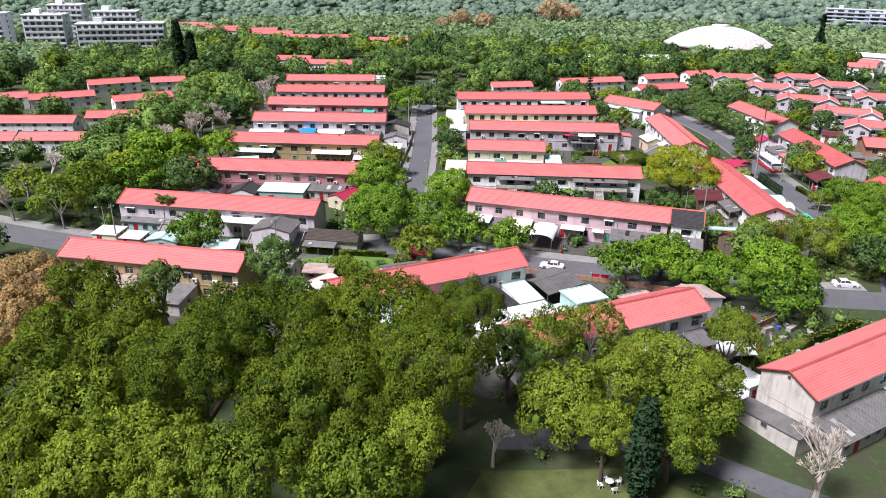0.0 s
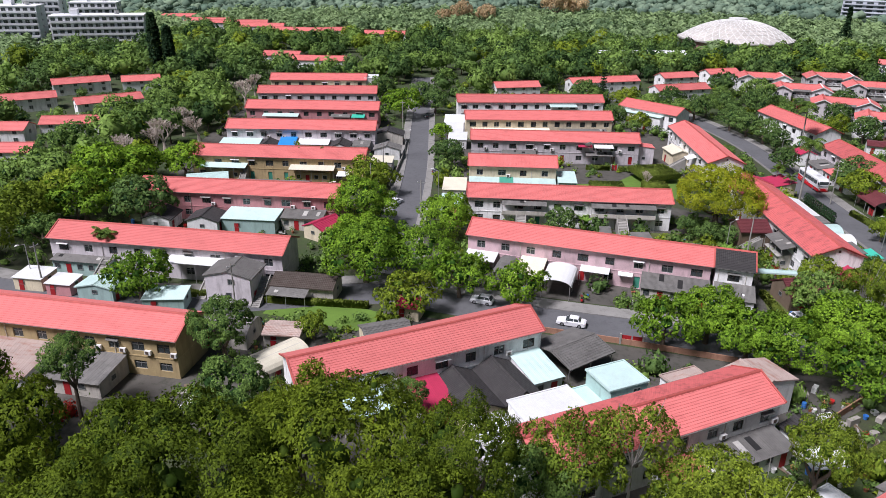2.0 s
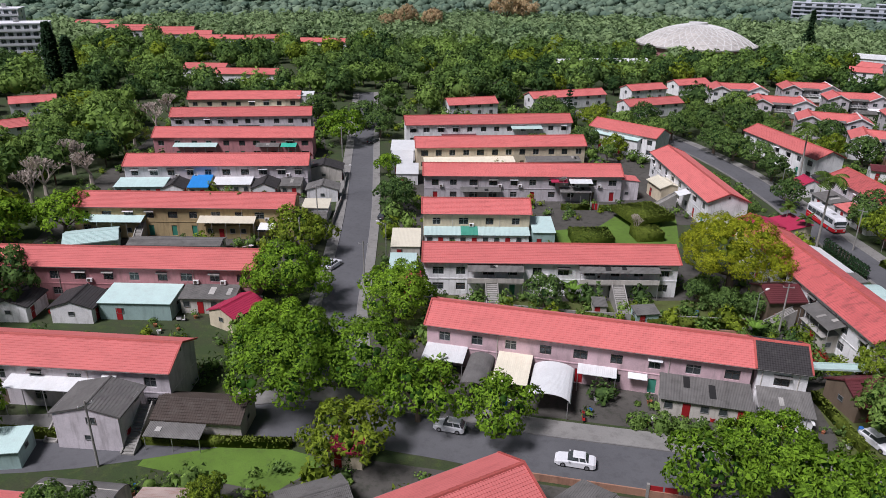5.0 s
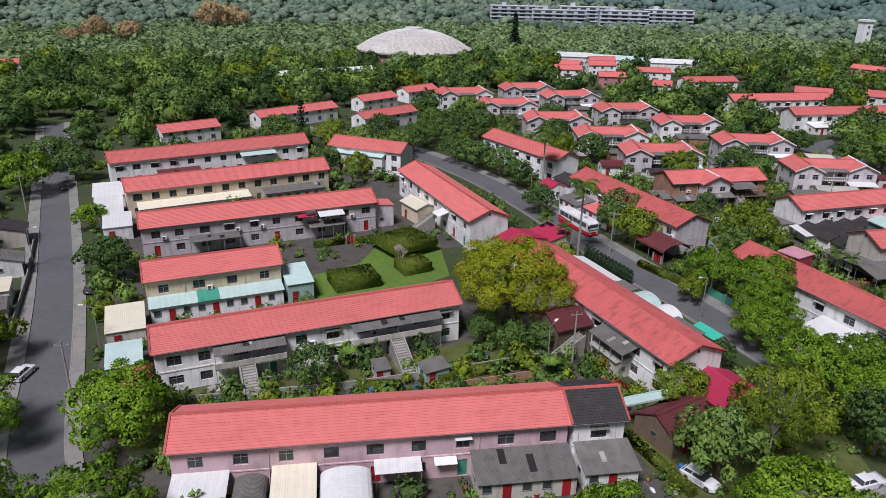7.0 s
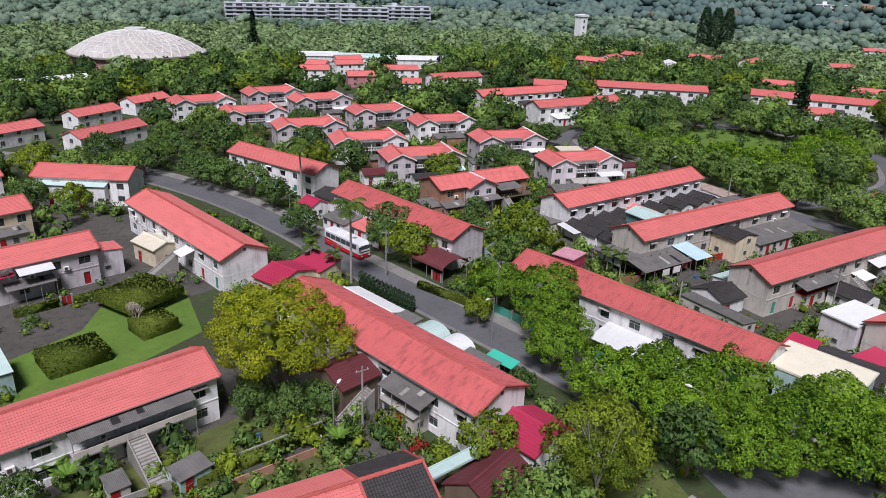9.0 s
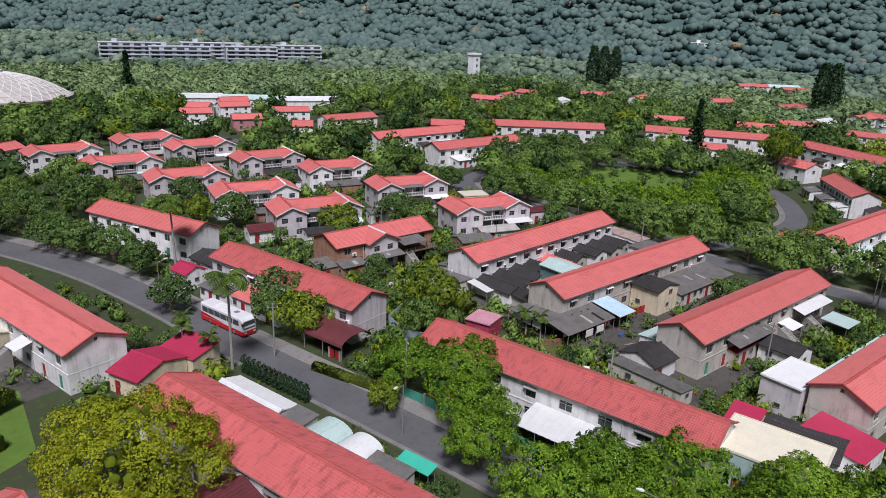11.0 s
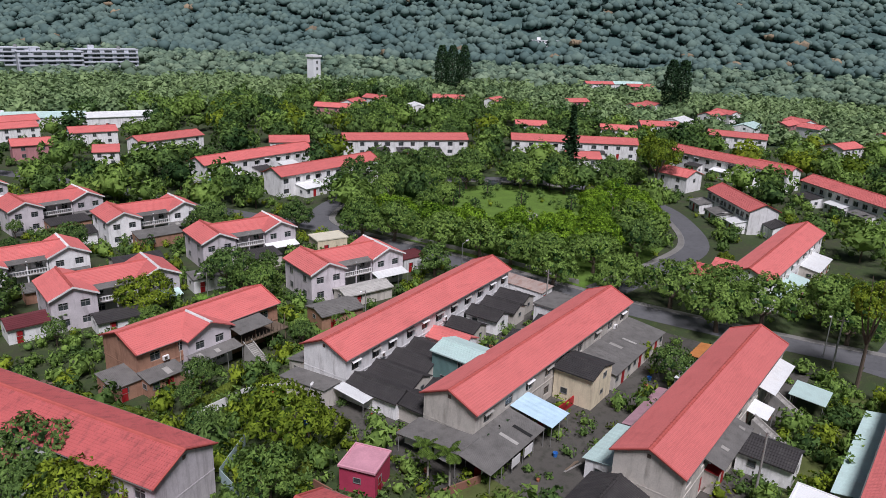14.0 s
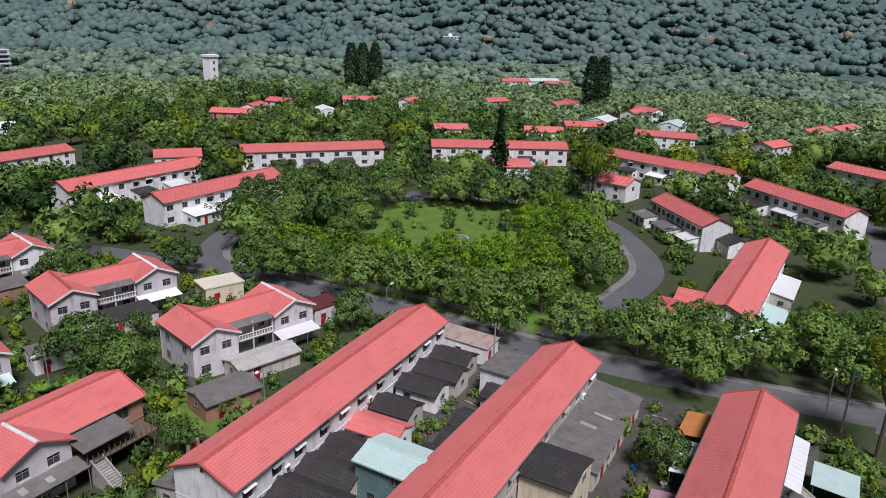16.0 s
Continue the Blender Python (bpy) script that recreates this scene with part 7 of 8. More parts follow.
def in_sight_line(x, y):
    for c, half in SEEN_HOUSES:
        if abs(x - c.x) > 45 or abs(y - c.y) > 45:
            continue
        # eye: points near the camera's path from which the house is seen
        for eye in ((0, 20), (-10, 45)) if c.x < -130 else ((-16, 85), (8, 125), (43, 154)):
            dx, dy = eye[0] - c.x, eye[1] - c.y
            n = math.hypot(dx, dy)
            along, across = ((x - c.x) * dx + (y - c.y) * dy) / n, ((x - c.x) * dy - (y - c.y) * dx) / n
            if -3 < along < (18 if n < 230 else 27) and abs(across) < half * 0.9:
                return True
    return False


# the nearest of the belt's trees stand alone; those further off are joined
belt = []
for i in range(30000):
    x, y = frng.uniform(-275, 345), frng.uniform(92, 450)
    r = frng.uniform(3.2, 5.6)
    k = frng.choice(("broad",) * 6 + ("mid",) * 8 + ("light",))
    if len(belt) > 1400 or block(x, y) or in_park(x, y) or (y < 125 and -62 < x < 62):
        continue
    if in_sight_line(x, y):
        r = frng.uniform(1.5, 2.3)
    if not open_ground(x, y, r):
        continue
    PLACED.append((x, y, r))
    belt.append((x, y, r, k))
belt.sort(key=lambda q: (q[0] - 30) ** 2 + (q[1] - 160) ** 2)
for x, y, r, k in belt[:110]:
    tree(k, x, y, r, r * (1.35 + 0.35 * (r * 37 % 1)) + 2.2, 1, "in the belt of trees")
FAR_TREES = [far_tree(900 + i, 12, 22, 0.14) for i in range(6)]


def turned(block, a, scale, at, tone):
    """A copy of a crown, turned, stretched and moved."""
    v, f, n = block
    c, s = math.cos(a), math.sin(a)
    m = np.array(((c, s, 0), (-s, c, 0), (0, 0, 1)))
    return v @ m * scale + at, f, n @ m, tone


wrng = np.random.default_rng(3)
trunks = Geo()
for k in ("broad", "mid", "light"):
    blocks = []
    for x, y, r, q in belt[110:]:
        if q == k:
            lift = 1.5 + 0.25 * r if r > 2.6 else 0.1
            blocks.append(turned(FAR_TREES[wrng.integers(6)], wrng.uniform(0, 6.3), (1.12 * r * wrng.uniform(0.9, 1.15), 1.12 * r, r * wrng.uniform(0.95, 1.3)), (x, y, lift), wrng.uniform(-0.4, 0.3)))
            if r > 2.6:
                trunks.tube((x, y, -0.1), (x, y, lift + 0.5 * r), 0.22, 0.14, 5)
    tagged(new("tree_belt", join("tree_belt", blocks, LEAF[k])), "belt of leafy trees around the far houses", "trees", kind="stuff")
tagged(new("belt_trunks", trunks.mesh("belt_trunks", BARK)), "bare trunks under a belt of leafy trees", "trees", kind="stuff")


# far woods, joined
def woodland(name, label, n, box, size, kind, keep, lobes, leaves, card=0.0, flat=0.9, lift=0.2):
    """Rounded leafy crowns, joined."""
    rng = np.random.default_rng(len(name) + n)
    shapes = [far_tree(n + i, lobes, leaves, card) if card else lump_tree(n + i, lobes, leaves) for i in range(8)]
    blocks, k = [], 0
    for trial in range(n * 14):
        x, y = rng.uniform(box[0], box[1]), rng.uniform(box[2], box[3])
        if k >= n or not keep(x, y):
            continue
        k += 1
        r = rng.uniform(*size)
        drift = 0.35 * noise.noise(Vector((x * 0.012, y * 0.012, 7.0)))
        blocks.append(turned(shapes[k % 8], rng.uniform(0, 6.3), (r * 1.1, r * 1.1, r * flat * rng.uniform(0.85, 1.25)), (x, y, rise(x, y) + lift * r), rng.uniform(-0.25, 0.25) + drift))
    return tagged(new(name, join(name, blocks, LEAF[kind])), label, "woodland", kind="stuff")


def in_view(x, y):
    a = math.degrees(math.atan2(x - 0, y - 60))
    return -55 < a < 112


def lawn_gap(x, y):
    return math.hypot(x - 844, y - 150) < 75


def near_wood(x, y):
    return in_view(x, y) and (x < -272 or x > 332 or y > 438) and 0.81 * x + 0.59 * y < 830 and not taken(x, y, 5) and not lawn_gap(x, y) and not in_sight_line(x, y)


def hill_wood(x, y):
    u = 0.81 * x + 0.59 * y
    return in_view(x, y) and 820 <= u < 1330 and y > -350


AUTUMN = ((-128, 530, 11), (-112, 536, 10), (-70, 590, 15), (-58, 596, 13), (-140, 524, 8))


def mid_wood(x, y):
    return near_wood(x, y) and math.hypot(x - 10, y - 110) < 520


def remote_wood(x, y):
    return near_wood(x, y) and math.hypot(x - 10, y - 110) >= 520


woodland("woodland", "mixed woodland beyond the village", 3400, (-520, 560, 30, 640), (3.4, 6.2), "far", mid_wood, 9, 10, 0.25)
woodland("woodland", "distant mixed woodland with haze painted into its leaf colour", 4600, (-620, 900, 30, 1100), (4.4, 7.2), "remote", remote_wood, 3, 14, flat=0.8, lift=0.1)
woodland("hill_woodland", "wooded hillside with haze painted into its leaf colour", 9000, (-300, 1500, -300, 1900), (7.0, 11.0), "hill", hill_wood, 3, 0, flat=0.8, lift=0.1)
woodland("hill_woodland", "russet and pale trees scattered on the hillside", 60, (100, 1300, 0, 1300), (6.0, 10.0), "russet", hill_wood, 4, 6, flat=0.8)
for x, y, r in AUTUMN:
    tree("pale_autumn", x, y, r * 0.75, r * 1.7, 1, "rising over far woods")

# low growth between the houses, in the gardens and along the lanes
urng = np.random.default_rng(8)
for k, n in (("broad", 1250), ("mid", 1300), ("light", 550)):
    blocks, c = [], 0
    for i in range(n * 4):
        x, y = (urng.uniform(-150, 240), urng.uniform(66, 330)) if i % 2 else (urng.uniform(-60, 130), urng.uniform(88, 216))
        r = urng.uniform(0.35, 1.3) if i % 2 == 0 else urng.uniform(0.5, 1.7)
        if c >= n or taken(x, y, 0.1) or on_road(x, y, 0.3 + r * 0.4) or (x - 0) ** 2 + (y - 190) ** 2 < 16 ** 2:
            continue
        if YARDS(x, y) and urng.random() < 0.35:
            continue
        c += 1
        d = urng.normal(size=(40, 3))
        d[:, 2] = np.abs(d[:, 2])
        d /= np.linalg.norm(d, axis=1)[:, None]
        blocks.append((ICO1[0] * urng.uniform(0.35, 0.6, (12, 1)) * (r, r, r * 0.8) + (x, y, r * 0.45), ICO1[1]))
        blocks.append(cards(urng, d * (r, r, r * 0.85) * urng.uniform(0.6, 1.3, (40, 1)) + (x, y, r * 0.45), d, 0.25))
    tagged(new("undergrowth", join("undergrowth", blocks, LEAF[k])), "low shrubs and weeds between houses", "shrubs", kind="stuff")

# thick understory beneath the golden tree and behind the row houses
trees("broad", [(10.5, 163.5, 2.6), (15, 163, 2.4), (7, 166.5, 2.2), (19.5, 165.5, 2.2), (-17.5, 165.5, 2.0), (-22, 170, 2.6), (28, 160, 2.2)], 1, "in a dark corner of a garden", h=4.6)

BUSHES = [far_tree(700 + i, 8, 13, 0.2) for i in range(5)]
GARDENS = ((52, 138, 200, 350), (44, 66, 176, 206), (52, 138, 200, 350), (64, 80, 140, 168), (-36, 20, 144, 162), (52, 138, 200, 350), (80, 134, 138, 151), (52, 138, 200, 350))
blocks = {"mid": [], "broad": [], "light": []}
for i in range(20000):
    x, y, r = (frng.uniform(-150, 250), frng.uniform(96, 330), frng.uniform(1.0, 2.4)) if i % 3 == 0 else (frng.uniform(*GARDENS[i % 8][:2]), frng.uniform(*GARDENS[i % 8][2:]), frng.uniform(0.7, 1.9))
    k = frng.choice(("mid", "mid", "broad", "light"))
    if sum(map(len, blocks.values())) > 1250 or in_park(x, y) or on_road(x, y, r * 0.8) or taken(x, y, r * 0.45) or not all((x - a) ** 2 + (y - b) ** 2 > (0.7 * (r + c)) ** 2 for a, b, c in PLACED) or (-16 < x < 8 and 180 < y < 214):
        continue
    if YARDS(x, y) and frng.random() < 0.3:
        continue
    PLACED.append((x, y, r))
    blocks[k].append(turned(BUSHES[i % 5], x, (r, r, r * frng.uniform(0.9, 1.5)), (x, y, 0.05), frng.uniform(-0.3, 0.3)))
for k in blocks:
    tagged(new("garden_shrubs", join("garden_shrubs", blocks[k], LEAF[k])), "small garden trees and shrubs between houses", "shrubs", kind="stuff")

# ---- vehicles, lamps, walls and garden things ----
def loft(rings):
    """Rings of (x, y, z) corners joined one to the next, ends closed."""
    g = Geo()
    n = len(rings[0])
    for r in rings:
        g.v += [tuple(p) for p in r]
    for i in range(len(rings) - 1):
        g.f += [(i * n + j, i * n + (j + 1) % n, (i + 1) * n + (j + 1) % n, (i + 1) * n + j) for j in range(n)]
    g.f += [tuple(reversed(range(n))), tuple((len(rings) - 1) * n + j for j in range(n))]
    return g


def wheel(root, x, y, r, w=0.2):
    ob = part("wheel", Geo().tube((x, y - w / 2, r), (x, y + w / 2, r), r, n=16), RUBBER, root)
    s = 1 if y > 0 else -1
    part("rim", Geo().tube((x, y + s * w / 2, r), (x, y + s * (w / 2 + 0.02), r), r * 0.62, n=12), CHROME, ob)


def car(x, y, rz, paint, label, length=4.4, hatch=False):
    root = thing("car", label, "car", spot(x, y, rz, 0.03), "parked cars")
    L, W = length / 2, 0.84
    sec = lambda px, lo, hi, w: [(px, -w, lo), (px, -w * 1.0, lo + 0.25), (px, -w, hi - 0.12), (px, -w * 0.88, hi), (px, w * 0.88, hi), (px, w, hi - 0.12), (px, w, lo + 0.25), (px, w, lo)]
    part("body", loft([sec(-L, 0.35, 0.80, W * 0.86), sec(-L + 0.25, 0.22, 0.92, W), sec(-L * 0.5, 0.2, 0.95, W), sec(L * 0.35, 0.2, 0.93, W), sec(L - 0.35, 0.22, 0.80, W), sec(L, 0.34, 0.66, W * 0.84)]), paint, root)
    back = -L + (0.15 if hatch else 0.75)
    part("window_band", loft([[(back, -W * 0.86, 0.9), (L * 0.40, -W * 0.86, 0.9), (L * 0.40, W * 0.86, 0.9), (back, W * 0.86, 0.9)], [(back + 0.42, -W * 0.72, 1.36), (L * 0.12, -W * 0.72, 1.36), (L * 0.12, W * 0.72, 1.36), (back + 0.42, W * 0.72, 1.36)]]), GLASS, root)
    part("roof", loft([[(back + 0.38, -W * 0.74, 1.36), (L * 0.14, -W * 0.74, 1.36), (L * 0.14, W * 0.74, 1.36), (back + 0.38, W * 0.74, 1.36)], [(back + 0.55, -W * 0.62, 1.43), (L * 0.0, -W * 0.62, 1.43), (L * 0.0, W * 0.62, 1.43), (back + 0.55, W * 0.62, 1.43)]]), paint, root)
    for s in (-1, 1):
        for k in (0.0, 0.5):
            xa = back + 0.42 + (L * 0.12 - back - 0.42) * k
            part("pillar", loft([[(xa - 0.25 + k * 0.3, s * W * 0.87, 0.9), (xa - 0.13 + k * 0.3, s * W * 0.87, 0.9), (xa - 0.13 + k * 0.3, s * W * 0.83, 0.9)], [(xa, s * W * 0.74, 1.37), (xa + 0.1, s * W * 0.74, 1.37), (xa + 0.1, s * W * 0.70, 1.37)]]), paint, root)
        part("headlight", Geo().box(L - 0.18, L - 0.02, s * 0.52 - 0.16, s * 0.52 + 0.16, 0.56, 0.70), LAMP_CLEAR, root)
        part("tail_light", Geo().box(-L + 0.0, -L + 0.12, s * 0.54 - 0.14, s * 0.54 + 0.14, 0.62, 0.80), LAMP_RED, root)
        part("door_mirror", Geo().box(L * 0.28, L * 0.28 + 0.12, s * (W + 0.02), s * (W + 0.18), 0.92, 1.04), paint, root)
        for px in (-L * 0.58, L * 0.60):
            wheel(root, px, s * (W - 0.08), 0.31)
    part("bumper", Geo().box(L - 0.06, L + 0.05, -0.66, 0.66, 0.30, 0.48), paint, root)
    part("number_plate", Geo().box(-L - 0.02, -L + 0.01, -0.22, 0.22, 0.5, 0.62), WHITE_PAINT, root)


def coach(x, y, rz):
    root = thing("coach", "white and red coach parked at the kerb", "coach", spot(x, y, rz, 0.034))
    L, W, H = 5.4, 1.24, 3.2
    sec = lambda px, lo, hi, w: [(px, -w, lo), (px, -w, hi - 0.25), (px, -w + 0.18, hi), (px, w - 0.18, hi), (px, w, hi - 0.25), (px, w, lo)]
    part("body", loft([sec(-L, 1.05, H - 0.15, W - 0.06), sec(-L + 0.2, 1.0, H, W), sec(L - 0.7, 1.0, H, W), sec(L - 0.1, 1.0, H - 0.5, W - 0.05), sec(L, 1.0, 1.7, W - 0.12)]), CAR_WHITE, root)
    part("skirt", loft([sec(-L - 0.02, 0.35, 1.05, W - 0.04), sec(-L + 0.2, 0.28, 1.05, W + 0.015), sec(L - 0.4, 0.28, 1.05, W + 0.015), sec(L + 0.05, 0.34, 1.05, W - 0.1)]), CAR_RED, root)
    for s in (-1, 1):
        for i in range(6):
            a = -L + 0.55 + i * 1.55
            part("side_window", Geo().box(a, a + 1.42, s * (W + 0.006) - 0.012, s * (W + 0.006) + 0.012, 1.75, 2.65), GLASS, root)
        stripe = loft([[(-L + 0.1, s * (W + 0.004), 1.05), (-L + 0.1, s * (W + 0.014), 1.05), (-L + 0.1, s * (W + 0.014), 1.6), (-L + 0.1, s * (W + 0.004), 1.6)], [(0.5, s * (W + 0.004), 1.05), (0.5, s * (W + 0.014), 1.05), (0.5, s * (W + 0.014), 1.12), (0.5, s * (W + 0.004), 1.12)]])
        part("stripe", stripe, CAR_RED, root, "red swoosh along the side")
        part("mirror", Geo().box(L - 0.1, L + 0.22, s * (W + 0.05), s * (W + 0.22), 2.0, 2.5), RUBBER, root)
        part("headlight", Geo().box(L - 0.02, L + 0.07, s * 0.85 - 0.22, s * 0.85 + 0.22, 0.62, 0.85), LAMP_CLEAR, root)
        for px in (-L + 2.5, L - 2.3):
            wheel(root, px, s * (W - 0.14), 0.48, 0.3)
    part("windscreen", loft([[(L + 0.012, -W + 0.2, 1.35), (L + 0.012, W - 0.2, 1.35), (L - 0.02, W - 0.2, 1.35), (L - 0.02, -W + 0.2, 1.35)], [(L - 0.06, -W + 0.16, 2.6), (L - 0.06, W - 0.16, 2.6), (L - 0.12, W - 0.16, 2.6), (L - 0.12, -W + 0.16, 2.6)]]), GLASS, root)
    part("roof_unit", Geo().box(-2.2, 0.2, -0.7, 0.7, H - 0.01, H + 0.14), WHITE_PAINT, root)
    part("roof_hatch", Geo().box(2.0, 2.8, -0.4, 0.4, H - 0.01, H + 0.06), FRAME, root)


coach(38.2, 209.6, -76)
car(-11.4, 123.0, 178, CAR_WHITE, "white saloon car parked on the road")
car(-26.0, 126.2, 176, CAR_WHITE, "white hatchback parked beside trees", 3.7, True)
car(-54.4, 167.2, 75, CAR_WHITE, "white hatchback parked at the kerb", 3.8, True)
car(-51.8, 193.0, 75, CAR_GREY, "dark grey car parked at the kerb", 4.2, True)
car(-71.4, 252.0, 74, CAR_GREY, "dark car parked far along the street")
car(22.7, 133.4, -62, CAR_WHITE, "white car under a crumpled cover", 4.2, True)
car(40, 129.8, 8, CAR_WHITE, "white car half hidden under roadside trees")
car(134.6, 230.6, 92, CAR_GREY, "dark car parked on the park road")
car(200, 256, -40, CAR_GREY, "dark car parked across the park")
car(206, 250, -50, CAR_GREY, "dark car parked across the park")
car(217, 226, 80, CAR_WHITE, "white car parked across the park")
car(48.5, 214.5, 100, CAR_WHITE, "white van in a front yard", 4.2, True)

LAMPS = {}


def street_lamp(x, y, rz, h=7.0):
    if not LAMPS:
        LAMPS["pole"] = Geo().tube((0, 0, -0.1), (0, 0, 7.0), 0.09, 0.06, 8).mesh("pole", FRAME)
        LAMPS["arm"] = Geo().tube((0, 0, 6.9), (1.3, 0, 7.25), 0.045, 0.04, 6).mesh("arm", FRAME)
        LAMPS["lamp_head"] = loft([[(1.2, -0.12, 7.2), (1.2, 0.12, 7.2), (1.2, 0.12, 7.32), (1.2, -0.12, 7.32)], [(1.55, -0.17, 7.22), (1.55, 0.17, 7.22), (1.55, 0.17, 7.40), (1.55, -0.17, 7.40)], [(1.95, -0.1, 7.28), (1.95, 0.1, 7.28), (1.95, 0.1, 7.36), (1.95, -0.1, 7.36)]]).mesh("lamp_head", WHITE_PAINT)
    root = thing("street_lamp", "slim grey street lamp with a white head", "street lamp", spot(x, y, rz), "street lamps")
    for k in LAMPS:
        part(k, LAMPS[k], None, root)


for x, y, r in ((13.6, 157.2, 40), (42.8, 168.5, 200), (50.0, 137.8, 120), (71.0, 194.0, 30), (140.8, 152.0, 180), (12.3, 127.0, -90), (-46.0, 172, 170), (-64.5, 205, -10), (33.0, 226, 10), (-100, 112, -90), (15.4, 181, 90), (98.5, 211.5, 200), (86, 236, 190), (129, 215, 0), (-66, 157, 0)):
    street_lamp(x, y, r)


def pole(x, y, h=8.5, label="concrete utility pole with a cross arm"):
    root = thing("utility_pole", label, "utility pole", spot(x, y, x * 31 % 180), "utility poles")
    part("pole", Geo().tube((0, 0, -0.1), (0, 0, h), 0.15, 0.10, 8), CONCRETE, root)
    part("cross_arm", Geo().box(-0.8, 0.8, -0.05, 0.05, h - 0.6, h - 0.5), FRAME, root)
    for s in (-0.7, 0.7):
        part("insulator", Geo().tube((s, 0, h - 0.5), (s, 0, h - 0.32), 0.05, 0.03), WHITE_PAINT, root)


for x, y in ((-64, 186), (-60.5, 168), (-46.5, 160), (-75, 235), (17.5, 158), (39.5, 196), (48.8, 176), (69, 158), (137, 150), (-96, 110), (-62, 112), (96, 150), (124, 193)):
    pole(x, y)


def wall_run(pts, h, material, label, name="garden_wall", t=0.16):
    g = ribbon([Vector(p) for p in pts], -t / 2, t / 2, -0.05, h)
    ob = tagged(new(name, g.mesh(name, material)), label, "garden wall", "garden walls")
    return ob


def gate(x, y, rz, w=2.2, material=None, label="red painted metal gate"):
    root = thing("gate", label + " in a garden wall", "gate", spot(x, y, rz), "gates")
    for s in (-1, 1):
        part("gate_post", Geo().box(s * w / 2 - 0.15, s * w / 2 + 0.15, -0.15, 0.15, -0.05, 1.7), CONCRETE, root)
        part("gate_leaf", Geo().box(s * w / 4 - w / 4 + 0.1, s * w / 4 + w / 4 - 0.1, -0.03, 0.03, 0.1, 1.5), material or RED_PAINT, root)


wall_run([(-40, 157.4), (-14, 157.4), (-4, 158.2), (13.5, 160.4)], 1.1, CONCRETE, "low mossy concrete wall beside a lane")
hedge(-12, 157.0, -6.4, 156.2, 1.3, 1.2)
hedge(-3.6, 157.2, 13.2, 159.4, 1.2, 1.2, "long clipped hedge before a concrete wall")
wall_run([(1.6, 155.4), (12.0, 156.4), (12.6, 152.0)], 1.0, BRICK, "low red brick bed wall")
hedge(-16, 206.6, -9.8, 208.0, 0.9, 1.2)
hedge(-8, 207.6, -3.4, 209.0, 0.9, 1.2)
gate(-9.0, 207.8, 12, 1.6)
hedge(18.2, 142, 20.8, 131.5, 1.0, 1.1)
hedge(80.6, 148.6, 93.6, 148.9, 1.2, 1.1, "trimmed hedge along a narrow lane")
hedge(64.6, 209.4, 79.4, 213.0, 1.0, 1.2, "trimmed hedge before a brick villa")
wall_run([(65.5, 208.4), (72.6, 208.6), (80, 205.6)], 1.3, WHITE_PAINT, "white slatted garden fence", "garden_fence", 0.06)
wall_run([(66.0, 199.5), (60.0, 196.0), (59.0, 190.0), (62.0, 185.6)], 1.6, mat("pale_blue_corrugated_fence", (0.42, 0.53, 0.55), 0.6, stain=0.3, tiles=("X", 0.2, 1.4)), "pale blue corrugated sheet fence", "sheet_fence", 0.05)
hedge(66, 189.5, 76.4, 193.2, 1.0, 1.3)
wall_run([(66.0, 187.6), (66.4, 178.6), (78.6, 174.4)], 1.0, mat("old_brick", (0.26, 0.13, 0.09), 0.9, stain=0.5), "low wall of old bricks by a vegetable plot")
wall_run([(78.8, 175.4), (100, 174.8), (127, 175.4)], 1.3, RED_PAINT, "red painted wall along a lane between rows", "garden_wall")
gate(92, 174.9, 0)
gate(112, 175.0, 0)
gate(72.5, 152.2, -77)
gate(88.5, 212.8, 10, 1.6)
hedge(19, 95.6, 38, 113.6, 1.4, 1.3, "hedge along a vegetable garden")
wall_run([(14.6, 99), (30.2, 117.6)], 1.0, BRICK, "low brick wall of a vegetable garden")
hedge(42.4, 189.4, 46.4, 178.8, 1.2, 1.1, "low hedge between pavement and yard")
for i in range(13):
    conifer(33.9 + i * 0.26, 194.0 - i * 1.0, 2.8, 0.55, "small clipped conifer in a hedge row", True)
wall_run([(48.4, 176), (50.2, 168.5), (57.0, 142)], 1.5, GREEN_PAINT, "green sheet fence along the pavement", "sheet_fence", 0.06)
gate(49.6, 171.4, -76)
gate(46.4, 190.4, -76)
wall_run([(-60.8, 152), (-99, 145.4)], 1.1, CONCRETE, "grey garden wall before a rose house")
gate(-66, 151.1, 10)
gate(-77.4, 149.2, 10)
hedge(-75, 148.6, -68, 149.8, 0.9, 1.1)
wall_run([(-59.5, 178), (-63.6, 199), (-68.5, 219)], 1.2, CONCRETE, "garden wall along the pavement")
hedge(-60.8, 176.5, -63.6, 188, 1.0, 1.4)
hedge(-60, 116.6, -43, 119.4, 1.0, 1.0, "trimmed hedge along a grassy plot")
hedge(-98, 112.6, -66, 115.8, 1.0, 1.0, "trimmed hedge along a lane")
wall_run([(-20, 119.6), (-4, 119.4), (12, 118.6)], 0.9, BRICK, "brick garden wall along the road")
gate(-2.4, 119.4, 0, 3.2)
wall_run([(142, 196), (142.6, 210), (142, 226), (139.6, 246), (141.6, 258)], 0.9, CONCRETE, "low concrete park wall", "park_wall")
wall_run([(99, 226.5), (101, 212.4), (92, 211.6)], 1.2, FRAME, "thin grey wire garden fence", "garden_fence", 0.04)
hedge(44, 232.6, 49.6, 236, 1.0, 1.2)
hedge(57, 226, 62, 208, 1.2, 1.4, "overgrown hedge behind a row house")
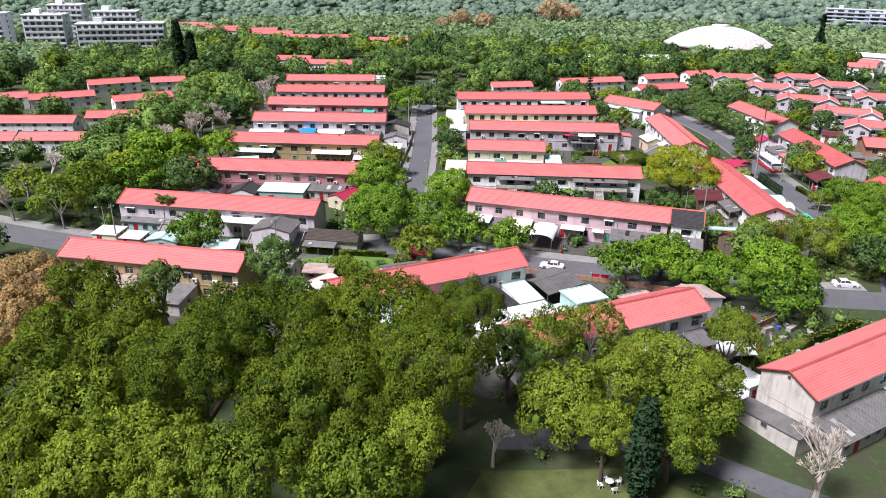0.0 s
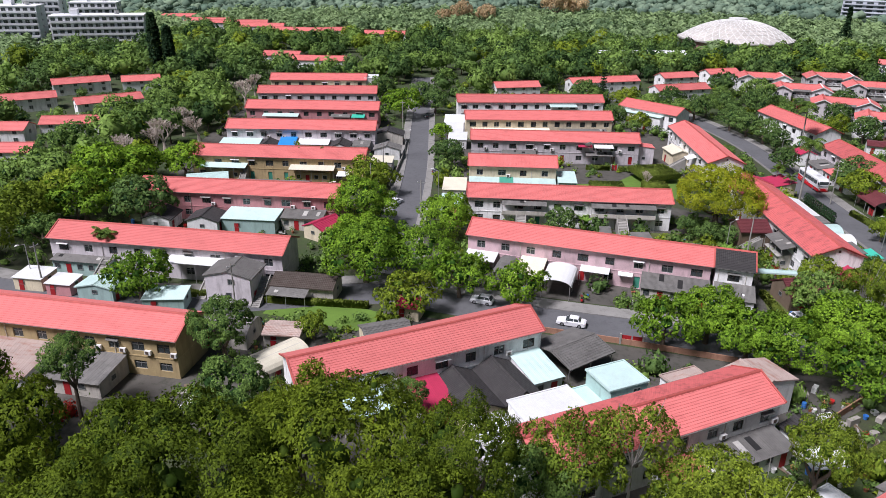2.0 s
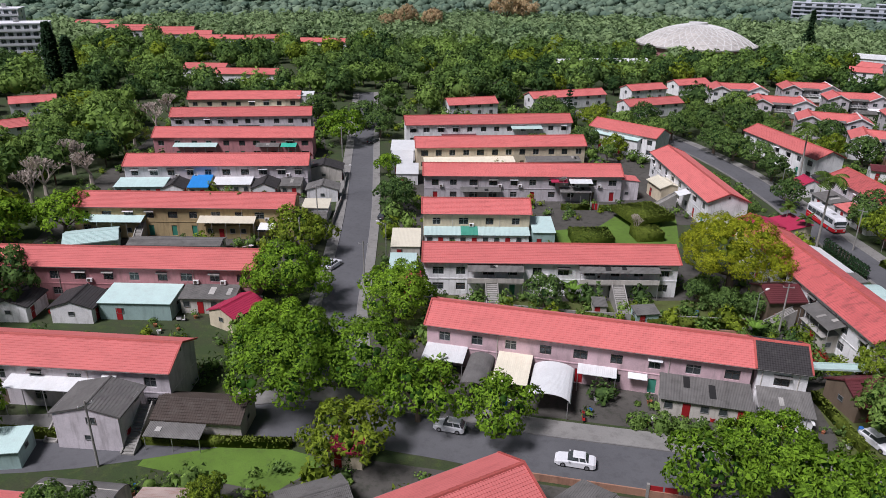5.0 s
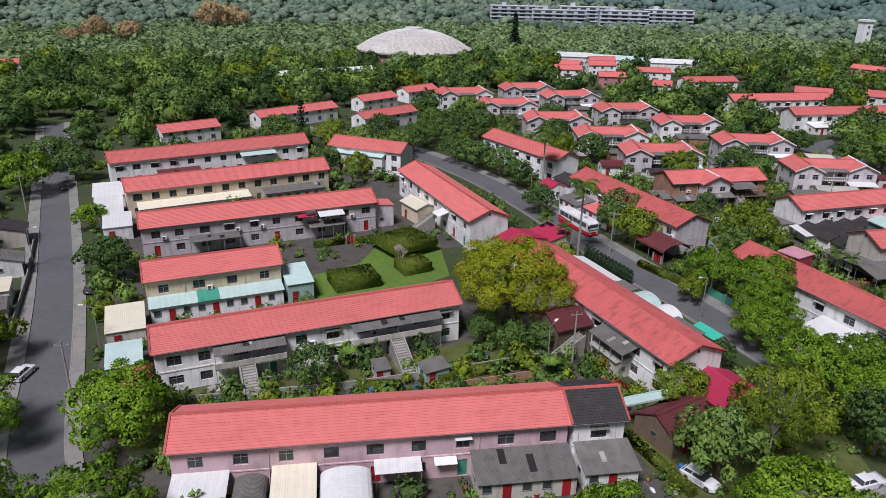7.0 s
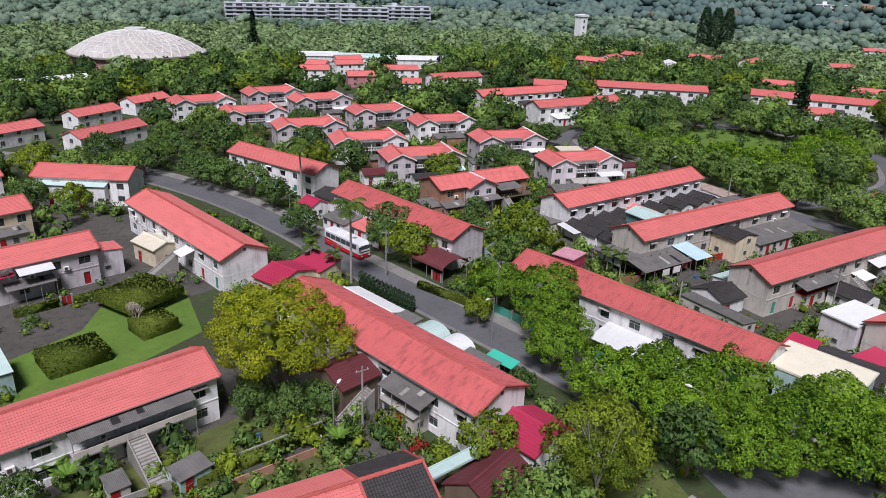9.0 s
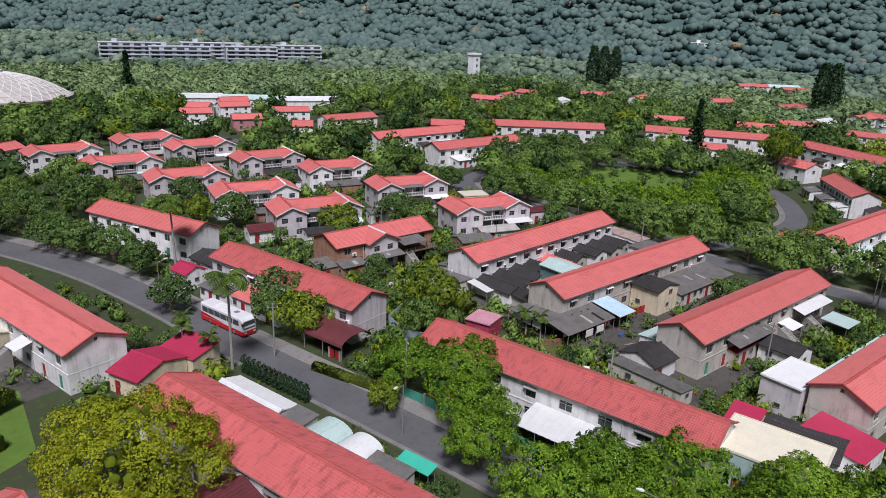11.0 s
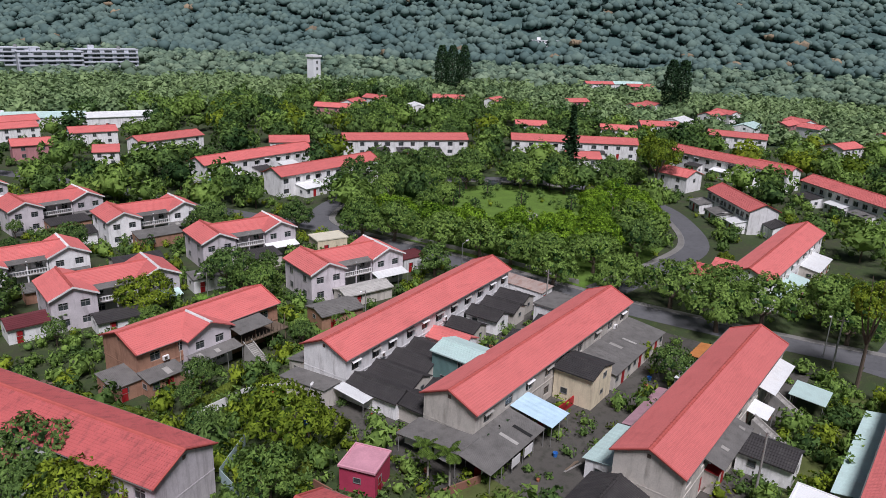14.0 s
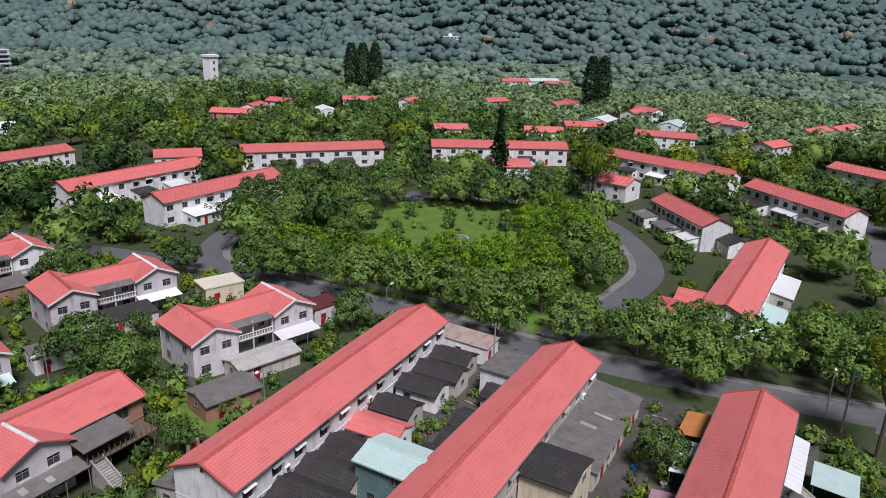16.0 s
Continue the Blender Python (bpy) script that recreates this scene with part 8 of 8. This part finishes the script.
sheet("lawn", "bright lawn inside a wire fence", [(92.5, 212), (100.6, 213), (98.8, 225), (90, 224)], 0.016, LAWN, "lawn")
sheet("lawn", "grassy plot behind the corner house", [(-58, 113), (-42, 112), (-38, 118), (-46, 119.4), (-58, 117)], 0.016, LAWN, "lawn")
# park: pavilion, pond rim, red slide, clipped domes
pond = thing("pond", "round concrete pond rim in the park", "pond", spot(176, 230))
part("rim", Geo().stack([(4 * math.cos(i * math.tau / 28), 3.4 * math.sin(i * math.tau / 28)) for i in range(28)], 0, 0.5), CONCRETE, pond)
part("water", Geo().stack([(3.5 * math.cos(i * math.tau / 28), 2.9 * math.sin(i * math.tau / 28)) for i in range(28)], 0.4, 0.52), mat("grey_pond_water", (0.16, 0.18, 0.17), 0.1, spec=0.6), pond)
slide = thing("playground_slide", "small red playground slide in the park", "slide", spot(196, 214, 30))
part("chute", Geo().prism([(-2.2, 0.2), (0.6, 1.9), (0.6, 2.05), (-2.2, 0.35)], -0.35, 0.35), RED_PAINT, slide)
part("ladder", Geo().box(-0.3, 0.3, 0.6, 0.9, 0, 2.0), FRAME, slide)
for x, y, r in ((150, 258, 4.4), (163, 206, 4.6), (206, 226, 3.6)):
    shrub(x, y, r, "light", "large clipped dome of bright yellow-green leaves")
for x, y in ((172, 250), (180, 254), (188, 250), (184, 236), (168, 240), (190, 224), (160, 248)):
    conifer(x, y, 4.6, 1.6, "small dark cone-shaped park shrub", True)
# gardens
for x, y in ((-12.6, 162.4), (-13.8, 164.6), (13.4, 155.4), (85, 236), (88, 234), (91, 232.6), (24, 137.5), (29.5, 130), (66, 246)):
    banana(x, y)
for x, y in ((-83, 180.4), (-78.6, 179.8), (-92, 120.6), (-90.6, 119.8), (31, 198), (30.4, 206.6), (28.6, 203), (69.4, 199), (75, 176), (74.2, 178.4)):
    palm(x, y, 5.0 if x > -70 else 7.0, "small garden palm with drooping fronds", True)
conifer(-201, 289, 26, 2.6, "tall dark columnar cypress", True)
conifer(-196, 291, 21, 2.4, "tall dark columnar cypress", True)
conifer(100, 468, 26, 5, "tall dark conifer near the domed hall")
conifer(72, 168, 4.0, 1.4, "dark clipped cypress beside a cement house", True)
for x, y in ((83, 176.6), (85, 176.4), (87, 176.6), (121, 226.6), (122.4, 226.0)):
    conifer(x, y, 3.2, 0.7, "small dark cypress in a garden", True)
shrub(21.5, 152.0, 1.3, "red", "shrub with bright red flowers")
shrub(-68, 83, 1.6, "red", "shrub with bright red flowers")
for x, y, r in ((12, 166.4, 2.6), (9.4, 168, 2.2), (15.6, 166.2, 2.6), (18.6, 168, 2.4), (9, 172, 2.4)):
    shrub(x, y, r, "broad", "dark shrub under a large olive tree")
for x, y, r in ((-4.2, 131.6, 1.6), (-1.4, 131.4, 1.9), (0.8, 131.8, 1.5), (3.0, 132.2, 1.4), (5.6, 132.6, 1.3)):
    shrub(x, y, r, "mid", "leafy shrub before a pink house")
for x, y, r in ((20.4, 156.4, 2.4), (23.0, 149.5, 1.8), (64, 193, 2.6), (75, 196, 2.2), (86, 212.8, 1.3)):
    shrub(x, y, r, "light", "leafy yellow-green garden shrub")
# satellite dish on the lilac row
dish = thing("satellite_dish", "white satellite dish on a balcony roof", "satellite dish", HR4 @ pose(8.6, -5.2, 5.4, -50, 0, 20))
part("reflector", loft([[(r * math.cos(i * math.tau / 20), r * math.sin(i * math.tau / 20), r * r * 0.35) for i in range(20)] for r in (0.05, 0.4, 0.75, 1.0)]), WHITE_PAINT, dish)
part("feed_arm", Geo().tube((0, -0.9, 0.3), (0, 0, 1.1), 0.03), FRAME, dish)
part("mast", Geo().tube((0, 0, 0), (0, 0.4, -1.0), 0.05), FRAME, dish)


def garden_set(x, y):
    table = thing("garden_table", "white plastic garden table on rough grass", "table", spot(x, y))
    part("top", Geo().stack([(0.5 * math.cos(i * math.tau / 16), 0.5 * math.sin(i * math.tau / 16)) for i in range(16)], 0.70, 0.74), WHITE_PAINT, table)
    part("leg", Geo().tube((0, 0, 0), (0, 0, 0.7), 0.08), WHITE_PAINT, table)
    for i in range(4):
        a = i * 90 + 30
        ch = thing("garden_chair", "white plastic garden chair on rough grass", "chair", spot(x + 1.1 * math.cos(radians(a)), y + 1.1 * math.sin(radians(a)), a - 90), "garden chairs")
        part("seat", Geo().box(-0.26, 0.26, -0.26, 0.26, 0.42, 0.46), WHITE_PAINT, ch)
        part("backrest", Geo().box(-0.26, 0.26, 0.24, 0.29, 0.46, 0.9), WHITE_PAINT, ch)
        for sx in (-1, 1):
            for sy in (-1, 1):
                part("leg", Geo().box(sx * 0.22 - 0.025, sx * 0.22 + 0.025, sy * 0.22 - 0.025, sy * 0.22 + 0.025, 0, 0.42), WHITE_PAINT, ch)


garden_set(2.0, 65.4)
crng = random.Random(11)
for area, n in (((16, 34, 100, 114), 26), ((-60, -52, 86, 92), 8), ((72, 80, 158, 168), 12), ((-30, -22, 158, 161), 8), ((62, 70, 150, 156), 6)):
    for i in range(n):
        x, y = crng.uniform(area[0], area[1]), crng.uniform(area[2], area[3])
        if taken(x, y, 0.3):
            continue
        ob = new("storage_crate", Geo().stack([(0.5, -0.35), (0.5, 0.35), (-0.5, 0.38), (-0.48, -0.35)], 0, crng.uniform(0.3, 0.9)).mesh("storage_crate", crng.choice((WHITE_PAINT, CLUTTER, GREY_SHEET, CLUTTER, WOOD))))
        ob.matrix_basis = pose(x, y, 0.0, 0, 0, crng.uniform(0, 90)) @ Matrix.Diagonal((crng.uniform(0.6, 2.0), crng.uniform(0.6, 1.6), 1, 1))
        tagged(ob, "odd crate or board lying in a cluttered garden", "crate", "garden clutter")
sheet_cloth = [(-26.0, 2.6), (-26.0, 0.4), (-26.0, -1.8), (-24.4, -6.9), (-21.4, -9.0), (-18.6, -9.0)]
for i, (x, y) in enumerate(sheet_cloth):
    hung = new("laundry_sheet", Geo().prism([(-0.9, 1.0), (-0.4, 0.98), (0.1, 1.02), (0.9, 1.0), (0.88, 2.2), (-0.9, 2.2)], -0.02, 0.02).mesh("laundry_sheet", WHITE_PAINT))
    hung.matrix_basis = HRB @ pose(x, y, 0, 0, 0, 0 if i < 3 else 90)
    tagged(hung, "white sheet hung under a porch", "laundry", "laundry")

# ---- yard clutter: pots, buckets, boards, drums, scooters ----
PLASTICS = [mat("blue_plastic", (0.04, 0.16, 0.45), 0.4, bump=0), mat("white_plastic", (0.72, 0.72, 0.70), 0.4, bump=0), mat("red_plastic", (0.5, 0.03, 0.03), 0.4, bump=0), mat("terracotta", (0.40, 0.15, 0.08), 0.85, bump=0.1)]
POTS = {}
crng = random.Random(77)


def potted_plant(x, y, s=1.0):
    k = crng.randrange(4)
    if k not in POTS:
        g = Geo().tube((0, 0, 0), (0, 0, 0.30), 0.15, 0.21, 10).tube((0, 0, 0.28), (0, 0, 0.34), 0.235, 0.235, 10)
        rng = np.random.default_rng(k)
        d = rng.normal(size=(44, 3))
        d[:, 2] = np.abs(d[:, 2])
        d /= np.linalg.norm(d, axis=1)[:, None]
        leaf = join("foliage", [cards(rng, d * rng.uniform(0.2, 0.5, (44, 1)) * (1, 1, 1.3) + (0, 0, 0.45), d, 0.13)], LEAF[("mid", "broad", "banana", "light")[k]])
        POTS[k] = (g.mesh("pot", PLASTICS[3] if k < 3 else PLASTICS[1]), leaf)
    root = thing("potted_plant", ("leafy green plant in a terracotta pot in a yard", "dark green bushy plant in a terracotta pot", "broad-leaved plant in a terracotta pot on paving", "yellow-green plant in a white plastic pot")[k], "plant pot", spot(x, y, crng.uniform(0, 360)) @ Matrix.Diagonal((s, s, s, 1)), "potted plants")
    part("pot", POTS[k][0], None, root)
    part("foliage", POTS[k][1], None, root)


BUCKETS = {}


def bucket(x, y):
    k = crng.randrange(3)
    if k not in BUCKETS:
        g = Geo()
        n = 12
        for r, z in ((0.19, 0.02), (0.25, 0.42), (0.27, 0.42), (0.27, 0.45), (0.235, 0.45), (0.18, 0.06)):
            g.v += [(r * math.cos(i * math.tau / n), r * math.sin(i * math.tau / n), z) for i in range(n)]
        for j in range(5):
            g.f += [(j * n + i, j * n + (i + 1) % n, (j + 1) * n + (i + 1) % n, (j + 1) * n + i) for i in range(n)]
        g.f += [tuple(reversed(range(n))), tuple(range(5 * n, 6 * n))]
        BUCKETS[k] = g.mesh("bucket", PLASTICS[k])
    tagged(put(new("bucket", BUCKETS[k]), spot(x, y, 0) @ Matrix.Diagonal((1.25, 1.25, 1.25, 1))), ("empty blue plastic bucket standing in a yard", "empty white plastic tub standing in a yard", "empty red plastic bucket standing in a yard")[k], "bucket", "buckets")


def board_pile(x, y, rz):
    root = thing("board_pile", "loose pile of weathered grey boards on the ground", "timber", spot(x, y, rz), "board piles")
    for i in range(3):
        w = crng.uniform(0.9, 1.5)
        part("board", Geo().box(-w, w, -0.11, 0.11, 0, 0.05), (WOOD, CONCRETE)[i % 2], root, at=pose(crng.uniform(-.2, .2), crng.uniform(-.35, .35), 0.055 * i, 0, 0, crng.uniform(-14, 14)))


def drum(x, y):
    rings = [(0.27, 0.0), (0.29, 0.03), (0.29, 0.27), (0.31, 0.29), (0.29, 0.31), (0.29, 0.56), (0.31, 0.58), (0.29, 0.60), (0.29, 0.85), (0.27, 0.88)]
    g = loft([[(r * math.cos(i * math.tau / 12), r * math.sin(i * math.tau / 12), z) for i in range(12)] for r, z in rings])
    tagged(put(new("drum", g.mesh("drum", PLASTICS[0])), spot(x, y)), "blue plastic water drum beside a wall", "drum", "drums")


SCOOTER = {}


def scooter(x, y, rz, paint):
    root = thing("scooter", "small motor scooter parked beside a house", "scooter", spot(x, y, rz), "scooters")
    if not SCOOTER:
        wheel = Geo().tube((0, -0.05, 0), (0, 0.05, 0), 0.23, n=14)
        SCOOTER["wheel"] = wheel.mesh("wheel", RUBBER)
        SCOOTER["seat"] = Geo().prism([(-0.14, 0.70), (0.14, 0.70), (0.11, 0.80), (-0.11, 0.80)], -0.62, 0.1).mesh("seat", RUBBER)
        SCOOTER["bar"] = Geo().tube((0.52, 0, 0.35), (0.42, 0, 0.98), 0.03, n=6).tube((0.42, -0.32, 0.98), (0.42, 0.32, 0.98), 0.022, n=6).mesh("handlebar", CHROME)
    body = Geo().prism([(-0.16, 0.32), (0.16, 0.32), (0.13, 0.70), (-0.13, 0.70)], -0.72, -0.02).prism([(-0.14, 0.22), (0.14, 0.22), (0.14, 0.32), (-0.14, 0.32)], -0.1, 0.5).prism([(-0.18, 0.28), (0.18, 0.28), (0.13, 0.92), (-0.13, 0.92)], 0.44, 0.56)
    part("body", body, paint, root)
    for q in (-0.52, 0.62):
        part("wheel", SCOOTER["wheel"], None, root, at=pose(q, 0, 0.23))
    part("seat", SCOOTER["seat"], None, root)
    part("handlebar", SCOOTER["bar"], None, root)


for x0, x1, y0, y1, n in ((11, 28, 95, 112, 40), (-84, -48, 92, 110, 14), (-108, -62, 139, 149, 16), (-34, 32, 129, 137, 26), (-30, 22, 154, 167, 22), (72, 128, 150, 208, 46), (30, 62, 208, 232, 8)):
    c = 0
    for i in range(n * 30):
        x, y = crng.uniform(x0, x1), crng.uniform(y0, y1)
        if c >= n or taken(x, y, 0.5) or on_road(x, y, 0.4):
            continue
        c += 1
        k = crng.random()
        if k < 0.55:
            potted_plant(x, y, crng.uniform(1.0, 1.7))
        elif k < 0.8:
            bucket(x, y)
        elif k < 0.9:
            board_pile(x, y, crng.uniform(0, 180))
        else:
            drum(x, y)
for x, y, r, p in ((-13, 131.2, 80, PLASTICS[1]), (-10.6, 131.4, 95, PLASTICS[2]), (16.5, 99.5, 30, PLASTICS[1]), (97, 163, 20, PLASTICS[0]), (86, 186, 70, PLASTICS[2]), (-70, 143.5, 15, PLASTICS[1])):
    if not taken(x, y, 0.3):
        scooter(x, y, r, p)
annex(WORLD, 18.2, 96.6, 4.4, 3.4, 2.3, WHITE_SHEET, WALL_WHITE, 20, "mono", "flat white sheet canopy on posts in a yard", "canopy", 0.3, True)
